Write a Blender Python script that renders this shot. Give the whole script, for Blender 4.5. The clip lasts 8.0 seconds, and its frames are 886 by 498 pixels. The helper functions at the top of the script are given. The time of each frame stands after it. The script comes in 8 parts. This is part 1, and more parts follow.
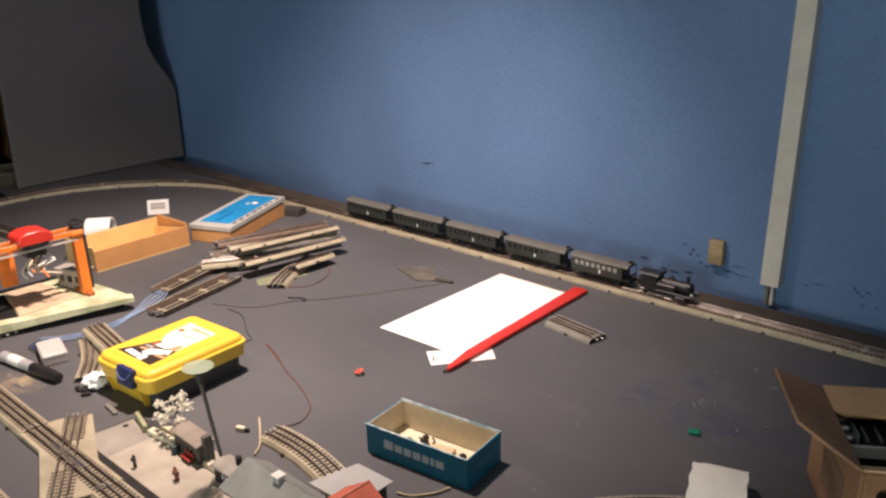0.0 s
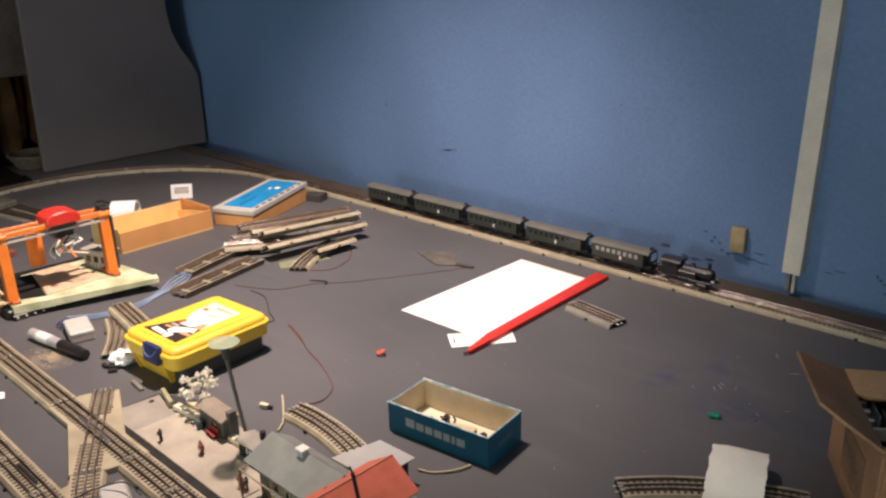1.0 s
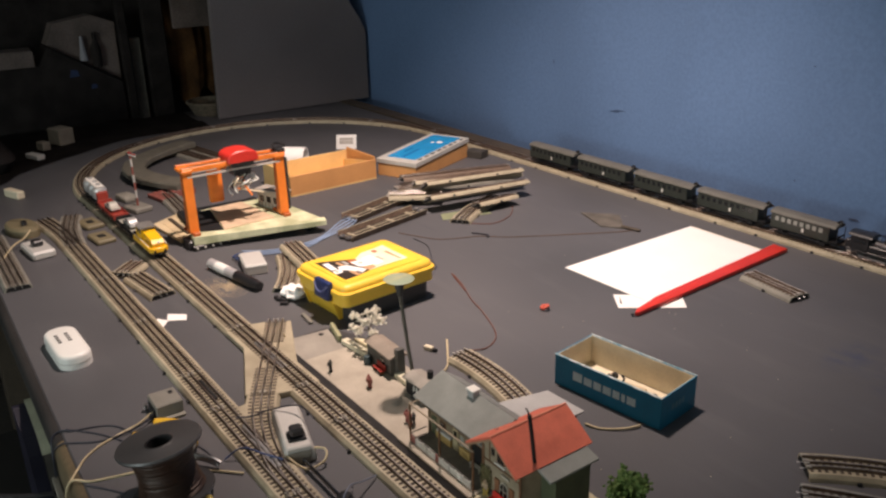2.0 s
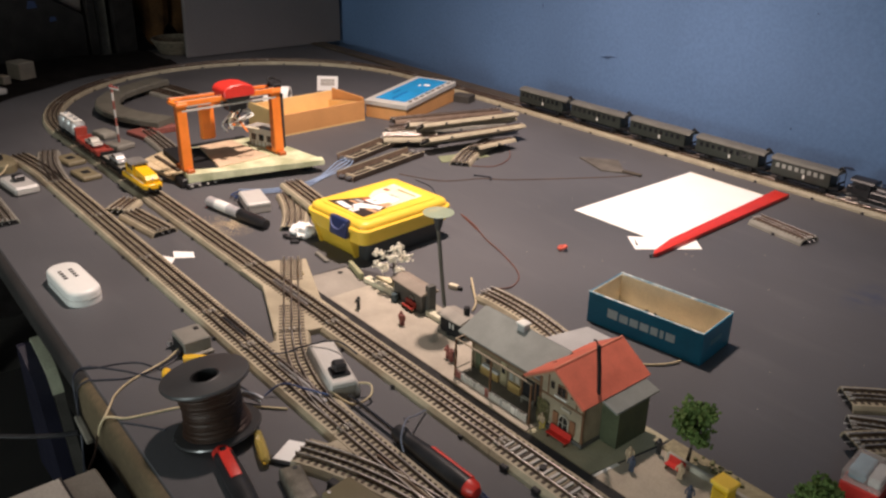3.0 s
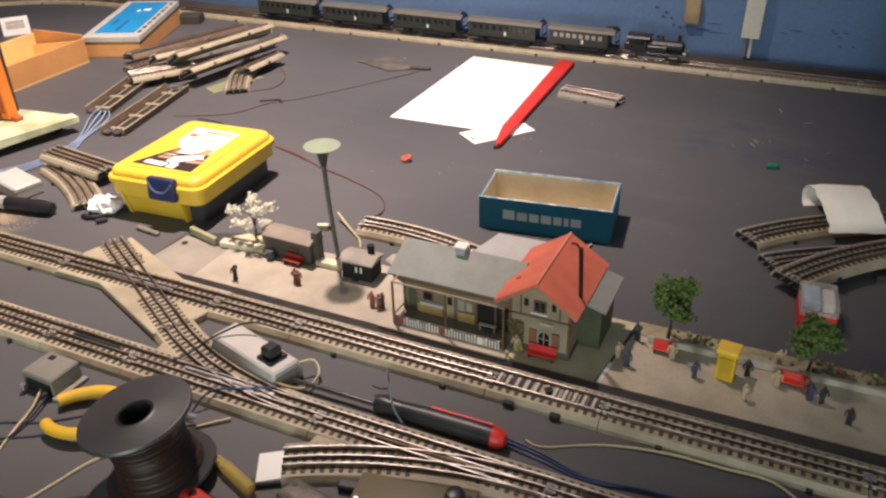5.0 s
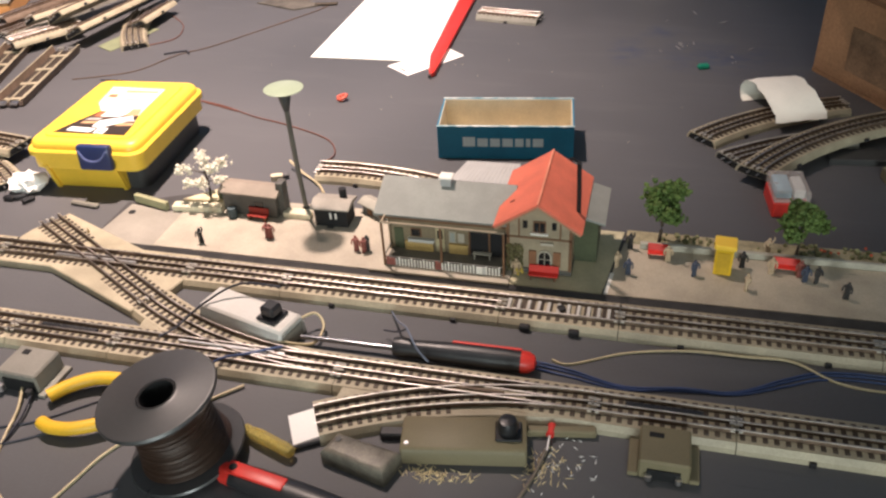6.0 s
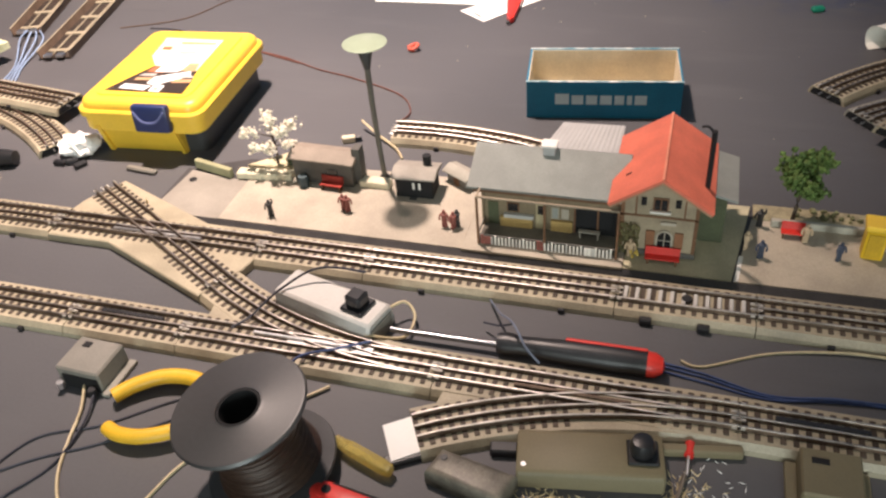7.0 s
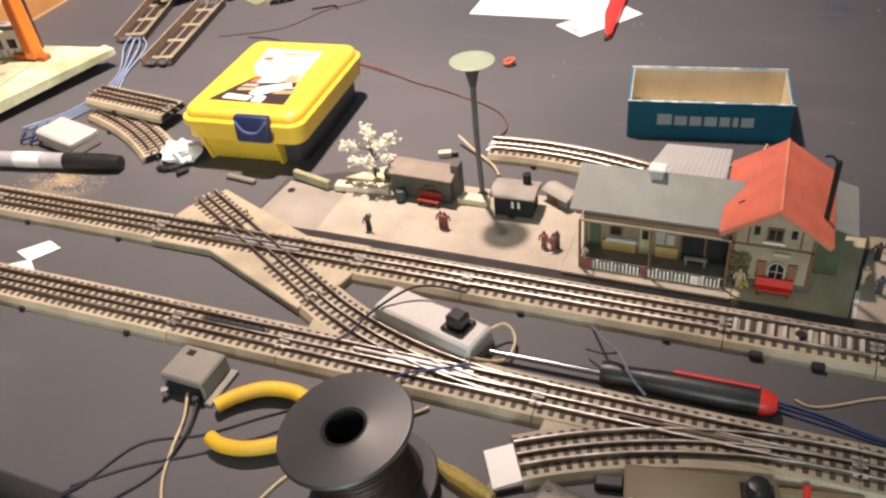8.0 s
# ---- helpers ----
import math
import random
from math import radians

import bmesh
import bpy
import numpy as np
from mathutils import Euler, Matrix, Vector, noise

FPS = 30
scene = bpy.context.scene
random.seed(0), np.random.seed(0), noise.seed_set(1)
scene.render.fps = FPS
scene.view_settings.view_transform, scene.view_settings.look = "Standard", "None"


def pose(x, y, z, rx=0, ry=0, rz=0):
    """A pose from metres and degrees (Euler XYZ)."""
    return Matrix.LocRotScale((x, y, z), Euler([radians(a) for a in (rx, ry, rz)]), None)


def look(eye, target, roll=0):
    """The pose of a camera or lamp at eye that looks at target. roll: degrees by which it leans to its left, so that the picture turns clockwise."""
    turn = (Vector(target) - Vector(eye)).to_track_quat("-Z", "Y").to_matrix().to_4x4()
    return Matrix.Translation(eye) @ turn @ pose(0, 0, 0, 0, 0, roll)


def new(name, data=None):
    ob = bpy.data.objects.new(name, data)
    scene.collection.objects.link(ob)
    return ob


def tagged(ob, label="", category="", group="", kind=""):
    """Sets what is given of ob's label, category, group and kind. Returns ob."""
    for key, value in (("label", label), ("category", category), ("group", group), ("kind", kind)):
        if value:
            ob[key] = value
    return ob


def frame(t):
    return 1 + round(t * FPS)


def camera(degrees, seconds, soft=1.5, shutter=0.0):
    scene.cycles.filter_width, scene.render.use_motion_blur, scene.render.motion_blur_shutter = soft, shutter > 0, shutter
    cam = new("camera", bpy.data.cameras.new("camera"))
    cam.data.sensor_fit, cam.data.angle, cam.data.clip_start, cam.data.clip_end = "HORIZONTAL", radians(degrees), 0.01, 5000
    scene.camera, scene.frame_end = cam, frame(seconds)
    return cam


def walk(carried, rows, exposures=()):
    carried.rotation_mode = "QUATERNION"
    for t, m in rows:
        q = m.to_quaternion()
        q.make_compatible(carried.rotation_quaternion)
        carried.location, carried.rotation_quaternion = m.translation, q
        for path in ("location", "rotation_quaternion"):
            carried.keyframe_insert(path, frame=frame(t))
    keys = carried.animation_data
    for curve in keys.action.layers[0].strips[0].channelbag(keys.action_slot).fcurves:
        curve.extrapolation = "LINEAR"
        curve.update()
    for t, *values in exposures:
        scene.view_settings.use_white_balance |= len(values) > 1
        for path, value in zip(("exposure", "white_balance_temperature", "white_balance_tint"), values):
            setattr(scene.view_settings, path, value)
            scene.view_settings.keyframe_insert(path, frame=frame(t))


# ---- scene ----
cam = camera(56.3, 8.0, soft=2.4)
PATH = [
    (0, (0.52, -0.297, 0.525), (-0.773, 1.084, -0.124), -1.7),
    (0.5, (0.524, -0.299, 0.53), (-0.781, 1.066, -0.13), -1.8),
    (1, (0.523, -0.31, 0.515), (-0.797, 1.038, -0.15), -1.5),
    (1.5, (0.507, -0.326, 0.496), (-0.897, 0.92, -0.196), -1.0),
    (2, (0.487, -0.338, 0.482), (-1.032, 0.746, -0.237), -1.2),
    (2.2, (0.473, -0.347, 0.473), (-1.069, 0.697, -0.257), -0.8),
    (3.3, (0.397, -0.436, 0.449), (-0.92, 0.807, -0.4), 1.3),
    (3.5, (0.39, -0.442, 0.451), (-0.891, 0.819, -0.427), 0.4),
    (4, (0.323, -0.449, 0.441), (-0.854, 0.888, -0.468), -0.8),
    (4.5, (0.223, -0.459, 0.429), (-0.669, 1.054, -0.529), -1.5),
    (4.7, (0.207, -0.461, 0.426), (-0.619, 1.075, -0.553), -0.7),
    (5.8, (0.123, -0.499, 0.418), (-0.409, 1.078, -0.69), -5.3),
    (6, (0.097, -0.49, 0.412), (-0.355, 1.09, -0.728), -3.5),
    (6.5, (0.054, -0.448, 0.4), (-0.343, 1.101, -0.801), -2.4),
    (7, (0.03, -0.424, 0.392), (-0.491, 1.048, -0.858), -5.4),
    (7.5, (0.019, -0.42, 0.392), (-0.551, 1.014, -0.881), -6.0),
    (8, (0.002, -0.421, 0.398), (-0.667, 1.01, -0.828), -6.7),
]
walk(cam, [(t, look(eye, target, roll)) for t, eye, target, roll in PATH], [(0.0, -0.3), (1.0, -0.32), (2.0, -0.6), (3.5, -0.44), (4.5, -0.38), (6.0, 0.13), (6.5, 0.16), (7.0, 0.1), (8.0, 0.0)])

# ---- light ----
LAMP = (-0.42, 0.31, 1.2)
world = bpy.data.worlds.new("room_air")
world.use_nodes = True
world.node_tree.nodes["Background"].inputs[0].default_value = (0.55, 0.62, 0.8, 1)
world.node_tree.nodes["Background"].inputs[1].default_value = 0.02
scene.world = world
bulb = bpy.data.lights.new("lamp_bulb", "SPOT")
bulb.energy, bulb.color, bulb.shadow_soft_size = 170.0, (1.0, 0.785, 0.69), 0.035
bulb.spot_size, bulb.spot_blend = radians(89.5), 1.0
new("lamp_bulb", bulb).matrix_world = look(LAMP, (-0.605, 0.388, 0.0))
# unseen overhead fill lamp, added to lift the ambient level
room = bpy.data.lights.new("overhead_fill", "POINT")
room.energy, room.color, room.shadow_soft_size = 5.0, (0.90, 0.92, 1.0), 0.25
new("overhead_fill", room).matrix_world = pose(-0.35, -0.85, 1.7)
# fill lamp added behind the viewer to brighten the wall and front faces
rear = bpy.data.lights.new("rear_fill", "POINT")
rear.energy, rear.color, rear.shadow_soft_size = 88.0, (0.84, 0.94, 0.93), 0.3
new("rear_fill", rear).matrix_world = pose(0.40, -2.25, 0.32)
scene.view_settings.exposure = 0.0

# ---- materials ----
MATS = {}


def mat(name, col, rough=0.55, metal=0.0, var=0.12, scale=60, grain=900, bump=0.15, spec=0.4, rnd=0.0, col2=None, mix=0.45):
    """A surface with stains at one scale, grain at a finer one, and a fine relief."""
    if name in MATS:
        return MATS[name]
    m = bpy.data.materials.new(name)
    m.use_nodes = True
    nt = m.node_tree
    N, L = nt.nodes, nt.links
    b = N["Principled BSDF"]
    tc = N.new("ShaderNodeTexCoord")
    n1, n2 = N.new("ShaderNodeTexNoise"), N.new("ShaderNodeTexNoise")
    n1.inputs["Scale"].default_value, n1.inputs["Detail"].default_value = scale, 5
    n2.inputs["Scale"].default_value, n2.inputs["Detail"].default_value = grain, 3
    L.new(tc.outputs["Object"], n1.inputs["Vector"])
    L.new(tc.outputs["Object"], n2.inputs["Vector"])
    ramp = N.new("ShaderNodeValToRGB")
    lo = [max(0.0, c * (1 - var)) for c in col]
    hi = [min(1.0, c * (1 + var)) for c in (col2 or col)]
    ramp.color_ramp.elements[0].position, ramp.color_ramp.elements[1].position = mix - 0.12, mix + 0.2
    ramp.color_ramp.elements[0].color, ramp.color_ramp.elements[1].color = (*lo, 1), (*hi, 1)
    L.new(n1.outputs["Fac"], ramp.inputs["Fac"])
    hsv = N.new("ShaderNodeHueSaturation")
    mr = N.new("ShaderNodeMapRange")
    mr.inputs[1].default_value, mr.inputs[2].default_value = 0.3, 0.7
    mr.inputs[3].default_value, mr.inputs[4].default_value = 1 - var * 0.7, 1 + var * 0.7
    L.new(n2.outputs["Fac"], mr.inputs[0])
    if rnd:
        oi = N.new("ShaderNodeObjectInfo")
        m2 = N.new("ShaderNodeMapRange")
        m2.inputs[3].default_value, m2.inputs[4].default_value = 1 - rnd, 1 + rnd
        L.new(oi.outputs["Random"], m2.inputs[0])
        mul = N.new("ShaderNodeMath")
        mul.operation = "MULTIPLY"
        L.new(mr.outputs[0], mul.inputs[0])
        L.new(m2.outputs[0], mul.inputs[1])
        L.new(mul.outputs[0], hsv.inputs["Value"])
    else:
        L.new(mr.outputs[0], hsv.inputs["Value"])
    L.new(ramp.outputs["Color"], hsv.inputs["Color"])
    L.new(hsv.outputs["Color"], b.inputs["Base Color"])
    rr = N.new("ShaderNodeMapRange")
    rr.inputs[3].default_value, rr.inputs[4].default_value = max(0.03, rough - 0.1), min(1, rough + 0.1)
    L.new(n1.outputs["Fac"], rr.inputs[0])
    L.new(rr.outputs[0], b.inputs["Roughness"])
    b.inputs["Metallic"].default_value = metal
    b.inputs["Specular IOR Level"].default_value = spec
    if bump:
        bp = N.new("ShaderNodeBump")
        bp.inputs["Strength"].default_value, bp.inputs["Distance"].default_value = bump, 0.0006
        L.new(n2.outputs["Fac"], bp.inputs["Height"])
        L.new(bp.outputs["Normal"], b.inputs["Normal"])
    MATS[name] = m
    return m


def glassy(name, col, rough=0.1, trans=0.8):
    m = mat(name, col, rough, 0, 0.04, bump=0)
    m.node_tree.nodes["Principled BSDF"].inputs["Transmission Weight"].default_value = trans
    return m




def table_paint():
    """Flat dark grey paint: cloudy wear, rubbed streaks, fine grain and a few blue paint smears."""
    m = mat("table_paint", (0.083, 0.084, 0.090), 0.52, 0, 0.09, 3.2, 420, 0.10, 0.25)
    nt = m.node_tree
    N, L = nt.nodes, nt.links
    bsdf = N["Principled BSDF"]
    tc = [n for n in N if n.bl_idname == "ShaderNodeTexCoord"][0]
    col = bsdf.inputs["Base Color"].links[0].from_socket

    def blend(mask, amount, colour, kind="MIX"):
        nonlocal col
        mul = N.new("ShaderNodeMath")
        mul.operation, mul.inputs[1].default_value = "MULTIPLY", amount
        L.new(mask, mul.inputs[0])
        mx = N.new("ShaderNodeMix")
        mx.data_type, mx.blend_type = "RGBA", kind
        L.new(mul.outputs[0], mx.inputs[0])
        L.new(col, mx.inputs[6])
        mx.inputs[7].default_value = (*colour, 1)
        col = mx.outputs[2]

    def streaks(sx, sy, rot, scale, lo, hi):
        mp, nz, mr = N.new("ShaderNodeMapping"), N.new("ShaderNodeTexNoise"), N.new("ShaderNodeMapRange")
        mp.inputs["Scale"].default_value, mp.inputs["Rotation"].default_value = (sx, sy, 1), (0, 0, rot)
        nz.inputs["Scale"].default_value, nz.inputs["Detail"].default_value = scale, 4
        mr.inputs[1].default_value, mr.inputs[2].default_value = lo, hi
        L.new(tc.outputs["Object"], mp.inputs["Vector"])
        L.new(mp.outputs[0], nz.inputs["Vector"])
        L.new(nz.outputs["Fac"], mr.inputs[0])
        return mr.outputs[0]

    def patch(x, y, rx, ry):
        mp, gr, nz, mul = N.new("ShaderNodeMapping"), N.new("ShaderNodeTexGradient"), streaks(1, 1.6, 0.4, 38, 0.38, 0.68), N.new("ShaderNodeMath")
        mp.vector_type = "TEXTURE"
        mp.inputs["Location"].default_value, mp.inputs["Scale"].default_value = (x, y, 0), (rx, ry, 0.2)
        gr.gradient_type = "SPHERICAL"
        L.new(tc.outputs["Object"], mp.inputs["Vector"])
        L.new(mp.outputs[0], gr.inputs["Vector"])
        mul.operation = "MULTIPLY"
        L.new(gr.outputs["Fac"], mul.inputs[0])
        L.new(nz, mul.inputs[1])
        return mul.outputs[0]
    blend(streaks(1, 1.3, 0.2, 2.4, 0.36, 0.66), 0.75, (0.112, 0.110, 0.116))
    blend(streaks(1, 5, 0.5, 6, 0.55, 0.75), 0.22, (0.15, 0.148, 0.15))
    blend(streaks(1, 14, -0.3, 9, 0.66, 0.72), 0.20, (0.045, 0.045, 0.05))
    for x, y, rx, ry in ((0.165, 0.545, 0.10, 0.06), (0.06, 0.56, 0.03, 0.06), (0.10, 0.63, 0.04, 0.03)):
        blend(patch(x, y, rx, ry), 0.9, (0.045, 0.06, 0.11))
    blend(patch(-0.605, 0.050, 0.05, 0.03), 1.2, (0.34, 0.27, 0.17))
    L.new(col, bsdf.inputs["Base Color"])
    return m


TABLE = table_paint()
BLUE = mat("blue_wall_paint", (0.132, 0.218, 0.390), 0.7, 0, 0.10, 2.2, 160, 0.1, 0.25)
GREYW = mat("grey_panel", (0.158, 0.138, 0.138), 0.8, 0, 0.08, 4, 200, 0.2, 0.2)
PLASTER = mat("plaster", (0.45, 0.43, 0.40), 0.85, 0, 0.06, 3, 120, 0.2)
DARKFLOOR = mat("dark_floor", (0.05, 0.045, 0.04), 0.7, 0, 0.2, 4, 90)
CONDUIT = mat("cream_conduit", (0.60, 0.57, 0.50), 0.5, 0, 0.08, 18, 300)
BED = mat("track_bed_tan", (0.355, 0.31, 0.22), 0.5, 0.0, 0.14, 45, 700, 0.2, 0.45, 0.06)
BEDGREY = mat("track_bed_grey", (0.25, 0.24, 0.205), 0.55, 0.0, 0.14, 45, 700, 0.2, 0.4)
SLEEPER = mat("sleeper_brown", (0.066, 0.050, 0.037), 0.6, 0, 0.2, 90, 1500, 0.2, 0.35, 0.2)
RAIL = mat("rail_side", (0.13, 0.088, 0.062), 0.45, 0.4, 0.3, 120, 1500, 0.1)
RAILTOP = mat("rail_top", (0.58, 0.53, 0.485), 0.34, 1.0, 0.3, 60, 1500, 0.15)
POLISHED = mat("polished_rail", (0.66, 0.61, 0.56), 0.36, 1.0, 0.4, 60, 1500, 0.15)
SHINY = mat("bright_steel", (0.70, 0.70, 0.70), 0.36, 1.0, 0.06, 150, 1200, 0.05)
# pale and barely metallic: the joiners' glint is put into this colour
TIN = mat("glint_tin", (0.58, 0.55, 0.49), 0.30, 0.4, 0.08, 150, 1200, 0.05)
BLACK = mat("black_plastic", (0.018, 0.018, 0.02), 0.38, 0, 0.2, 60, 800, 0.1, 0.5)
BLACKM = mat("black_matt", (0.012, 0.012, 0.013), 0.7, 0, 0.2, 60, 800, 0.1, 0.3)
CREAM = mat("cream_paper", (0.70, 0.62, 0.46), 0.75, 0, 0.08, 30, 500, 0.2)
PAPER = mat("white_paper", (0.86, 0.85, 0.82), 0.7, 0, 0.02, 12, 400, 0.06, 0.25)
TEAL = mat("teal_card", (0.012, 0.175, 0.30), 0.5, 0, 0.10, 40, 500, 0.15)
PALEBLUE = mat("pale_print", (0.62, 0.72, 0.74), 0.6, 0, 0.06, 80, 500, 0.05)
YELLOW = mat("yellow_plastic", (0.86, 0.56, 0.055), 0.40, 0, 0.05, 25, 500, 0.06, 0.6)
NAVY = mat("navy_plastic", (0.022, 0.035, 0.115), 0.35, 0, 0.1, 40, 500, 0.05, 0.5)
GREYPL = mat("dark_grey_plastic", (0.045, 0.045, 0.045), 0.5, 0, 0.1, 40, 600, 0.1)
ORANGE = mat("orange_plastic", (0.82, 0.22, 0.03), 0.42, 0, 0.08, 50, 700, 0.08, 0.5)
RED = mat("red_plastic", (0.62, 0.035, 0.025), 0.4, 0, 0.08, 40, 600, 0.06, 0.5)
REDROOF = mat("red_roof", (0.63, 0.155, 0.095), 0.65, 0, 0.10, 60, 900, 0.3)
GREYROOF = mat("grey_roof", (0.225, 0.235, 0.215), 0.65, 0, 0.10, 50, 900, 0.3)
ROOFPALE = mat("pale_corrugated", (0.40, 0.40, 0.39), 0.6, 0, 0.06, 40, 700, 0.1)
PLAT = mat("platform_cream", (0.40, 0.355, 0.285), 0.75, 0, 0.13, 30, 900, 0.3)
PLATGREY = mat("platform_grey", (0.43, 0.375, 0.29), 0.75, 0, 0.14, 30, 900, 0.3)
PLATGREEN = mat("platform_green", (0.47, 0.43, 0.29), 0.8, 0, 0.15, 40, 900, 0.3)
PLATDARK = mat("platform_edge", (0.042, 0.040, 0.041), 0.6, 0, 0.2, 60, 900, 0.2)
SHEDW = mat("shed_wall", (0.10, 0.095, 0.085), 0.7, 0, 0.15, 60, 900, 0.2)
SHEDROOF = mat("shed_roof", (0.27, 0.225, 0.18), 0.7, 0, 0.12, 60, 900, 0.3)
STUCCO = mat("stucco", (0.240, 0.185, 0.120), 0.8, 0, 0.12, 60, 900, 0.3)
OCHRE = mat("ochre_boards", (0.42, 0.28, 0.10), 0.7, 0, 0.15, 60, 900, 0.2)
DARKGREEN = mat("dark_green", (0.065, 0.075, 0.04), 0.7, 0, 0.2, 50, 900, 0.2)
BROWN = mat("brown_wood", (0.16, 0.08, 0.04), 0.6, 0, 0.2, 60, 900, 0.2)
WOODBOX = mat("tan_card_box", (0.60, 0.30, 0.11), 0.65, 0, 0.08, 22, 400, 0.15)
# brighter copy of the tan wood: light on the inside is in the colour
WOODIN = mat("lit_box_inside", (0.78, 0.52, 0.22), 0.7, 0, 0.06, 22, 400, 0.1)
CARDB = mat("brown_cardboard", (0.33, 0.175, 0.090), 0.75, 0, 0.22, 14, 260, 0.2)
BLUELID = mat("blue_lid", (0.02, 0.27, 0.58), 0.4, 0, 0.10, 30, 500, 0.05, 0.5)
SILVERP = mat("silver_print", (0.62, 0.60, 0.55), 0.4, 0.2, 0.06, 50, 500, 0.05)
LIME = mat("pale_green_board", (0.47, 0.49, 0.29), 0.65, 0, 0.16, 32, 600, 0.2, 0.4, 0.0, (0.62, 0.62, 0.42), 0.5)
WOODPALE = mat("pale_wood", (0.62, 0.50, 0.31), 0.65, 0, 0.12, 40, 700, 0.2)
WHITEP = mat("white_plastic", (0.80, 0.80, 0.76), 0.35, 0, 0.03, 30, 500, 0.04, 0.5)
GREYW2 = mat("pale_grey_plastic", (0.50, 0.49, 0.46), 0.42, 0, 0.05, 30, 500, 0.05, 0.5)
TANBOX = mat("tan_metal_box", (0.180, 0.152, 0.088), 0.6, 0.0, 0.07, 30, 700, 0.08, 0.5)
GREYBOXM = mat("grey_metal_box", (0.215, 0.205, 0.178), 0.5, 0.1, 0.10, 50, 700, 0.12)
COPPER = mat("brown_wire", (0.040, 0.022, 0.015), 0.36, 0.2, 0.3, 500, 3000, 0.3)
YELWIRE = mat("cream_wire", (0.55, 0.46, 0.29), 0.5, 0, 0.1, 200, 900, 0.05)
BLUEWIRE = mat("blue_wire", (0.045, 0.072, 0.175), 0.45, 0, 0.1, 200, 900, 0.05)
PALEWIRE = mat("pale_blue_wire", (0.30, 0.40, 0.58), 0.4, 0, 0.1, 200, 900, 0.05)
DARKWIRE = mat("dark_wire", (0.03, 0.032, 0.045), 0.5, 0, 0.1, 200, 900, 0.05)
REDWIRE = mat("red_wire", (0.16, 0.065, 0.048), 0.5, 0, 0.1, 200, 900, 0.05)
AMBER = glassy("amber_handle", (0.92, 0.74, 0.24), 0.12, 0.7)
CLEAR = glassy("clear_plastic", (0.75, 0.85, 0.88), 0.08, 0.8)
LIDCLEAR = mat("clear_lid", (0.72, 0.66, 0.62), 0.25, 0, 0.05, 60, 600, 0.02)
LIDCLEAR.node_tree.nodes["Principled BSDF"].inputs["Alpha"].default_value = 0.32
LAMPDISC = mat("pale_green_disc", (0.42, 0.50, 0.36), 0.35, 0, 0.05, 60, 600, 0.02)
LAMPDISC.node_tree.nodes["Principled BSDF"].inputs["Alpha"].default_value = 0.62
LEAF = mat("leaf_green", (0.088, 0.140, 0.036), 0.7, 0, 0.35, 160, 900, 0.2, 0.3)
BLOSSOM = mat("white_blossom", (0.74, 0.70, 0.58), 0.8, 0, 0.08, 160, 900, 0.2)
BARK = mat("bark", (0.075, 0.055, 0.04), 0.8, 0, 0.3, 200, 1500, 0.3)
HEDGE = mat("moss_green", (0.20, 0.20, 0.10), 0.85, 0, 0.3, 120, 900, 0.4)
COACH = mat("coach_green", (0.030, 0.036, 0.030), 0.45, 0, 0.15, 60, 900, 0.08, 0.5)
COACHROOF = mat("coach_roof", (0.115, 0.112, 0.098), 0.55, 0, 0.10, 60, 900, 0.1)
LOCOY = mat("loco_yellow", (0.85, 0.48, 0.01), 0.36, 0, 0.06, 60, 900, 0.06, 0.5)
REDWAG = mat("wagon_red", (0.32, 0.045, 0.03), 0.5, 0, 0.12, 60, 900, 0.1)
GREYWAG = mat("wagon_grey", (0.33, 0.32, 0.27), 0.55, 0, 0.10, 60, 900, 0.1)
SILVER = mat("silver_body", (0.55, 0.55, 0.54), 0.32, 0.5, 0.08, 60, 900, 0.06)
WINDOW = mat("dark_window", (0.012, 0.014, 0.016), 0.15, 0, 0.1, 60, 900, 0.0, 0.6)
WHITE2 = mat("white_paint", (0.78, 0.76, 0.70), 0.6, 0, 0.05, 60, 700, 0.08)
STRAW = mat("straw", (0.66, 0.54, 0.32), 0.7, 0, 0.2, 200, 900, 0.1)
# near-black and deep brown: the dark corner's shade is put into these colours
SHADEBLACK = mat("shaded_black", (0.02, 0.017, 0.016), 0.95, 0, 0.3, 20, 300, 0.3, 0.1)
CLOTHB = mat("shaded_brown_cloth", (0.016, 0.010, 0.007), 0.95, 0, 0.4, 9, 300, 0.3, 0.1, 0.0, (0.070, 0.034, 0.013), 0.47)
STRIP = mat("edge_batten", (0.070, 0.055, 0.040), 0.7, 0, 0.2, 12, 220, 0.3)
GREENBIT = mat("green_plastic", (0.01, 0.20, 0.12), 0.4, 0, 0.1, 60, 500, 0.05)
SKINRED = mat("figure_red", (0.23, 0.075, 0.06), 0.6, 0, 0.2, 200, 900, 0.1)
SKINBLUE = mat("figure_blue", (0.05, 0.062, 0.095), 0.6, 0, 0.2, 200, 900, 0.1)
SKINDARK = mat("figure_dark", (0.035, 0.033, 0.032), 0.6, 0, 0.2, 200, 900, 0.1)
SKINPALE = mat("figure_pale", (0.48, 0.36, 0.24), 0.6, 0, 0.2, 200, 900, 0.1)


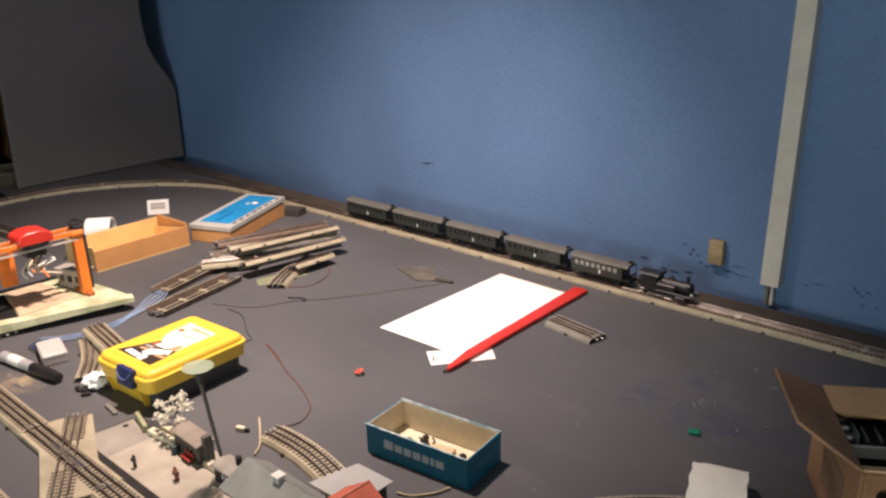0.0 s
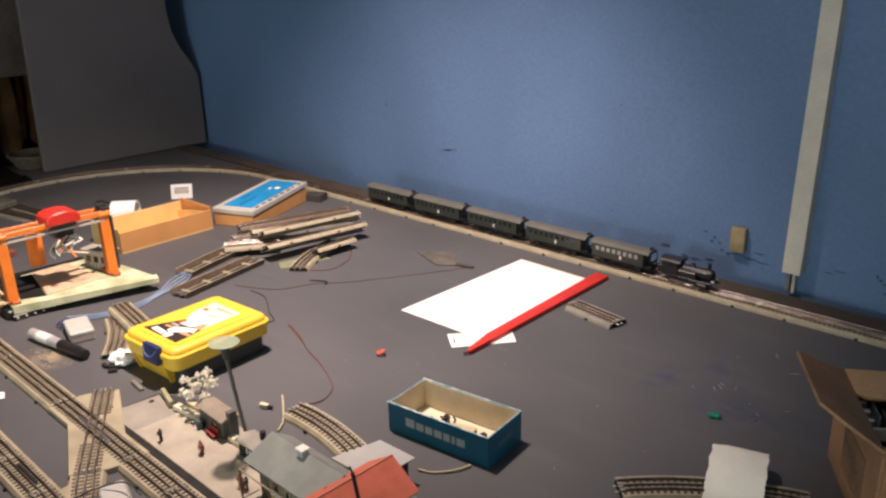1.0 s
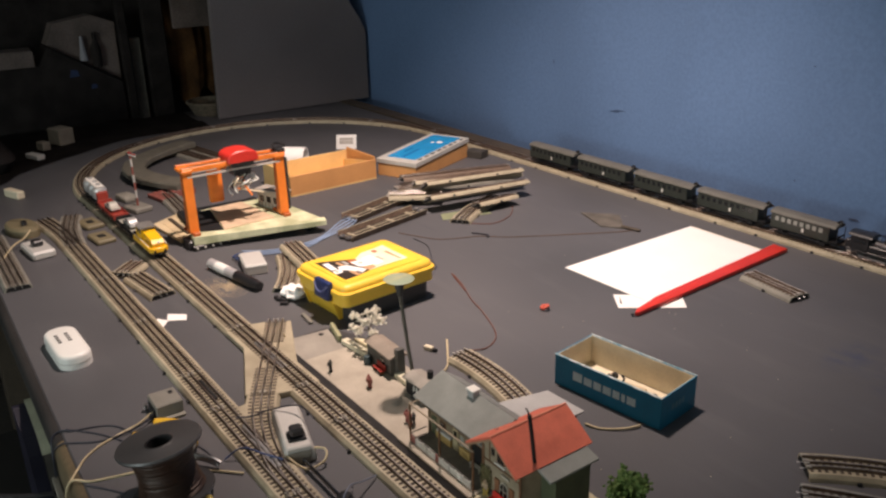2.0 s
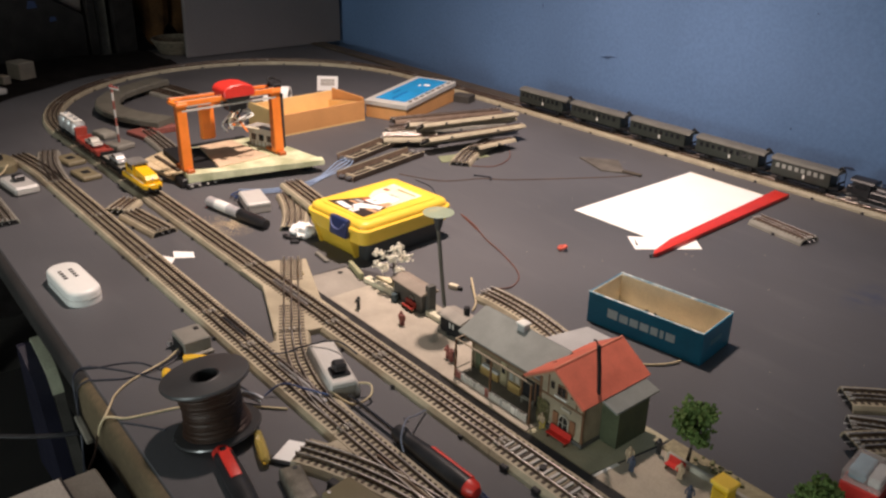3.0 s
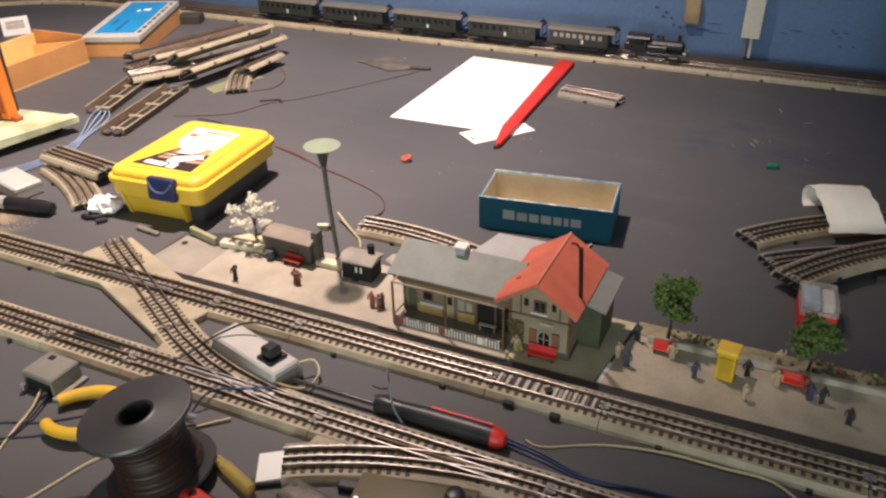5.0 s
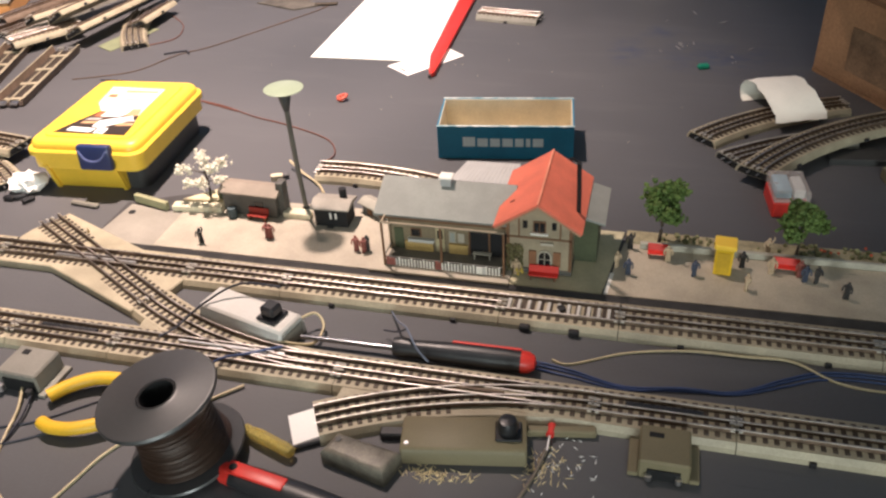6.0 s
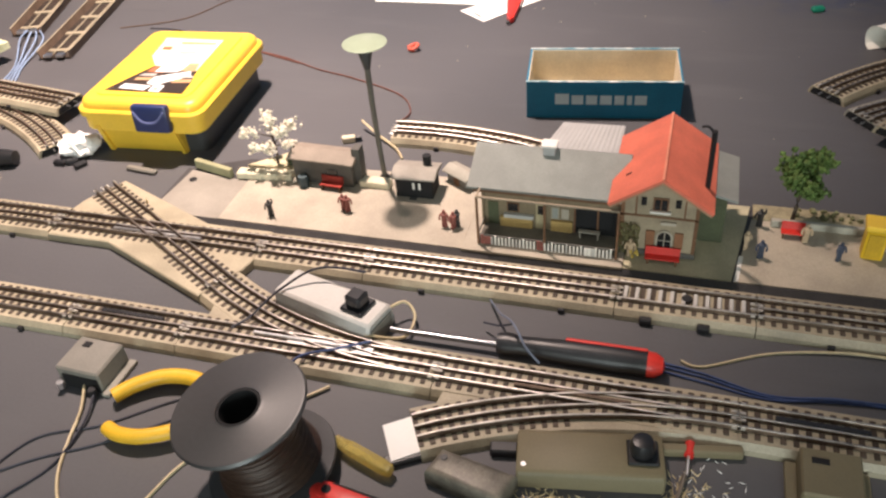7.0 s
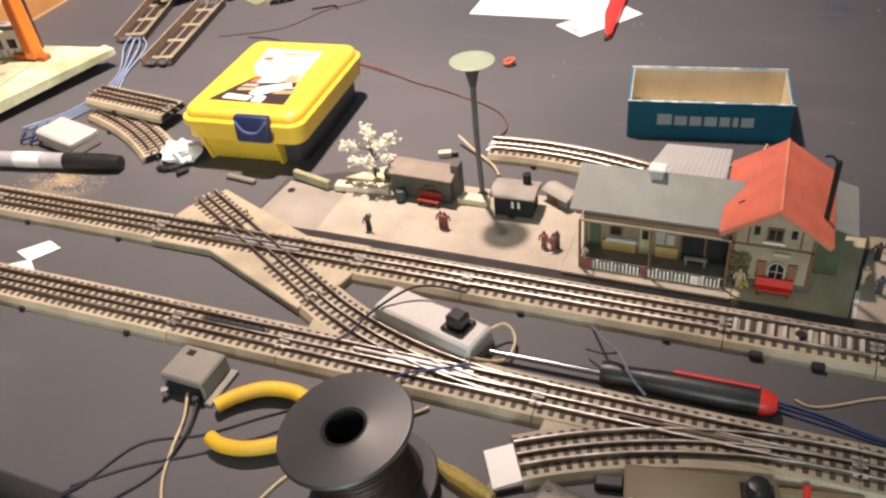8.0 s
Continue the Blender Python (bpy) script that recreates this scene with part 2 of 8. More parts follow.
# ---- mesh helpers ----
def bx(*boxes, bev=0.0, seg=1):
    """Boxes given as (x0, x1, y0, y1, z0, z1), each with bevelled edges, in one bmesh."""
    out = bmesh.new()
    for x0, x1, y0, y1, z0, z1 in boxes:
        b = bmesh.new()
        bmesh.ops.create_cube(b, size=1)
        bmesh.ops.transform(b, verts=b.verts, matrix=Matrix.Translation(((x0 + x1) / 2, (y0 + y1) / 2, (z0 + z1) / 2)) @ Matrix.Diagonal((x1 - x0, y1 - y0, z1 - z0, 1)))
        if bev:
            bmesh.ops.bevel(b, geom=b.edges[:], offset=bev, segments=seg, affect="EDGES", profile=0.5)
        add(out, b)
    return out


def add(out, *others):
    for b in others:
        me = bpy.data.meshes.new("scratch")
        b.to_mesh(me)
        b.free()
        out.from_mesh(me)
        bpy.data.meshes.remove(me)
    return out


def tr(b, m):
    bmesh.ops.transform(b, verts=b.verts, matrix=m)
    return b


def lathe(profile, seg=24, m=None):
    """A turned body from (radius, height) pairs."""
    b = bmesh.new()
    rings = []
    for r, z in profile:
        if r < 1e-6:
            rings.append([b.verts.new((0, 0, z))])
        else:
            rings.append([b.verts.new((r * math.cos(2 * math.pi * i / seg), r * math.sin(2 * math.pi * i / seg), z)) for i in range(seg)])
    for p, q in zip(rings, rings[1:]):
        for i in range(seg):
            j = (i + 1) % seg
            if len(p) == 1 and len(q) == 1:
                continue
            if len(p) == 1:
                b.faces.new((p[0], q[j], q[i]))
            elif len(q) == 1:
                b.faces.new((p[i], p[j], q[0]))
            else:
                b.faces.new((p[i], p[j], q[j], q[i]))
    if m is not None:
        tr(b, m)
    bmesh.ops.recalc_face_normals(b, faces=b.faces)
    return b


def rod(r, x0, x1, y=0.0, z=0.0, seg=14):
    """A round bar along x."""
    return lathe([(0, x0), (r * 0.85, x0), (r, x0 + min(r * 0.2, 0.001)), (r, x1 - min(r * 0.2, 0.001)), (r * 0.85, x1), (0, x1)], seg, Matrix.Translation((0, y, z)) @ pose(0, 0, 0, 0, 90, 0))


def post(r, z0, z1, x=0.0, y=0.0, seg=12, r2=None):
    r2 = r if r2 is None else r2
    return lathe([(0, z0), (r, z0), (r2, z1), (0, z1)], seg, Matrix.Translation((x, y, 0)))


def prism(poly, z0, z1, bev=0.0, seg=1):
    b = bmesh.new()
    lo = [b.verts.new((x, y, z0)) for x, y in poly]
    hi = [b.verts.new((x, y, z1)) for x, y in poly]
    b.faces.new(lo[::-1])
    top = b.faces.new(hi)
    n = len(poly)
    for i in range(n):
        b.faces.new((lo[i], lo[(i + 1) % n], hi[(i + 1) % n], hi[i]))
    bmesh.ops.recalc_face_normals(b, faces=b.faces)
    if bev:
        bmesh.ops.bevel(b, geom=top.edges[:], offset=bev, segments=seg, affect="EDGES", profile=0.5)
    return b


def extr(poly, x0, x1, bev=0.0):
    """A (y, z) outline drawn out along x."""
    b = prism(poly, x0, x1)
    tr(b, Matrix(((0, 0, 1, 0), (1, 0, 0, 0), (0, 1, 0, 0), (0, 0, 0, 1))))
    bmesh.ops.recalc_face_normals(b, faces=b.faces)
    if bev:
        bmesh.ops.bevel(b, geom=b.edges[:], offset=bev, segments=1, affect="EDGES", profile=0.5)
    return b


def extry(poly, y0, y1):
    """An (x, z) outline drawn out along y."""
    b = prism(poly, y0, y1)
    tr(b, Matrix(((1, 0, 0, 0), (0, 0, 1, 0), (0, 1, 0, 0), (0, 0, 0, 1))))
    bmesh.ops.recalc_face_normals(b, faces=b.faces)
    return b


def smooth_line(pts, n=6):
    pts = [Vector(p) for p in pts]
    out = []
    for i in range(len(pts) - 1):
        p0, p1, p2, p3 = pts[max(i - 1, 0)], pts[i], pts[i + 1], pts[min(i + 2, len(pts) - 1)]
        for k in range(n):
            t = k / n
            out.append(0.5 * (2 * p1 + (p2 - p0) * t + (2 * p0 - 5 * p1 + 4 * p2 - p3) * t * t + (3 * p1 - p0 - 3 * p2 + p3) * t ** 3))
    return out + [pts[-1]]


def tube(pts, r, seg=6, n=6, taper=1.0):
    b = bmesh.new()
    line = smooth_line(pts, n) if n > 1 else [Vector(p) for p in pts]
    rings = []
    for i, p in enumerate(line):
        d = (line[min(i + 1, len(line) - 1)] - line[max(i - 1, 0)]).normalized()
        s = d.cross(Vector((0, 0, 1)))
        s = s.normalized() if s.length > 1e-4 else Vector((1, 0, 0))
        u = s.cross(d)
        rr = r * (1 + (taper - 1) * i / (len(line) - 1))
        rings.append([b.verts.new(p + rr * (math.cos(2 * math.pi * k / seg) * s + math.sin(2 * math.pi * k / seg) * u)) for k in range(seg)])
    for p, q in zip(rings, rings[1:]):
        for k in range(seg):
            b.faces.new((p[k], p[(k + 1) % seg], q[(k + 1) % seg], q[k]))
    b.faces.new(rings[0][::-1])
    b.faces.new(rings[-1])
    bmesh.ops.recalc_face_normals(b, faces=b.faces)
    return b


def sweep(profile, line):
    """A (sideways, height) outline carried along a level line of (x, y)."""
    b = bmesh.new()
    rings = []
    for i, p in enumerate(line):
        a, c = line[max(i - 1, 0)], line[min(i + 1, len(line) - 1)]
        d = Vector((c[0] - a[0], c[1] - a[1])).normalized()
        rings.append([b.verts.new((p[0] - d.y * s, p[1] + d.x * s, z)) for s, z in profile])
    k = len(profile)
    for p, q in zip(rings, rings[1:]):
        for i in range(k):
            b.faces.new((p[i], p[(i + 1) % k], q[(i + 1) % k], q[i]))
    b.faces.new(rings[0][::-1])
    b.faces.new(rings[-1])
    bmesh.ops.recalc_face_normals(b, faces=b.faces)
    return b


def link(name, b, material, smooth=None):
    me = bpy.data.meshes.new(name)
    b.to_mesh(me)
    b.free()
    me.materials.append(material)
    if smooth:
        me.shade_smooth()
        me.set_sharp_from_angle(angle=radians(smooth))
    return new(name, me)


def part(name, b, material, parent, label="", smooth=35):
    ob = link(name, b, material, smooth)
    ob.parent = parent
    if label:
        ob["label"] = label
    return ob


def shared(name, mesh, m, parent):
    ob = new(name, mesh)
    ob.parent = parent
    ob.matrix_local = m
    return ob


def thing(name, label, category, m=None, group="", kind=""):
    e = new(name)
    e.empty_display_size = 0.01
    if m is not None:
        e.matrix_world = m
    return tagged(e, label, category, group, kind)


def single(name, b, material, label, category, m=None, group="", kind="", smooth=35):
    ob = link(name, b, material, smooth)
    if m is not None:
        ob.matrix_world = m
    return tagged(ob, label, category, group, kind)


# ---- the room ----
def ywall(x):
    return 0.948 - 0.0225 * (x - 0.05)


def build_room():
    xa, xb = -2.9, 1.9
    single("wall_north", prism([(xa, ywall(xa)), (xb, ywall(xb)), (xb, ywall(xb) + 0.1), (xa, ywall(xa) + 0.1)], -0.78, 1.9), BLUE, "blue painted wall with scuffs behind the table", "wall", kind="structure")
    single("wall_east", bx((1.9, 2.0, -2.6, 1.0, -0.78, 1.9)), PLASTER, "pale plaster wall at the end of the room", "wall", kind="structure")
    # near-black colour stands for the unlit far end
    single("wall_west", bx((-3.0, -2.9, -2.6, 1.05, -0.78, 1.9)), SHADEBLACK, "far wall beyond the clutter, shaded near black", "wall", kind="structure")
    single("wall_south", bx((-3.0, 2.0, -2.7, -2.6, -0.78, 1.9)), PLASTER, "pale plaster wall behind the viewer", "wall", kind="structure")
    single("floor", bx((-3.0, 2.0, -2.7, 1.1, -0.88, -0.78)), DARKFLOOR, "dark floor of the hobby room", "floor", kind="structure")
    single("ceiling", bx((-3.0, 2.0, -2.7, 1.1, 1.9, 2.0)), PLASTER, "plain pale ceiling", "ceiling", kind="structure")
    panel = [(0.49, 0.001), (0.975, 0.001), (0.975, 0.205), (0.955, 0.245), (0.925, 0.29), (0.905, 0.335), (0.898, 0.40), (0.898, 1.0), (0.515, 1.0)]
    single("partition_panel", extr(panel, -1.745, -1.73, 0.002), GREYW, "grey cloth-covered partition panel standing on the table", "panel")


EDGE = 0.0321


def yedge(x):
    """The near edge of the table, which runs slightly askew to the tracks."""
    return -0.244 - (x + 0.1) * EDGE


def build_table():
    t = thing("layout_table", "large dark grey painted layout table with wooden edge", "table")
    part("tabletop", prism([(-1.9, yedge(-1.9)), (1.55, yedge(1.55)), (1.55, 0.915), (-1.9, 0.915)], -0.018, 0.0, 0.002), TABLE, t, "dark grey painted board")
    part("back_strip", bx((-1.9, 1.55, 0.872, 0.913, 0.0, 0.005), bev=0.001), STRIP, t, "dark brown strip along the wall")
    # rounded nosing: dark paint deepened for shade towards the far end, bare worn wood towards the near end
    for xa, xb, low, mm, lb in ((-1.9, -0.335, -0.026, mat("shaded_paint_batten", (0.022, 0.020, 0.019), 0.8, 0, 0.25, 14, 300, 0.2), "painted nosing, darkened further for shade"), (-0.335, 1.55, -0.050, mat("worn_batten", (0.105, 0.080, 0.046), 0.65, 0, 0.25, 9, 200, 0.3), "worn brown wooden nosing")):
        part("edge_batten", tr(extr([(-0.0002, low), (-0.0002, -0.0008), (-0.0040, -0.0014), (-0.0075, -0.0040), (-0.0100, -0.0085), (-0.0108, -0.0150), (-0.0108, low + 0.004), (-0.0085, low)], 0, (xb - xa) / math.cos(EDGE) - 0.0004), pose(xa, yedge(xa), 0, 0, 0, -math.degrees(EDGE))), mm, t, lb, 40)
    for x in (-1.8, -0.2, 1.45):
        for y in (-0.14, 0.8):
            part("leg", bx((x - 0.03, x + 0.03, y - 0.03, y + 0.03, -0.78, -0.018), bev=0.003), STRIP, t)
    # conduit, leaned to fit the camera's view, and wall marks
    c = thing("wall_conduit", "cream plastic cable conduit on the blue wall, leaned to fit the view", "conduit")
    yw = ywall(0.07)
    part("cover", extry([(0.0560, 0.036), (0.0840, 0.036), (0.1330, 1.9), (0.1050, 1.9)], yw - 0.022, yw - 0.001), CONDUIT, c, smooth=None)
    part("cable", bx((0.060, 0.066, yw - 0.012, yw - 0.004, 0.0, 0.036), bev=0.001), GREYBOXM, c, "grey cable end below the cover")
    part("cable", bx((0.069, 0.074, yw - 0.012, yw - 0.004, 0.0, 0.036), bev=0.001), CONDUIT, c)
    yt = ywall(-0.025)
    single("wall_plug", bx((-0.039, -0.013, yt - 0.014, yt - 0.0005, 0.046, 0.088), bev=0.004, seg=2), mat("tan_plug", (0.36, 0.275, 0.15), 0.6), "small tan block fixed to the blue wall", "block")
    # chips and scratches in the wall paint, in loose clusters
    rs = random.Random(21)
    clusters = ((-0.268, 0.262, 0.002, 0.002, 1, 0.004, 0.004), (-0.276, 0.066, 0.002, 0.002, 1, 0.005, 0.005), (-0.709, 0.12, 0.012, 0.003, 3, 0.026, 0.0015), (-0.058, 0.052, 0.014, 0.010, 7, 0.009, 0.005),
                (-0.02, 0.041, 0.03, 0.003, 5, 0.026, 0.0018), (0.125, 0.046, 0.012, 0.002, 2, 0.022, 0.0018), (0.205, 0.050, 0.014, 0.010, 7, 0.009, 0.004), (-0.9, 0.2, 0.002, 0.004, 1, 0.003, 0.012), (-0.10, 0.018, 0.03, 0.004, 5, 0.022, 0.005))
    for x, z, sx, sz, n, w, h in clusters:
        for k in range(n):
            cx, cz = x + rs.gauss(0, sx) * (n > 1), max(0.012, z + rs.gauss(0, sz) * (n > 1))
            ring = [(cx + w / 2 * rs.uniform(0.3, 1.1) * math.cos(q), cz + h / 2 * rs.uniform(0.3, 1.1) * math.sin(q)) for q in np.linspace(0, 2 * math.pi, 10)[:-1]]
            single("wall_scuff", extry(ring, ywall(cx) - 0.0009, ywall(cx) + 0.001), mat("scuff_dark", (0.060, 0.085, 0.15), 0.8), "dark scuff chipped into the blue wall paint", "scuff", group="scuffs on the wall", smooth=None)


build_room()
build_table()

# ---- track ----
BEDP = [(-0.0195, 0.0), (0.0195, 0.0), (0.0188, 0.0035), (0.0162, 0.0075), (-0.0162, 0.0075), (-0.0188, 0.0035)]


def low(profile, d):
    return [(s, max(0.0, z - d)) for s, z in profile]


def railp(c, w=0.00085, z0=0.0074, z1=0.0112):
    return [(c - w, z0), (c + w, z0), (c + w, z1 - 0.0008), (c + w * 0.8, z1 - 0.0003), (c + w * 0.35, z1), (c - w * 0.35, z1), (c - w * 0.8, z1 - 0.0003), (c - w, z1 - 0.0008)]


def straight(x0, x1, y):
    n = max(2, int((x1 - x0) / 0.03))
    return [(x0 + (x1 - x0) * i / n, y) for i in range(n + 1)]


def arc(cx, cy, r, a0, a1):
    n = max(4, int(abs(a1 - a0) / 2.5))
    return [(cx + r * math.cos(radians(a0 + (a1 - a0) * i / n)), cy + r * math.sin(radians(a0 + (a1 - a0) * i / n))) for i in range(n + 1)]


def along(line, step, off=0.0):
    """Places and headings at even steps along a line."""
    out, d = [], step / 2 + off
    seg = [(Vector(p), Vector(q)) for p, q in zip(line, line[1:])]
    total = sum((q - p).length for p, q in seg)
    while d < total:
        rest = d
        for p, q in seg:
            k = (q - p).length
            if rest <= k:
                v = (q - p) / k
                out.append((p + v * rest, math.degrees(math.atan2(v.y, v.x))))
                break
            rest -= k
        d += step
    return out


_sl = bx((-0.0016, 0.0016, -0.0138, 0.0138, 0.0072, 0.0081), bev=0.0003)
SLEEPER_MESH = bpy.data.meshes.new("sleeper")
_sl.to_mesh(SLEEPER_MESH)
_sl.free()
SLEEPER_MESH.materials.append(SLEEPER)


def add_sleepers(t, line, fine=True, keep=None, step=0.0068, dz=0.0):
    spots = [s for s in along(line, step) if keep is None or keep(s[0])]
    for p, h in spots:
        shared("sleeper", SLEEPER_MESH, pose(p.x, p.y, dz, 0, 0, h), t)


def joiners(t, line):
    for p, h in (along(line, 0.002)[0], along(line[::-1], 0.002)[0]):
        b = bx((-0.0024, 0.0024, -0.0098, -0.0083, 0.0095, 0.0108), (-0.0024, 0.0024, 0.0083, 0.0098, 0.0095, 0.0108), (-0.0026, 0.0026, -0.0035, -0.002, 0.0095, 0.0103), (-0.0026, 0.0026, 0.0015, 0.003, 0.0095, 0.0103))
        part("rail_joiner", tr(b, pose(p.x, p.y, 0, 0, 0, h)), TIN, t, "rail joiner with its glint put into a pale colour")


def rail(name, t, line, c, z1=0.0112, dz=0.0, top=RAILTOP):
    ob = part(name, sweep([(s, z + dz) for s, z in railp(c, z1=z1)], line), RAIL, t, smooth=50)
    ob.data.materials.append(top)
    for f in ob.data.polygons:
        if f.normal.z > 0.45:
            f.material_index = 1


def rails(t, line, dz=0.0, top=RAILTOP):
    for name, c, z1 in (("rail", -0.00825, 0.0112), ("rail", 0.00825, 0.0112), ("centre_rail", 0.0, 0.0104)):
        rail(name, t, line, c, z1, dz, top)


def clips(t, line, side=-1):
    """Dark lugs at the foot of the bed."""
    spots = along(line, 0.05, 0.02)
    for p, h in spots[:3:2]:
        b = bx((-0.0022, 0.0022, side * 0.0205 - 0.0012, side * 0.0205 + 0.0012, 0.0002, 0.0036), bev=0.0004)
        part("lug", tr(b, pose(p.x, p.y, 0, 0, 0, h)), BLACK, t)


def loose_ends(t, line):
    """The open ends of a loose piece: black plates for the shaded hollow of the bent sheet, and the contact pins."""
    for p, h in (along(line, 0.002)[0], along(line[::-1], 0.002)[0]):
        at = pose(p.x, p.y, 0, 0, 0, h)
        part("end_hollow", tr(extr([(s * 0.86, 0.0004 + z * 0.84) for s, z in BEDP], -0.0014, -0.0009), at), BLACKM, t, "black plate standing for the shaded hollow end", None)
        part("contact_pin", tr(add(rod(0.0007, -0.006, -0.0005, -0.0046, 0.0050, 6), rod(0.0007, -0.006, -0.0005, 0.0046, 0.0050, 6)), at), SHINY, t, "bright contact pins")


TRACKLABEL = "tan metal track piece with dark sleepers and three rails"


def track_piece(line, fine=True, bed=BED, label=TRACKLABEL, m=None, group="laid track pieces", extras=True):
    t = thing("track_piece", label, "track", m, group)
    part("roadbed", sweep(BEDP, line), bed, t, smooth=None)
    rails(t, line)
    add_sleepers(t, line, fine)
    if extras:
        joiners(t, line)
        clips(t, line)
    if group == "loose track pieces":
        loose_ends(t, line)
    return t


YM, YL, YB, R = 0.0065, -0.088, 0.8465, 0.42


def build_tracks():
    # the main line before the platform
    for x0, x1 in ((-0.268, -0.18), (-0.18, 0.0), (0.09, 0.27), (0.27, 0.45), (0.45, 0.63), (-0.633, -0.453), (-0.813, -0.633)):
        track_piece(straight(x0 + 0.0003, x1 - 0.0003, YM))
    for x0, x1 in ((-1.0065, -0.813), (-1.2, -1.0065)):
        track_piece(straight(x0 + 0.0003, x1 - 0.0003, YM), False)
    # the uncoupler
    t = thing("uncoupler_track", "short tan track piece with a ribbed white uncoupling ramp", "track")
    line = straight(0.0003, 0.0897, YM)
    part("roadbed", sweep(BEDP, line), BED, t, smooth=None)
    for c in (-0.00825, 0.00825):
        rail("rail", t, line, c)
    add_sleepers(t, line)
    joiners(t, line)
    for i in range(11):
        x = 0.006 + i * 0.0076
        part("ramp_rib", bx((x - 0.0013, x + 0.0013, YM - 0.0058, YM + 0.0058, 0.0076, 0.0096), bev=0.0003), GREYW2, t, "pale rib of the uncoupling ramp")
    part("magnet", post(0.0035, 0.0076, 0.0100, 0.046, YM), BLACK, t)
    for x in (0.021, 0.058):
        part("terminal", bx((x - 0.004, x + 0.004, YM - 0.0225, YM - 0.0175, 0.0005, 0.0055), bev=0.0008), BLACK, t, "black wire terminal")
    # the loop at the far end and the line along the wall
    for i in range(6):
        track_piece(arc(-1.2, YM + R, R, 270 - 30 * i - 0.05, 240 - 30 * i + 0.05), False, label="tan curved metal track piece of the loop")
    x = -1.2
    while x < 0.9:
        track_piece(straight(x + 0.0003, x + 0.1797, YB), False, label="tan metal track piece along the blue wall")
        x += 0.18
    # the lower line
    for x0, x1 in ((0.17, 0.35), (0.35, 0.53), (-0.55, -0.37), (-0.73, -0.55), (-0.91, -0.73)):
        track_piece(straight(x0 + 0.0003, x1 - 0.0003, YL), x0 > -0.8)
    for x0, x1 in ((-0.37, -0.28), (0.08, 0.17)):
        t = track_piece(straight(x0 + 0.0003, x1 - 0.0003, YL), label="short tan contact track piece with dark middle strip")
        part("contact_strip", bx((x0 + 0.02, x1 - 0.02, YL + 0.0018, YL + 0.0052, 0.0076, 0.0097), bev=0.0004), BLACK, t, "dark contact strip between the rails")
    # the two turnouts, their branches curving away on either side
    for x1, side in ((-0.10, 1), (0.08, -1)):
        t = thing("turnout", "tan metal track turnout with a curved branch", "turnout", group="turnouts")
        line = straight(x1 - 0.1797, x1 - 0.0003, YL)
        if side > 0:
            branch = [(x1 - 0.36 * math.sin(radians(a)), YL + 0.36 * (1 - math.cos(radians(a)))) for a in np.linspace(0, 30, 15)]
        else:
            branch = [(x1 - 0.36 * math.sin(radians(a)), YL - 0.36 * (1 - math.cos(radians(a)))) for a in np.linspace(0, 30, 15)]
        part("roadbed", sweep(BEDP, line), BED, t, smooth=None)
        part("branch_bed", sweep(low(BEDP, 0.0004), branch), BED, t, smooth=None)
        web = [(x1 - 0.172, YL + side * 0.015), (x1 - 0.02, YL + side * 0.008), (x1 - 0.174, YL + side * 0.036)]
        if side > 0:
            web = web[::-1]
        part("bed_web", prism(web, 0.0, 0.0069), BED, t, smooth=None)
        rails(t, line, 0.0, POLISHED if side > 0 else RAILTOP)
        rails(t, branch, 0.0003, POLISHED if side > 0 else RAILTOP)
        add_sleepers(t, line)
        add_sleepers(t, branch, keep=lambda p: abs(p.y - YL) > 0.0125, dz=-0.0004)
        joiners(t, line)
        part("switch_blade", sweep(railp(0.004 * side, 0.0012, 0.009, 0.0113), straight(x1 - 0.13, x1 - 0.06, YL)), SHINY if side > 0 else RAIL, t, "polished switch blade" if side > 0 else "dull brown switch blade", None)
        part("frog_plate", bx((x1 - 0.105, x1 - 0.045, YL - 0.004 + 0.004 * side, YL + 0.004 + 0.004 * side, 0.0076, 0.0094), bev=0.0006), SHINY if side > 0 else BED, t, "shiny steel frog plate" if side > 0 else "tan metal frog plate")
        hx, hy = x1 - 0.166, YL + side * 0.027
        part("screw_hole", post(0.0016, 0.0066, 0.0072, hx, hy), BLACKM, t)
    # the crossing
    t = thing("slip_crossing", "broad tan diagonal slip crossing on the main line", "crossing")
    cx, cy, hl, ca, sa = -0.3605, YM, 0.0922, math.cos(radians(30)), math.sin(radians(30))

    def dg(u, s):
        return (cx - ca * u - sa * s, cy + sa * u - ca * s)
    w = 0.0187
    outline = [(cx - hl, cy - w), (cx - 0.035, cy - w), dg(-hl, w), dg(-hl, -w), (cx + hl, cy - w), (cx + hl, cy + w), (cx + 0.035, cy + w), dg(hl, -w), dg(hl, w), (cx - hl, cy + w)]
    part("crossing_bed", prism(outline, 0.0, 0.0071, 0.0008), BED, t, smooth=None)
    main, diag = straight(cx - hl, cx + hl, cy), [dg(-hl, 0), dg(-0.03, 0), dg(0.03, 0), dg(hl, 0)]
    rails(t, main)
    rails(t, diag, 0.0003)
    add_sleepers(t, main, dz=-0.0004)
    add_sleepers(t, diag, keep=lambda p: abs(p.y - cy) > 0.014, dz=-0.0004)
    joiners(t, main)
    joiners(t, diag)
    part("slip_blade", bx((cx - 0.04, cx + 0.04, cy - 0.0035, cy + 0.0035, 0.0072, 0.0088), bev=0.0006), SHINY, t, "worn steel slip blade")


build_tracks()


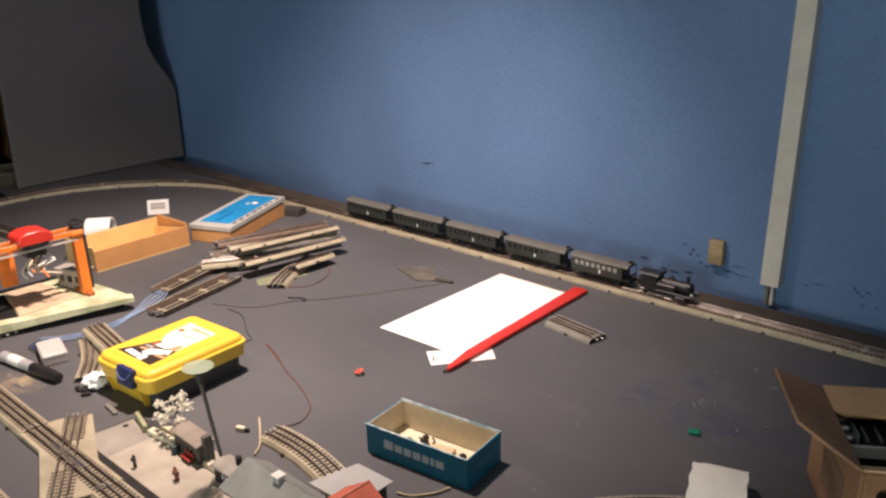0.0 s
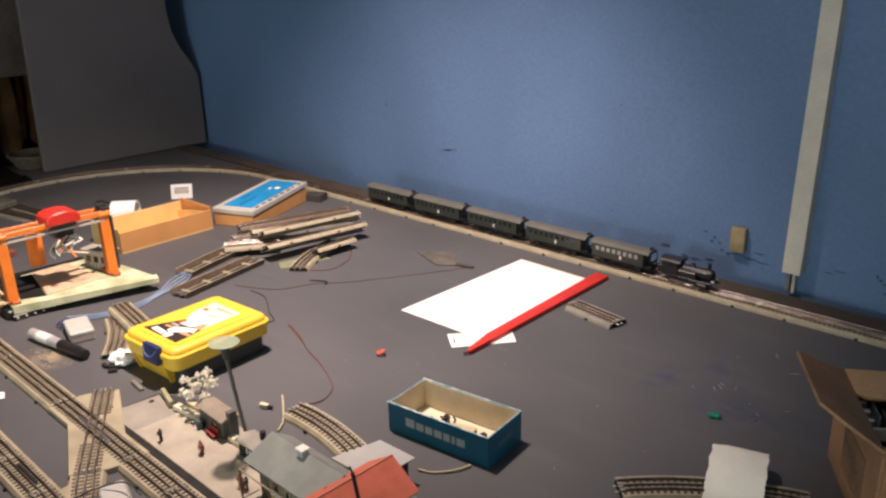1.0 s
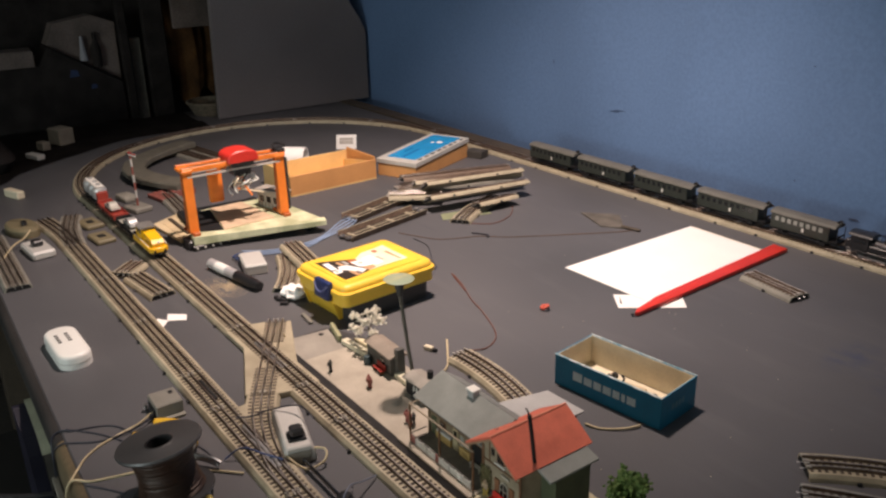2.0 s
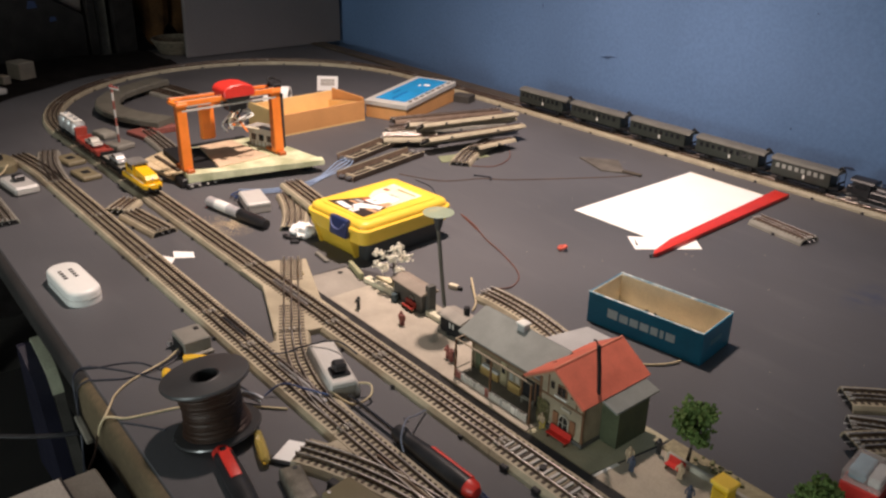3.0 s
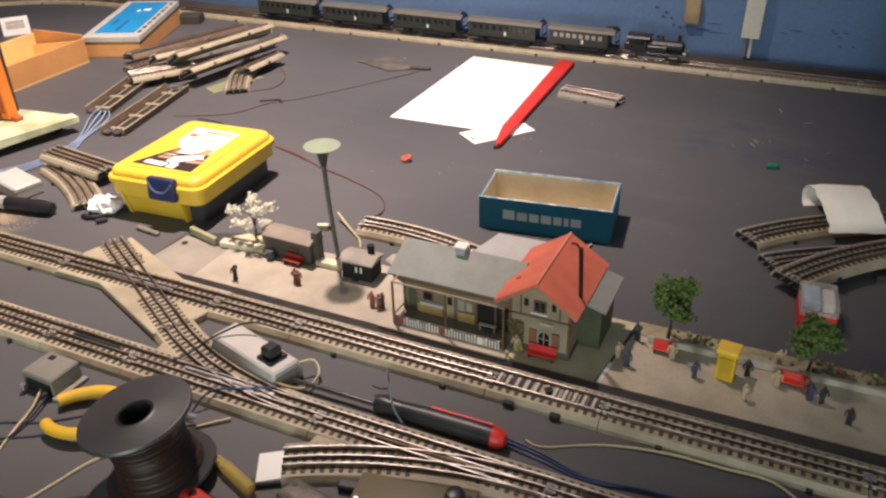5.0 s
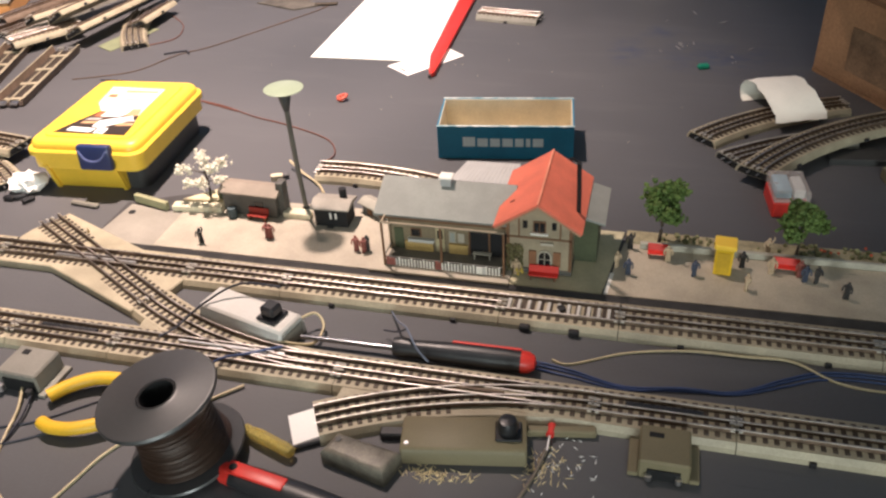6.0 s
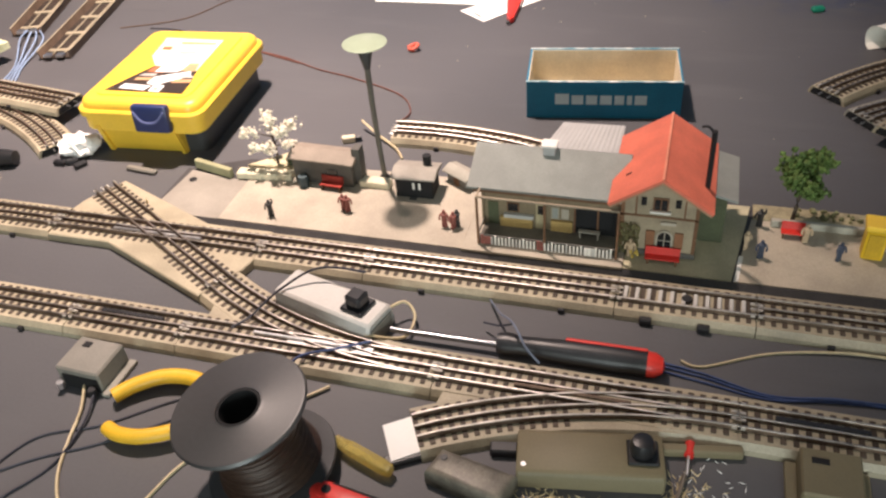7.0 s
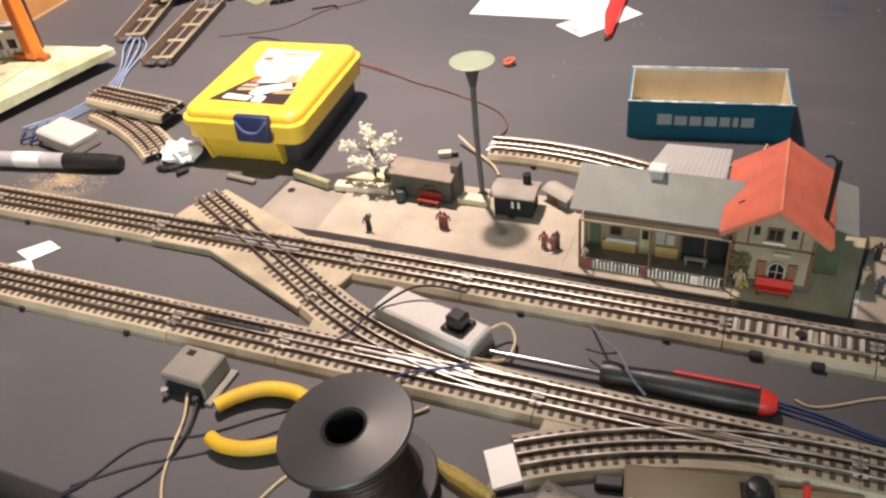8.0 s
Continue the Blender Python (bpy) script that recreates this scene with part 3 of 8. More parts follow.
# ---- boxes and large loose things ----
def open_box(t, L, W, H, th, outer, inner, names=("side_panel", "end_panel")):
    """Four walls and a bottom with a pale lining."""
    part("bottom", bx((-L / 2 + th, L / 2 - th, -W / 2 + th, W / 2 - th, 0, 0.002)), inner, t)
    for s in (-1, 1):
        part(names[0], bx((-L / 2, L / 2, s * (W / 2 - th / 2) - th / 2, s * (W / 2 - th / 2) + th / 2, 0, H), bev=0.0005), outer, t)
        part(names[1], bx((s * (L / 2 - th / 2) - th / 2, s * (L / 2 - th / 2) + th / 2, -W / 2 + th, W / 2 - th, 0, H - 0.0004)), outer, t)
        part("lining", bx((-L / 2 + th, L / 2 - th, s * (W / 2 - th - 0.0004) - 0.0003, s * (W / 2 - th - 0.0004) + 0.0003, 0.002, H - 0.0006)), inner, t, "pale inside lining")
        part("lining", bx((s * (L / 2 - th - 0.0004) - 0.0003, s * (L / 2 - th - 0.0004) + 0.0003, -W / 2 + th + 0.001, W / 2 - th - 0.001, 0.002, H - 0.0006)), inner, t, "pale inside lining")


def build_teal_box():
    t = thing("carton", "open teal cardboard carton with cream inside and pale lettering", "box", pose(-0.0465, 0.282, 0, 0, 0, 7.4))
    L, W, H = 0.138, 0.067, 0.037
    open_box(t, L, W, H, 0.0016, TEAL, CREAM)
    for s in (-1, 1):
        part("rim", bx((-L / 2 - 0.0003, L / 2 + 0.0003, s * W / 2 - 0.0012, s * W / 2 + 0.0003 if s > 0 else s * W / 2 + 0.0012, H, H + 0.0008), bev=0.0003), mat("worn_teal", (0.20, 0.42, 0.50), 0.6, 0, 0.2, 90, 500, 0.1, 0.3, 0.0, (0.74, 0.76, 0.72), 0.52), t, "worn teal rim")
    # plain bars where the maker's name stands
    widths = (0.0125, 0.0105, 0.0100, 0.0105, 0.0085, 0.0045, 0.0105)
    x = -0.043
    for i, w in enumerate(widths):
        part("print_mark", bx((x, x + w, -W / 2 - 0.0004, -W / 2 + 0.0002, 0.0145, 0.0145 + (0.0105 if i == 0 else 0.0090))), PALEBLUE, t, "pale printed bar")
        x += w + 0.0024
    for i in range(4):
        part("print_mark", bx((L / 2 - 0.0002, L / 2 + 0.0004, -0.014 + i * 0.0065, -0.0095 + i * 0.0065, 0.016, 0.023)), mat("dull_print", (0.10, 0.25, 0.32), 0.6), t, "faded printed bar")
    # small black couplings lying inside
    for x, y, a, n in ((-0.03, 0.0, 20, 0), (-0.02, 0.012, -15, 1), (0.03, -0.005, 25, 2), (0.04, 0.004, 5, 3), (0.045, -0.012, -30, 4)):
        c = thing("coupling", "small black model coupling lying in the carton", "coupling", pose(-0.0465, 0.282, 0, 0, 0, 7.4) @ pose(x, y, 0.0021, 0, 0, a), "couplings in the carton")
        part("shank", bx((-0.008, 0.008, -0.002, 0.002, 0.0, 0.003), bev=0.0005), BLACK, c)
        part("hook", tube([(0.008, 0, 0.002), (0.011, 0.002, 0.004), (0.011, 0.005, 0.008), (0.007, 0.005, 0.010)], 0.0012, 6, 3), BLACK, c)
        part("wheel", lathe([(0, -0.002), (0.004, -0.002), (0.004, 0.002), (0, 0.002)], 14, pose(-0.005, 0.005, 0.0041, 90, 0, 0)), GREYPL, c)
    for x, y, a in ((0.016, -0.012, 10), (0.044, -0.020, -6)):
        single("wood_block", bx((-0.011, 0.011, -0.006, 0.006, 0, 0.008), bev=0.0008), WOODBOX, "tan wooden block lying in the carton", "block", pose(-0.0465, 0.282, 0, 0, 0, 7.4) @ pose(x, y, 0.0021, 0, 0, a), "blocks in the carton")
    for x, y, a in ((-0.006, -0.018, 40), (0.030, -0.024, 0), (0.058, -0.014, 70), (-0.022, -0.012, 15)):
        single("black_lump", bx((-0.007, 0.007, -0.004, 0.004, 0, 0.007), (-0.003, 0.003, -0.006, 0.006, 0.001, 0.010), bev=0.001), BLACK, "small black wheel frame lying in the carton", "frame", pose(-0.0465, 0.282, 0, 0, 0, 7.4) @ pose(x, y, 0.0021, 0, 0, a), "frames in the carton")
    single("wood_block", bx((-0.016, 0.016, -0.010, 0.010, 0, 0.005), bev=0.0008), WOODPALE, "pale wooden block lying in the carton", "block", pose(-0.0465, 0.282, 0, 0, 0, 7.4) @ pose(0.005, 0.006, 0.0021, 0, 0, 8))


def build_yellow_case():
    t = thing("storage_case", "yellow plastic case with navy latch and printed lid", "case", pose(-0.4426, 0.1930, 0, 0, 0, 4))
    W, D = 0.125, 0.159

    def rr(w, d, r, ch=0.0):
        pts = []
        for sx, sy, a in ((1, 1, 0), (-1, 1, 90), (-1, -1, 180), (1, -1, 270)):
            for k in range(5):
                q = radians(a + k * 22.5)
                pts.append((sx * (w / 2 - r) + r * math.cos(q), sy * (d / 2 - r) + r * math.sin(q)))
        return pts
    part("tray", prism([(x, y + 0.004) for x, y in rr(W - 0.020, D - 0.026, 0.01)], 0.0, 0.030, 0.0), GREYPL, t, "dark grey lower tray")
    part("front_panel", extr([(-0.0650, 0.0005), (-0.0760, 0.0325), (-0.0655, 0.0325), (-0.0590, 0.0005)], -0.0455, 0.0325), YELLOW, t, "sloping yellow front of the tray", None)
    for x in (-0.0440, 0.0300):
        part("front_rib", extr([(-0.0680, 0.0), (-0.0780, 0.031), (-0.0745, 0.031), (-0.0640, 0.0)], x - 0.002, x + 0.002), YELLOW, t, "", None)
    part("skirt", prism(rr(W - 0.006, D - 0.006, 0.012), 0.027, 0.041, 0.0), YELLOW, t)
    part("lid_rim", prism(rr(W, D, 0.014), 0.041, 0.0475, 0.0015), YELLOW, t)
    part("lid", prism(rr(W - 0.007, D - 0.007, 0.013), 0.0475, 0.056, 0.0070, 4), YELLOW, t)
    part("lid_field", prism(rr(W - 0.03, D - 0.03, 0.01), 0.0562, 0.0572, 0.0006), YELLOW, t)
    lt = part("latch", tr(bx((-0.0175, 0.0175, -0.005, 0.004, -0.013, 0.013), bev=0.003, seg=2), pose(0.0165, -D / 2, 0.0435, -6, 0, 0)), NAVY, t, "navy blue snap latch")
    part("latch_lip", tr(tube([(-0.0150, -0.0052, 0.008), (-0.008, -0.0068, 0.0), (0.0, -0.0072, -0.002), (0.008, -0.0068, 0.0), (0.0150, -0.0052, 0.008)], 0.0012, 6), pose(0.0165, -D / 2, 0.0435, -6, 0, 0)), mat("worn_navy", (0.10, 0.12, 0.25), 0.4), lt, "worn pale edge of the latch")
    # printed picture, as plain patches: dark field in front, the back paled for the lid's glare
    def lab_pt(u, v):
        return (-0.0385 + 0.078 * min(1.0, u * (1 - 0.25 * min(v, 0.5))) - 0.006 * v, -0.0575 + 0.0825 * min(v, 0.5) + 0.135 * max(0.0, v - 0.5))
    dark = [lab_pt(*q) for q in ((0.0, 0.0), (1.0, -0.02), (1.12, 0.20), (1.10, 0.50), (0.42, 0.56), (0.22, 0.34))]
    lab = part("lid_label", prism(dark, 0.0573, 0.0577), mat("label_dark", (0.045, 0.032, 0.026), 0.35), t, "dark printed label on the lid")
    pale, cream, flesh, grey, rust = PAPER, mat("label_glare", (0.88, 0.80, 0.56), 0.35), mat("label_flesh", (0.55, 0.33, 0.18), 0.4), mat("label_grey", (0.45, 0.42, 0.38), 0.45), mat("label_rust", (0.42, 0.15, 0.07), 0.4)
    shapes = ((cream, ((0.42, 0.56), (1.10, 0.50), (1.12, 0.98), (0.20, 1.0), (0.24, 0.70))), (pale, ((0.16, 0.05), (0.50, 0.02), (0.56, 0.12), (0.20, 0.15))), (flesh, ((0.28, 0.24), (0.50, 0.25), (0.52, 0.31), (0.30, 0.30))),
              (grey, ((0.30, 0.34), (0.52, 0.34), (0.56, 0.40), (0.36, 0.40))), (rust, ((0.38, 0.44), (0.62, 0.42), (0.60, 0.54), (0.44, 0.54))), (pale, ((0.48, 0.17), (0.62, 0.13), (0.74, 0.22), (1.04, 0.36), (1.02, 0.48), (0.70, 0.38), (0.54, 0.32))),
              (pale, ((0.56, 0.0), (0.70, -0.01), (0.74, 0.13), (0.60, 0.15))), (flesh, ((0.60, 0.02), (0.66, 0.02), (0.68, 0.07), (0.62, 0.08))), (flesh, ((0.80, 0.20), (1.06, 0.22), (1.08, 0.29), (0.84, 0.28))), (grey, ((0.86, 0.31), (1.08, 0.33), (1.08, 0.37), (0.90, 0.35))),
              (pale, ((0.50, 0.44), (0.80, 0.45), (0.96, 0.54), (0.86, 0.64), (0.56, 0.58))), (flesh, ((0.86, 0.48), (1.08, 0.48), (1.06, 0.60), (0.92, 0.60))), (grey, ((0.60, 0.52), (0.72, 0.50), (0.74, 0.55), (0.64, 0.57))), (pale, ((0.50, 0.60), (0.98, 0.62), (0.96, 0.74), (0.48, 0.72))),
              (rust, ((0.30, 0.80), (0.44, 0.80), (0.44, 0.85), (0.30, 0.85))), (flesh, ((0.52, 0.90), (1.06, 0.90), (1.06, 0.93), (0.52, 0.93))), (grey, ((0.62, 0.74), (0.86, 0.75), (0.86, 0.78), (0.62, 0.78))))
    for i, (m2, pts) in enumerate(shapes):
        ring = [lab_pt(u, v) for u, v in pts]
        part("label_patch", prism(ring, 0.0577 + i * 0.00003, 0.0579 + i * 0.00003), m2, lab, smooth=None)


def build_paper():
    t = thing("drawing_sheet", "large white paper sheet lying on the table", "paper")
    part("sheet", prism([(-0.349, 0.485), (-0.185, 0.488), (-0.192, 0.775), (-0.350, 0.782)], 0.0006, 0.0016), PAPER, t, smooth=None)
    part("sheet_edge", bx((-0.001, 0.001, 0.0, 0.157, 0.0, 0.0012)), CREAM, t, "cream shaded paper edge").matrix_local = pose(-0.3495, 0.7805, 0.0006, 0, 0, -91.5)
    s = thing("red_strip", "glossy red plastic strip lying along the paper", "strip", pose(-0.1700, 0.4400, 0.0018, 0, 0, 92.1))
    flat = [(0.0, 0.0005), (0.004, -0.0030), (0.360, -0.0035), (0.362, 0.0225), (0.06, 0.0150), (0.01, 0.0060)]
    part("blade", prism(flat, 0.0, 0.0055, 0.0018, 2), RED, s)
    part("end_lip", bx((-0.0035, 0.0005, 0.0008, 0.0045, 0.0, 0.0030), bev=0.0005), GREYPL, s, "dark end of the strip")
    single("note_card", prism([(-0.237, 0.470), (-0.202, 0.443), (-0.146, 0.516), (-0.174, 0.540)], 0.0001, 0.0005), PAPER, "white printed card under the paper sheet", "card", smooth=None)
    single("card_print", prism([(-0.226, 0.471), (-0.223, 0.469), (-0.207, 0.456), (-0.210, 0.455)], 0.0006, 0.0008), BLACKM, "small black printed bar on the card", "print", smooth=None)
    tl = straight(0.0, 0.09, 0.0)
    track_piece(tl, False, BEDGREY, "short loose tan track piece beside the paper", pose(-0.156, 0.668, 0, 0, 0, -9), "loose track pieces")


def wedge_edge(poly, zl, zr, ztop, ysplit):
    """A slab whose underside rises towards one end."""
    b = prism(poly, zl, ztop, 0.0)
    for v in b.verts:
        if v.co.z < zl + 0.0005 and v.co.y > ysplit:
            v.co.z = zr
    return b


def build_crane():
    t = thing("crane_base", "pale green layout board under the gantry crane", "board")
    z0, z1 = 0.016, 0.022
    part("board", prism([(-0.805, 0.078), (-0.783, 0.075), (-0.736, 0.281), (-0.815, 0.272), (-0.912, 0.252), (-0.914, 0.130), (-0.87, 0.098)], z0, z1, 0.001), LIME, t)
    part("front_rail", wedge_edge([(-0.800, 0.070), (-0.779, 0.068), (-0.7185, 0.279), (-0.7375, 0.285)], 0.009, 0.015, z1 + 0.0006, 0.2), LIME, t, "pale green raised front edge")
    for x, y in ((-0.80, 0.085), (-0.755, 0.265), (-0.94, 0.24), (-0.85, 0.18)):
        part("foot", bx((x - 0.008, x + 0.008, y - 0.008, y + 0.008, 0, z0), bev=0.001), BLACKM, t)
    # black slab put in for the shadow under the board
    part("underframe", prism([(-0.955, 0.10), (-0.80, 0.085), (-0.765, 0.255), (-0.945, 0.24)], 0.004, z0 - 0.0005), BLACKM, t, "black slab filling in the shadow under the board")
    part("motor_block", bx((-0.798, -0.774, 0.064, 0.128, 0.0, 0.0086), (-0.812, -0.782, 0.060, 0.080, 0.0, 0.0150), bev=0.0012), BLACK, t, "black motor block under the board end")
    for k in range(4):
        part("motor_pin", rod(0.0016, -0.7745, -0.7700, 0.070 + 0.013 * k, 0.005, 8), SILVERP, t, "bright motor pin")
    part("pit", prism([(-0.905, 0.122), (-0.868, 0.099), (-0.80, 0.088), (-0.786, 0.122), (-0.906, 0.144)], z1, z1 + 0.001), BLACKM, t, "dark brown recess")
    part("deck", prism([(-0.785, 0.123), (-0.790, 0.216), (-0.908, 0.206), (-0.907, 0.146)], z1, z1 + 0.0025, 0.0005), mat("pink_wood", (0.58, 0.43, 0.29), 0.65, 0, 0.14, 40, 700, 0.2), t, "pale pinkish wooden deck")
    part("side_board", prism([(-0.940, 0.050), (-0.825, 0.062), (-0.848, 0.092), (-0.916, 0.128), (-0.972, 0.104)], 0.001, 0.006, 0.0008), WOODPALE, t, "pale wooden side board")
    part("side_rail", bx((-0.945, -0.85, 0.080, 0.086, 0.006, 0.009)), SLEEPER, t)
    for i in range(7):
        x = -0.945 + i * 0.016
        part("board_strip", bx((x + 0.012, x + 0.022, 0.066, 0.076, 0.0062, 0.0072)), WOODPALE, t)
    g = thing("gantry_crane", "orange plastic gantry crane with a red trolley cab", "crane")
    yl, yr, xf, xb = 0.076, 0.238, -0.801, -0.820
    top = 0.125
    for y in (yl, yr):
        part("leg", extry([(xf - 0.005, z1 + 0.003), (xf + 0.009, z1 + 0.003), (xf + 0.005, top), (xf - 0.007, top)], y - 0.0075, y + 0.0075), ORANGE, g, smooth=None)
        part("wheel_beam", bx((xb - 0.01, xf + 0.02, y - 0.006, y + 0.006, z1 - 0.0, z1 + 0.006), bev=0.001), mat("dark_orange", (0.40, 0.10, 0.02), 0.5), g, "dark orange wheel beam")
        part("leg_rib", bx((xf - 0.006, xf + 0.004, y - 0.008, y - 0.007, z1 + 0.01, top), bev=0.0003), mat("dark_orange", (0.40, 0.10, 0.02), 0.5), g)
        part("cap", bx((xb - 0.008, xf + 0.008, y - 0.009, y + 0.009, top, top + 0.006), bev=0.001), ORANGE, g)
    for x in (xf + 0.004, xb - 0.003):
        part("girder", bx((x - 0.0025, x + 0.0025, yl - 0.007, yr + 0.010, top + 0.001, top + 0.009), bev=0.0006), ORANGE, g)
        part("girder_rail", bx((x - 0.001, x + 0.001, yl - 0.01, yr + 0.01, top + 0.009, top + 0.0105)), SHINY, g, "bright running rail")
        part("lower_tie", bx((x - 0.0015, x + 0.0015, yl, yr, top - 0.008, top - 0.005)), SILVERP, g)
    part("hanging_leg", bx((-0.870, -0.857, 0.132, 0.157, 0.048, top - 0.004), bev=0.004, seg=2), ORANGE, g, "broad orange motor box")
    part("tie", bx((-0.868, xb, 0.136, 0.152, top - 0.010, top - 0.003), bev=0.001), ORANGE, g)
    tx, ty = -0.808, 0.170
    part("trolley", bx((tx - 0.019, tx + 0.017, ty - 0.020, ty + 0.020, top - 0.002, top + 0.0050), bev=0.001), GREYPL, g, "dark grey trolley")
    part("trolley_box", bx((tx - 0.014, tx + 0.008, ty - 0.014, ty + 0.018, top - 0.020, top + 0.0105), bev=0.002), BLACK, g, "dark hoist below the trolley")
    part("cab", tr(extr([(-0.026, 0), (0.026, 0), (0.026, 0.010), (0.021, 0.0160), (0.006, 0.0190), (-0.012, 0.0185), (-0.022, 0.0150), (-0.026, 0.010)], -0.021, 0.021, 0.0015), Matrix.Translation((tx, ty, top + 0.0050)) @ Matrix.Diagonal((1.05, 1.02, 1.05, 1))), RED, g, "glossy red cab hood", 30)
    part("bracket", tube([(xf, yr + 0.004, top + 0.006), (xf - 0.01, yr - 0.005, top + 0.020), (xf - 0.02, yr + 0.012, top + 0.019), (xf - 0.012, yr + 0.02, top + 0.014)], 0.0022, 6), BLACKM, g, "black wire bracket")
    part("motor_plate", bx((xf - 0.010, xf + 0.006, yr + 0.0095, yr + 0.0135, 0.030, top - 0.002), bev=0.001), GREYPL, g, "dark grey plate beside the leg")
    part("top_clamp", bx((xf - 0.014, xf + 0.006, yr - 0.004, yr + 0.012, top + 0.0065, top + 0.015), bev=0.002), BLACKM, g, "black clamp on the girder end")
    # tangled grab under the hoist
    rg = random.Random(9)
    for i in range(11):
        a = i * 1.3
        pts = [(tx + 0.008 * math.cos(a), ty + 0.006 + 0.008 * math.sin(a), top - 0.018)]
        for k in range(3):
            pts.append((tx + rg.uniform(-0.02, 0.02), ty + 0.006 + rg.uniform(-0.024, 0.024), top - 0.026 - 0.010 * k + rg.uniform(-0.008, 0.006)))
        part("grab_arm", tube(pts, 0.0015, 6), (WHITEP, CREAM, WHITEP, ORANGE, BLACKM, WHITEP)[i % 6], g, "tangled pale grab arm")
    h = thing("signal_hut", "small grey model hut with dark windows on the crane board", "hut", pose(-0.848, 0.243, z1 + 0.0003, 0, 0, 20))
    part("wall", bx((-0.028, 0.028, -0.012, 0.012, 0, 0.030), bev=0.0006), mat("hut_grey", (0.42, 0.38, 0.31), 0.7), h)
    part("roof", bx((-0.031, 0.031, -0.015, 0.015, 0.030, 0.034), bev=0.001), mat("hut_roof", (0.36, 0.33, 0.29), 0.7), h)
    for x in (-0.017, 0.0, 0.017):
        part("window", bx((x - 0.005, x + 0.005, -0.0127, -0.0115, 0.011, 0.022)), WINDOW, h)
    for i in range(7):
        x = -0.026 + i * 0.0085
        part("wall_batten", bx((x, x + 0.001, -0.0128, -0.0121, 0.001, 0.010)), BROWN, h)


def build_far_boxes():
    t = thing("wooden_tray", "open tan wooden tray box with one slanting side", "box", pose(-1.005, 0.42, 0, 0, 0, 92))
    L, W, H = 0.20, 0.115, 0.041
    th = 0.003
    part("bottom", bx((-L / 2, L / 2, -W / 2, W / 2, 0, th)), WOODIN, t)
    part("side_panel", bx((-L / 2, L / 2, -W / 2, -W / 2 + th, th, H), bev=0.0006), WOODBOX, t)
    part("side_panel", bx((-L / 2, L / 2, W / 2 - th, W / 2, th, H), bev=0.0006), WOODIN, t)
    for s in (-1, 1):
        part("end_panel", bx((s * (L / 2 - th / 2) - th / 2, s * (L / 2 - th / 2) + th / 2, -W / 2 + th, W / 2 - th, th, H + 0.006), bev=0.0006), WOODBOX if s > 0 else WOODIN, t)
    part("divider", extr([(-W / 2 + th, th), (W / 2 - th, th), (W / 2 - th, H * 0.55), (-W / 2 + th, H * 0.95)], L / 2 - 0.012, L / 2 - 0.009), WOODIN, t, "pale slanting divider")
    b = thing("blue_lid_box", "tan wooden box with a glossy blue printed lid", "box", pose(-0.970, 0.657, 0, 0, 0, 112.5))
    L, W, H = 0.214, 0.096, 0.030
    part("body", bx((-L / 2, L / 2, -W / 2, W / 2, 0, H), bev=0.001), WOODBOX, b)
    part("lid", tr(bx((-L / 2 - 0.002, L / 2 + 0.002, -W / 2 - 0.002, W / 2 + 0.002, 0, 0.010), bev=0.001), pose(0, 0, H + 0.0005, 0, -2, 0)), SILVERP, b, "silver edged lid")
    part("lid_face", tr(bx((-L / 2 + 0.018, L / 2 - 0.012, -W / 2 + 0.013, W / 2 - 0.013, 0.010, 0.0112)), pose(0, 0, H + 0.0006, 0, -2, 0)), BLUELID, b, "bright blue lid face")
    for x, y, w, h in ((0.045, -0.012, 0.012, 0.012), (0.038, 0.002, 0.01, 0.005), (-0.05, 0.0, 0.06, 0.006), (-0.03, 0.02, 0.03, 0.004)):
        part("lid_print", tr(bx((x - w / 2, x + w / 2, y - h / 2, y + h / 2, 0.0112, 0.0117)), pose(0, 0, H + 0.0006, 0, -2, 0)), PAPER if x > 0 else mat("deep_blue", (0.015, 0.15, 0.40), 0.4), b)
    rnd = random.Random(5)
    for i in range(9):
        x = -L / 2 + 0.02 + i * 0.024
        part("lid_print", tr(bx((x, x + rnd.uniform(0.006, 0.016), -W / 2 + 0.003, -W / 2 + 0.008, 0.010, 0.0108)), pose(0, 0, H + 0.0006, 0, -2, 0)), GREYPL, b)
    single("grey_carton", bx((-0.022, 0.022, -0.016, 0.016, 0, 0.016), bev=0.001), mat("dim_card", (0.05, 0.045, 0.04), 0.7), "dark card box behind the blue box", "box", pose(-0.955, 0.79, 0, 0, 0, 20))
    c = thing("white_card_stand", "small white card standing behind the tray", "card", pose(-1.21, 0.597, 0, 0, 0, 52))
    part("card", tr(bx((-0.024, 0.024, -0.001, 0.001, 0, 0.034), bev=0.0003), pose(0, 0, 0.0002, -22, 0, 0)), PAPER, c)
    part("print", tr(bx((-0.016, 0.016, -0.0016, -0.001, 0.012, 0.027)), pose(0, 0, 0.0002, -22, 0, 0)), mat("label_grey", (0.45, 0.42, 0.38), 0.45), c, "grey printed field")
    part("prop", bx((-0.02, 0.02, 0.006, 0.012, 0, 0.02)), PAPER, c)
    single("paper_roll", lathe([(0.021, 0), (0.0255, 0), (0.0255, 0.050), (0.021, 0.050), (0.021, 0)], 24, pose(-1.136, 0.400, 0.0257, 0, 90, 48)), PAPER, "white paper roll lying behind the crane", "roll")


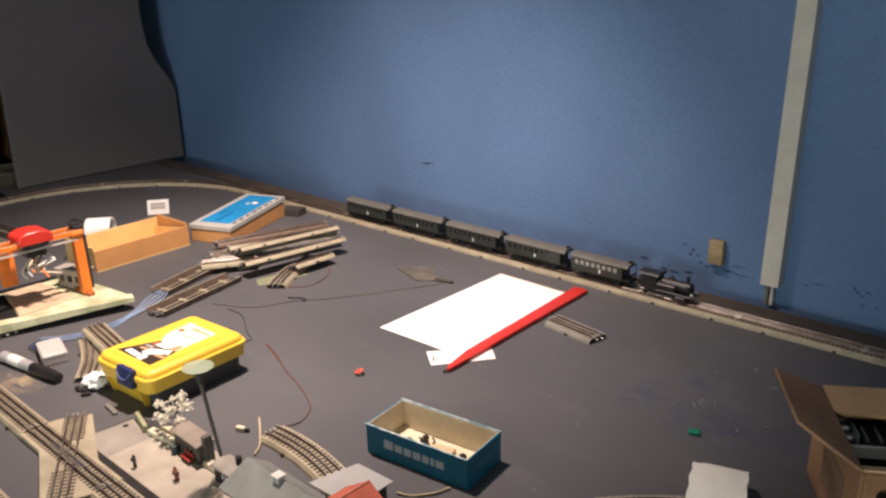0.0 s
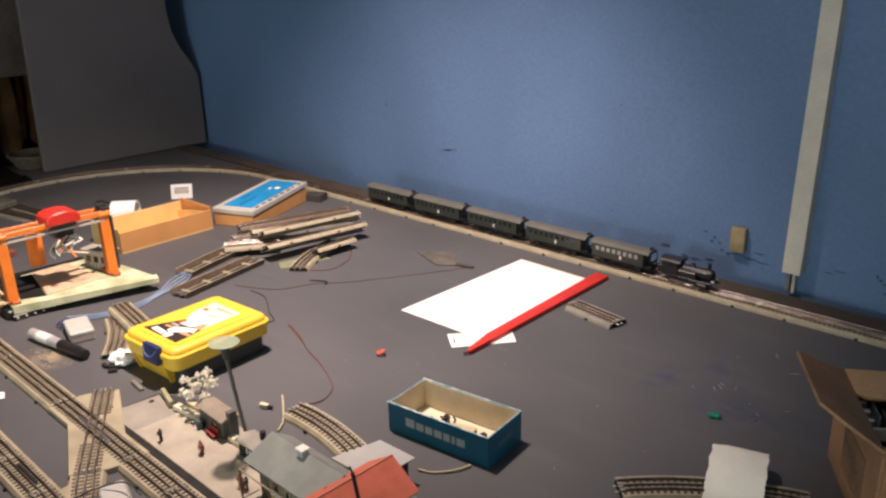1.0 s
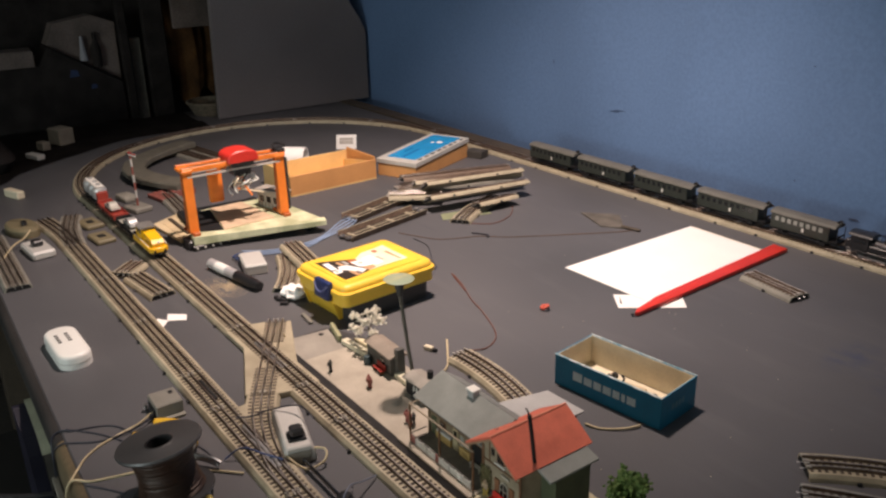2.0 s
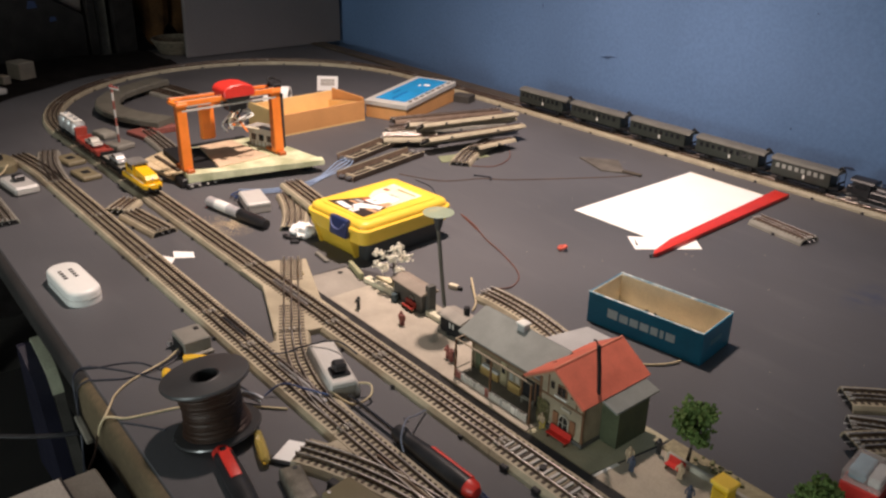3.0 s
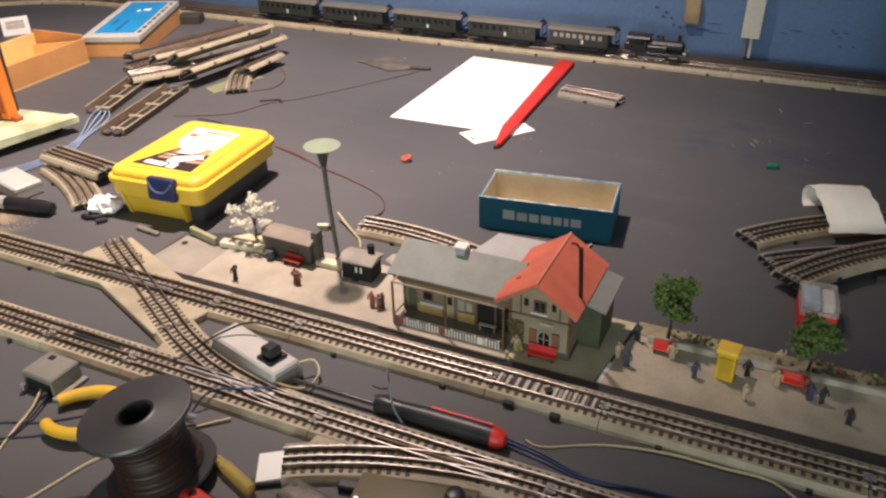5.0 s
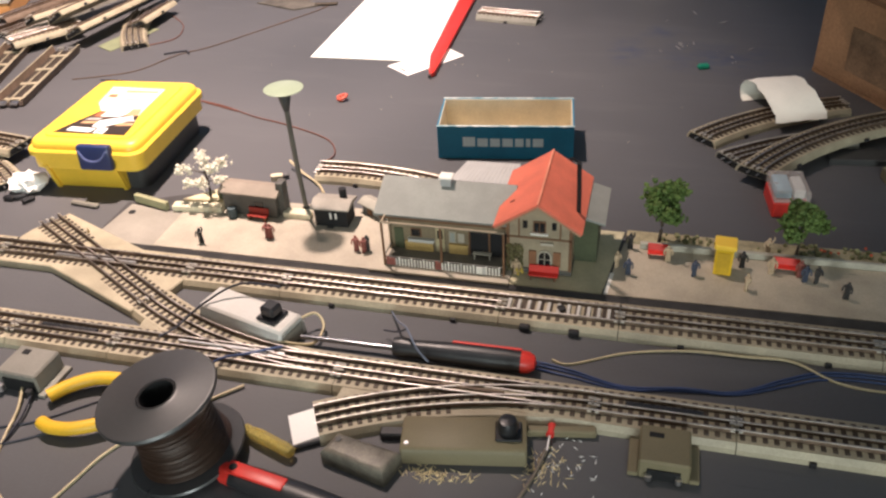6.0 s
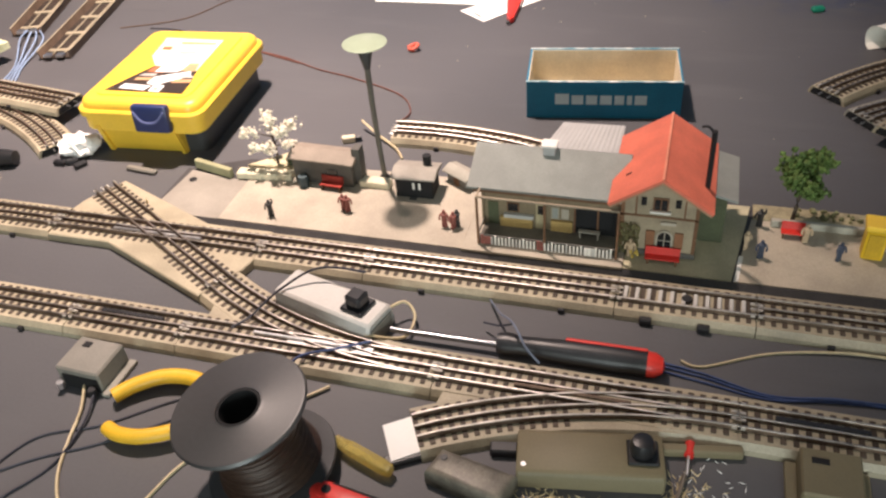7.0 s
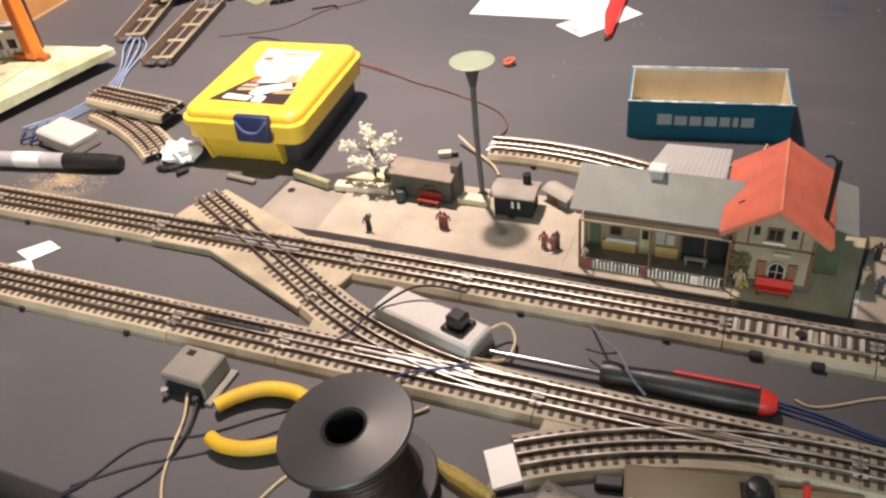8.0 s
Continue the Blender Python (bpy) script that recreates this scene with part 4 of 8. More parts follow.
def build_loose_tracks():
    G = "loose track pieces"
    L1, L2 = "loose straight track piece in a heap, worn tan", "loose curved track piece in a heap, worn tan"

    def lay(x0, y0, x1, y1, z, tilt=0.0, roll=0.0, label=L1, bed=BED):
        a = math.degrees(math.atan2(y1 - y0, x1 - x0))
        n = math.hypot(x1 - x0, y1 - y0)
        track_piece(straight(0, n, 0), False, bed, label, pose(x0, y0, z, 0, 0, a) @ pose(0, 0, 0, roll, -tilt, 0), G)
    def upturned(x0, y0, x1, y1, z=0.0):
        """A track piece lying on its back: a dark channel with tan edges and cross tabs."""
        n = math.hypot(x1 - x0, y1 - y0)
        t = thing("upturned_track", "track piece lying upside down, dark hollow with tan edges", "track", pose(x0, y0, z, 0, 0, math.degrees(math.atan2(y1 - y0, x1 - x0))), G)
        # inside face is a darker brown than the outer edges
        part("back", bx((0, n, -0.0165, 0.0165, 0.001, 0.0022)), mat("dark_brown_hollow", (0.034, 0.024, 0.018), 0.7, 0, 0.4, 90, 900, 0.3), t, "dark hollow inside")
        for s in (-1, 1):
            part("edge", extr([(s * 0.0180, 0.001), (s * 0.0195, 0.0100), (s * 0.0186, 0.0103), (s * 0.0166, 0.001)], 0, n), mat("track_bed_brown", (0.15, 0.105, 0.075), 0.55, 0, 0.2), t, smooth=None)
            part("lip", bx((0, n, s * 0.0192 - 0.0009, s * 0.0192 + 0.0009, 0.0103, 0.0112), bev=0.0003), BED, t, "pale worn lip")
            part("inner_seam", bx((0, n, s * 0.0068 - 0.0009, s * 0.0068 + 0.0009, 0.0022, 0.0038), bev=0.0003), BED, t, "pale inner seam")
            part("rail", bx((0, n, s * 0.00825 - 0.0011, s * 0.00825 + 0.0011, 0.0, 0.001)), RAIL, t)
        for i in range(4):
            x = n * (0.1 + 0.26 * i)
            part("cross_tab", bx((x - 0.003, x + 0.003, -0.0150, 0.0150, 0.0023, 0.0042), bev=0.0004), BED, t)
        for x in (0.0, n):
            part("end_clip", bx((x - 0.004, x + 0.004, -0.012, -0.003, 0.0042, 0.0075), (x - 0.004, x + 0.004, 0.003, 0.012, 0.0042, 0.0075), bev=0.0006), SHINY, t, "bright end clip")
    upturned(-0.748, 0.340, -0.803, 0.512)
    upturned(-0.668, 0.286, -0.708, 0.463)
    lay(-0.785, 0.447, -0.730, 0.530, 0.0125)
    lay(-0.80, 0.515, -0.715, 0.712, 0.0195, 0, -24)
    lay(-0.700, 0.478, -0.668, 0.685, 0.0195, 0, -26)
    lay(-0.842, 0.50, -0.770, 0.735, 0.0, 0, 0, bed=BEDGREY)
    lay(-0.645, 0.545, -0.642, 0.632, 0.008, 0, -22)
    lay(-0.868, 0.53, -0.800, 0.752, 0.0115, 0, -8, bed=mat("track_bed_brown", (0.15, 0.105, 0.075), 0.55, 0, 0.2))
    lay(-0.742, 0.500, -0.702, 0.700, 0.0315, 0, -30)
    single("green_card", prism([(-0.045, -0.02), (0.05, -0.012), (0.04, 0.022), (-0.04, 0.014)], 0.0003, 0.0010), mat("dull_green_card", (0.20, 0.22, 0.13), 0.75), "dull green card lying under the track heap", "card", pose(-0.648, 0.52, 0, 0, 0, 70), smooth=None)
    c = arc(0.36, 0, 0.36, 180, 156)
    track_piece(c, False, BED, L2, pose(-0.613, 0.485, 0, 0, 0, 38), G)
    # beside the yellow case
    track_piece(straight(0, 0.11, 0), False, BED, L1, pose(-0.668, 0.186, 0.0113, 0, 0, -8), G)
    track_piece(arc(0, -0.36, 0.36, 110, 88), False, BED, L2, pose(-0.532, 0.112, 0.0, 0, 0, -36) @ pose(-0.012, -0.002, 0, 0, 0, 0), G)
    # between the lines
    lay(-0.72, -0.047, -0.625, -0.036, 0.0)
    lay(-0.765, -0.030, -0.735, -0.062, 0.002)
    # behind the station
    track_piece(arc(0, -0.36, 0.36, 98, 74), False, BED, "loose curved track piece behind the station", pose(-0.172, 0.190, 0, 0, 0, -3) , G)
    # fanned curves beyond the end of the platform
    for cx, cy, z, a0, a1, bed in ((0.423, 0.078, 0.0, 139, 110, BED), (0.408, -0.004, 0.0, 130, 108, BEDGREY), (0.502, 0.039, 0.0116, 148, 115, BED)):
        track_piece(arc(0, 0, 0.36, a0, a1), False, bed, "loose curved track piece in a fanned stack", pose(cx, cy, z), G)


build_teal_box()
build_yellow_case()
build_paper()
build_crane()
build_far_boxes()
build_loose_tracks()


# ---- platform and station ----
def wedge_roof(x0, x1, ye, ze, yr, zr, th=0.0018):
    return extr([(ye, ze), (yr, zr), (yr, zr + th), (ye, ze + th)], x0, x1)


def build_platform():
    p = thing("station_platform", "long low model platform with cream and grey paving", "platform")
    # block with a sloping front face
    b = bmesh.new()
    rows = []
    for x, yf, yb in ((-0.386, 0.0280, 0.098), (-0.335, 0.0280, 0.122), (0.075, 0.0280, 0.125), (0.50, 0.0345, 0.125)):
        rows.append([b.verts.new(q) for q in ((x, yf, 0), (x, yf + 0.0006, 0.0012), (x, yf + 0.0056, 0.0054), (x, yb, 0.0054), (x, yb, 0))])
    for p0, p1 in zip(rows, rows[1:]):
        for k in range(5):
            b.faces.new((p0[k], p1[k], p1[(k + 1) % 5], p0[(k + 1) % 5]))
    b.faces.new(rows[0])
    b.faces.new(rows[-1][::-1])
    bmesh.ops.recalc_face_normals(b, faces=b.faces)
    part("platform_block", b, PLATDARK, p, "dark grey platform edge", None)
    part("grey_ramp", prism([(-0.386, 0.034), (-0.322, 0.034), (-0.322, 0.088), (-0.38, 0.096)], 0.0055, 0.0058), mat("ramp_grey", (0.29, 0.265, 0.225), 0.75, 0, 0.12, 30, 900, 0.3), p, "grey ramp end", None)
    part("paving", prism([(-0.322, 0.034), (-0.1185, 0.034), (-0.1185, 0.124), (-0.322, 0.121)], 0.0055, 0.0062), PLAT, p, "cream paving", None)
    part("station_plinth", prism([(-0.1180, 0.0325), (0.0, 0.0325), (0.0, 0.124), (-0.1180, 0.124)], 0.0055, 0.0072), PLAT, p, "cream plinth under the station", None)
    part("green_paving", prism([(0.0005, 0.034), (0.074, 0.034), (0.086, 0.124), (0.0005, 0.124)], 0.0055, 0.0064), PLATGREEN, p, "mossy green paving", None)
    part("paving", prism([(0.0755, 0.034), (0.498, 0.041), (0.498, 0.108), (0.087, 0.108)], 0.0055, 0.0062), PLATGREY, p, "grey paving", None)
    part("kerb", prism([(0.0755, 0.034), (0.0785, 0.034), (0.0815, 0.062), (0.0785, 0.062)], 0.0062, 0.0068), WHITE2, p, "pale kerb line", None)
    part("back_bed", prism([(0.088, 0.1082), (0.498, 0.1082), (0.498, 0.127), (0.088, 0.127)], 0.0, 0.0075, 0.001), mat("bed_moss", (0.33, 0.29, 0.18), 0.85, 0, 0.25, 120), p, "mossy planting strip", None)
    rnd = random.Random(9)
    b = bmesh.new()
    for i in range(95):
        x, y = rnd.uniform(0.09, 0.495), rnd.uniform(0.112, 0.126)
        if rnd.random() < 0.8:
            x = rnd.choice((0.13, 0.15, 0.24, 0.27, 0.3, 0.34)) + rnd.uniform(-0.012, 0.012)
        r = rnd.uniform(0.0010, 0.0027)
        n0 = len(b.verts)
        bmesh.ops.create_icosphere(b, subdivisions=1, radius=r, matrix=Matrix.Translation((x, y, 0.0075 + r * 0.5)))
        b.verts.ensure_lookup_table()
        for v in b.verts[n0:]:
            v.co += Vector((rnd.uniform(-1, 1), rnd.uniform(-1, 1), rnd.uniform(-1, 1))) * r * 0.3
    hob = part("hedge_clumps", b, HEDGE, p, smooth=None)
    hob["kind"] = "stuff"
    f = bmesh.new()
    for i in range(8):
        bmesh.ops.create_icosphere(f, subdivisions=1, radius=0.0013, matrix=Matrix.Translation((rnd.choice((0.235, 0.25, 0.275, 0.31)) + rnd.uniform(-0.008, 0.008), rnd.uniform(0.113, 0.125), 0.0115)))
    part("flower_tuft", f, mat("dull_flower", (0.42, 0.07, 0.03), 0.7), p, "red flower tufts", None)["kind"] = "stuff"

    def wall_piece(name, x0, y0, x1, y1, h, th, material, label):
        a = math.degrees(math.atan2(y1 - y0, x1 - x0))
        n = math.hypot(x1 - x0, y1 - y0)
        single(name, bx((0, n, -th / 2, th / 2, 0, h), bev=0.0006), material, label, "low wall", pose(x0, y0, 0.0062, 0, 0, a), "low walls on the platform")
    wall_piece("low_wall", -0.378, 0.101, -0.338, 0.091, 0.0085, 0.005, mat("olive_wall", (0.30, 0.29, 0.17), 0.75), "olive green low wall at the ramp end")
    wall_piece("low_wall", -0.333, 0.094, -0.284, 0.099, 0.006, 0.010, mat("pale_wall", (0.62, 0.57, 0.42), 0.75), "pale cream low wall with planting behind")
    wall_piece("low_wall", -0.222, 0.101, -0.196, 0.101, 0.006, 0.010, mat("pale_wall", (0.62, 0.57, 0.42), 0.75), "pale cream low wall beside the hut")
    wall_piece("low_wall", 0.10, 0.103, 0.495, 0.103, 0.006, 0.004, mat("grey_rail", (0.40, 0.375, 0.31), 0.75), "pale grey low wall along the platform back")
    single("planting_bed", prism([(-0.330, 0.106), (-0.284, 0.107), (-0.284, 0.128), (-0.300, 0.132)], 0.0, 0.011, 0.001), mat("sandy_bed", (0.56, 0.50, 0.33), 0.85, 0, 0.15, 90), "sandy planting bed under the blossom tree", "planter", smooth=None)


def hut(name, label, x, y, rot, L, W, H, wallm, roofm, pitch=0.004):
    h = thing(name, label, "hut", pose(x, y, 0.0063, 0, 0, rot))
    part("wall", bx((-L / 2, L / 2, -W / 2, W / 2, 0, H), bev=0.0005), wallm, h)
    part("roof", extr([(-W / 2 - 0.003, H), (W / 2 + 0.003, H), (W / 2 + 0.003, H + 0.0015), (0, H + 0.002 + pitch), (-W / 2 - 0.003, H + 0.0015)], -L / 2 - 0.003, L / 2 + 0.003, 0.0004), roofm, h)
    return h


def bench(x, y, rot, w=0.020, mtl=RED):
    b = thing("bench", "small red model bench on the platform", "bench", pose(x, y, 0.0063, 0, 0, rot), "red benches")
    part("seat", bx((-w / 2, w / 2, -0.004, 0.002, 0.0042, 0.0052), bev=0.0003), mtl, b)
    part("backrest", tr(bx((-w / 2, w / 2, -0.0005, 0.0005, 0.0, 0.0062), bev=0.0003), pose(0, 0.002, 0.0048, -10, 0, 0)), mtl, b)
    for sx in (-1, 1):
        part("leg", bx((sx * w * 0.4 - 0.0006, sx * w * 0.4 + 0.0006, -0.0036, 0.0016, 0, 0.0042)), BROWN, b)
    return b


def figure(x, y, rot, body, h=0.0158, z=0.0063, arms=0):
    """A plain model figure as one turned shape."""
    k = h / 0.02
    b = bmesh.new()
    add(b, post(0.0017 * k, 0.0, 0.009 * k, -0.0013 * k, 0, 7, 0.0013 * k), post(0.0017 * k, 0.0, 0.009 * k, 0.0013 * k, 0.0008 * k, 7, 0.0013 * k))
    add(b, lathe([(0, 0.0085 * k), (0.0026 * k, 0.009 * k), (0.0029 * k, 0.0125 * k), (0.0032 * k, 0.0158 * k), (0.001 * k, 0.0168 * k), (0.001 * k, 0.0172 * k), (0.0016 * k, 0.0182 * k), (0.0014 * k, 0.0195 * k), (0, 0.02 * k)], 9))
    for s in (-1, 1):
        up = arms and s > 0
        pts = [(s * 0.003 * k, 0, 0.0155 * k), (s * 0.0044 * k, -0.001 * k, 0.0185 * k if up else 0.012 * k), (s * 0.004 * k, -0.002 * k, 0.0225 * k if up else 0.0092 * k)]
        add(b, tube(pts, 0.0009 * k, 5, 3))
    single("figurine", b, body, {"figure_red": "small dark red model figurine standing on the platform", "figure_blue": "small blue model figurine standing on the platform", "figure_dark": "small black model figurine standing on the platform", "figure_pale": "small tan model figurine standing on the platform"}[body.name], "figurine", pose(x, y, z, 0, 0, rot), "platform figurines")


def build_station():
    s = thing("station_building", "model station with red gabled house and grey-roofed waiting hall", "station")
    z0 = 0.0073
    # waiting hall: a wall set back under the eaves, with its doors, windows and desk
    yb = 0.066
    part("hall_back_wall", bx((-0.107, -0.004, yb, 0.108, z0, 0.047), bev=0.0004), mat("hall_board", (0.205, 0.160, 0.100), 0.7, 0, 0.2, 60), s, "dull beige hall wall")
    part("hall_end_wall", bx((-0.1085, -0.107, yb - 0.002, 0.108, z0, 0.047)), STUCCO, s)
    part("hall_floor", bx((-0.107, -0.004, 0.0435, yb, z0, z0 + 0.0008)), mat("hall_floor_grey", (0.16, 0.145, 0.115), 0.75, 0, 0.2, 60), s, "dull grey hall floor")

    def wall_item(name, x0, x1, za, zb, material, label="", out=0.0010):
        return part(name, bx((x0, x1, yb - out, yb - 0.0001, za, zb), bev=0.0002), material, s, label)
    wall_item("wall_panel", -0.104, -0.096, 0.0085, 0.029, DARKGREEN, "dark green wall panel")
    wall_item("wall_panel", -0.0945, -0.0700, 0.0085, 0.0172, OCHRE, "ochre lower panel", 0.0028)
    wall_item("ticket_ledge", -0.0915, -0.0690, 0.0174, 0.0204, GREYW2, "pale ticket ledge", 0.0036)
    w = wall_item("window", -0.0895, -0.0800, 0.0218, 0.0300, BROWN, "small dark ticket window")
    part("pane", bx((-0.0885, -0.0810, yb - 0.0014, yb - 0.0010, 0.0226, 0.0292)), WINDOW, w)
    d = wall_item("hall_door", -0.0675, -0.0600, 0.0083, 0.0330, mat("beige_door", (0.45, 0.38, 0.23), 0.6), "beige hall door")
    part("door_pane", bx((-0.0660, -0.0615, yb - 0.0014, yb - 0.0010, 0.0220, 0.0300)), WINDOW, d)
    wall_item("wall_panel", -0.0560, -0.0400, 0.0085, 0.0180, OCHRE, "ochre lower panel", 0.0024)
    w = wall_item("window", -0.0560, -0.0500, 0.0190, 0.0300, mat("dull_frame", (0.36, 0.32, 0.24), 0.7), "beige framed hall window")
    part("pane", bx((-0.0550, -0.0510, yb - 0.0014, yb - 0.0010, 0.0200, 0.0290)), mat("pale_window", (0.30, 0.31, 0.28), 0.3), w)
    wall_item("wall_poster", -0.0485, -0.0430, 0.0195, 0.0285, PLAT, "pale wall poster", 0.0007)
    wall_item("hall_opening", -0.0380, -0.0060, 0.0083, 0.0320, BLACKM, "black open doorway of the hall", 0.0006)
    for x in (-0.0385, -0.0215, -0.0055):
        wall_item("door_post", x - 0.0007, x + 0.0007, 0.0083, 0.0330, BROWN, "brown door post", 0.0016)
    part("hall_bench", add(bx((-0.0350, -0.0190, 0.0590, 0.0630, 0.0132, 0.0142), bev=0.0003), bx((-0.0340, -0.0330, 0.0595, 0.0625, z0 + 0.0008, 0.0132), (-0.0210, -0.0200, 0.0595, 0.0625, z0 + 0.0008, 0.0132))), mat("bench_grey", (0.40, 0.37, 0.30), 0.6), s, "pale waiting bench")
    part("fascia", bx((-0.1120, -0.004, 0.0540, 0.0556, 0.0445, 0.0492), bev=0.0003), BROWN, s, "dark eaves board")
    # open frame and fence before the hall
    yf = 0.0410
    for x in (-0.1060, -0.0565, -0.0050):
        part("veranda_post", bx((x - 0.0008, x + 0.0008, yf - 0.0008, yf + 0.0008, z0, 0.0490)), BROWN, s)
    part("veranda_beam", bx((-0.1068, -0.0042, yf - 0.0007, yf + 0.0007, 0.0490, 0.0502)), mat("pale_beam", (0.30, 0.24, 0.17), 0.7), s, "thin pale brown beam")
    part("veranda_beam", bx((-0.1066, -0.1054, yf + 0.0008, 0.0640, 0.0491, 0.0501)), mat("pale_beam", (0.30, 0.24, 0.17), 0.7), s)
    for z in (z0 + 0.0006, z0 + 0.0082):
        part("fence_rail", bx((-0.1052, -0.0058, yf - 0.0004, yf + 0.0004, z, z + 0.0009)), SHEDW, s, "dark fence rail")
        part("fence_rail", bx((-0.1064, -0.1056, yf + 0.0010, 0.0600, z, z + 0.0009)), SHEDW, s)
    for i in range(37):
        x = -0.1040 + i * 0.00263
        red = i in (0, 1, 2, 16, 17)
        wide = 0.0024 if red or 29 <= i <= 31 else 0.0012
        part("fence_slat", bx((x, x + wide, yf - 0.0013, yf - 0.0005, z0 + 0.0010, z0 + (0.0078 if i % 4 else 0.0090))), SKINRED if red else (GREYW2 if i % 7 == 3 else WHITE2), s)
    part("hall_roof_front", wedge_roof(-0.1160, -0.002, 0.0520, 0.0482, 0.0880, 0.0645), GREYROOF, s, "grey felt roof slope", None)
    part("hall_roof_back", wedge_roof(-0.1160, -0.002, 0.1120, 0.0470, 0.0882, 0.0645), GREYROOF, s, "grey felt roof slope", None)
    part("roof_seam", bx((-0.1160, -0.002, 0.0872, 0.0886, 0.0640, 0.0656)), BLACKM, s, "dark gap along the ridge")
    ch = part("hall_chimney", bx((-0.0655, -0.0565, 0.0815, 0.0895, 0.060, 0.0700), bev=0.0005), ROOFPALE, s, "pale square chimney")
    part("chimney_cap", bx((-0.0666, -0.0554, 0.0804, 0.0906, 0.0700, 0.0720), bev=0.0004), WHITE2, ch)
    # gabled house
    x0, x1, y0, y1 = -0.004, 0.0475, 0.0520, 0.118
    xm = 0.0220
    xl, xr, ze, zp = -0.0130, 0.0567, 0.0572, 0.0803
    slope = (zp - ze) / (xr - xm)
    part("house_wall", extry([(x0, z0), (x1, z0), (x1, zp - 0.0026 - slope * (x1 - xm)), (xm, zp - 0.0026), (x0, zp - 0.0026 - slope * (xm - x0))], y0, y1), mat("house_stucco", (0.31, 0.255, 0.175), 0.8, 0, 0.16, 70, 900, 0.3), s, "tan stucco walls", None)
    part("timber", add(bx((x0 - 0.0005, x1 + 0.0005, y0 - 0.0008, y0, 0.0400, 0.0415)), bx((x0 - 0.0005, x0 + 0.002, y0 - 0.0008, y0, z0, 0.055)), bx((x1 - 0.002, x1 + 0.0005, y0 - 0.0008, y0, z0, 0.055)), bx((xm - 0.017, xm - 0.0158, y0 - 0.0007, y0, 0.0415, 0.061)), bx((xm + 0.0158, xm + 0.017, y0 - 0.0007, y0, 0.0415, 0.061))), BROWN, s, "brown wall timbers", None)
    part("plinth", bx((x0 - 0.0008, x1 + 0.0008, y0 - 0.0012, y1, z0, z0 + 0.004)), SHEDW, s)
    part("roof_left", extry([(xm, zp - 0.0022), (xm, zp), (xl, ze), (xl + 0.0012, ze - 0.0018)], 0.0385, 0.127), REDROOF, s, "red roof slope", None)
    part("roof_right", extry([(xm + 0.0002, zp - 0.0022), (xr - 0.0012, ze - 0.0018), (xr, ze), (xm + 0.0002, zp)], 0.0385, 0.127), REDROOF, s, "red roof slope", None)
    part("ridge_strip", bx((xm - 0.0009, xm + 0.0009, 0.0385, 0.127, zp - 0.0002, zp + 0.0006), bev=0.0002), mat("worn_ridge", (0.68, 0.24, 0.15), 0.7), s, "pale worn ridge")
    part("roof_chip", tr(bx((-0.0022, 0.0022, -0.0007, 0.0007, 0.0, 0.0004)), pose(-0.0020, 0.0660, zp - slope * (xm + 0.0020) + 0.0001, 0, -33, 8)), BLACKM, s, "small dark chip in the red roof")
    part("verge_board", add(extry([(xm, zp - 0.0044), (xm, zp - 0.0023), (xl + 0.0012, ze - 0.0019), (xl + 0.0018, ze - 0.0036)], 0.0390, 0.0405), extry([(xm, zp - 0.0044), (xr - 0.0018, ze - 0.0036), (xr - 0.0012, ze - 0.0019), (xm, zp - 0.0023)], 0.0390, 0.0405)), mat("verge_tan", (0.33, 0.20, 0.12), 0.7), s, "tan verge boards", None)
    # windows of the gable front
    f = part("window", bx((xm - 0.0052, xm + 0.0052, y0 - 0.0014, y0 - 0.0002, 0.0468, 0.0570)), BROWN, s, "small brown framed attic window")
    part("pane", bx((xm - 0.0042, xm - 0.0004, y0 - 0.0019, y0 - 0.0014, 0.0478, 0.0560)), WINDOW, f)
    part("pane", bx((xm + 0.0004, xm + 0.0042, y0 - 0.0019, y0 - 0.0014, 0.0478, 0.0560)), WINDOW, f)
    part("sill", bx((xm - 0.0070, xm + 0.0070, y0 - 0.003, y0 - 0.0002, 0.0452, 0.0466)), WHITE2, f, "white sill")
    part("name_board", bx((xm + 0.001, xm + 0.0115, y0 - 0.0022, y0 - 0.0009, 0.0352, 0.0378), bev=0.0002), PLAT, s, "small pale name board")
    xw, zw = xm + 0.0045, 0.0235
    f = part("window", prism([(xw + 0.0058 * math.cos(q), zw + 0.0066 * math.sin(q)) for q in np.linspace(math.pi, 0, 9)] + [(xw + 0.0058, 0.0145), (xw - 0.0058, 0.0145)], 0.0002, 0.0016), PLAT, s, "pale arched window frame", None)
    f.matrix_local = pose(0, y0, 0, 90, 0, 0)
    part("pane", prism([(xw + 0.0046 * math.cos(q), zw + 0.0054 * math.sin(q)) for q in np.linspace(math.pi, 0, 9)] + [(xw + 0.0046, 0.0153), (xw - 0.0046, 0.0153)], 0.0016, 0.0020), WINDOW, f, "", None)
    part("glazing_bar", bx((xw - 0.0003, xw + 0.0003, 0.0153, zw + 0.0053, 0.0020, 0.0023), (xw - 0.0046, xw + 0.0046, 0.0218, 0.0223, 0.0020, 0.0023)), PLAT, f)
    for sx in (-1, 1):
        part("shutter", bx((xw + sx * 0.0098 - 0.0030, xw + sx * 0.0098 + 0.0030, y0 - 0.0018, y0 - 0.0003, 0.0150, 0.0290), bev=0.0003), mat("shutter_brown", (0.24, 0.11, 0.055), 0.65), s, "brown wooden shutter")
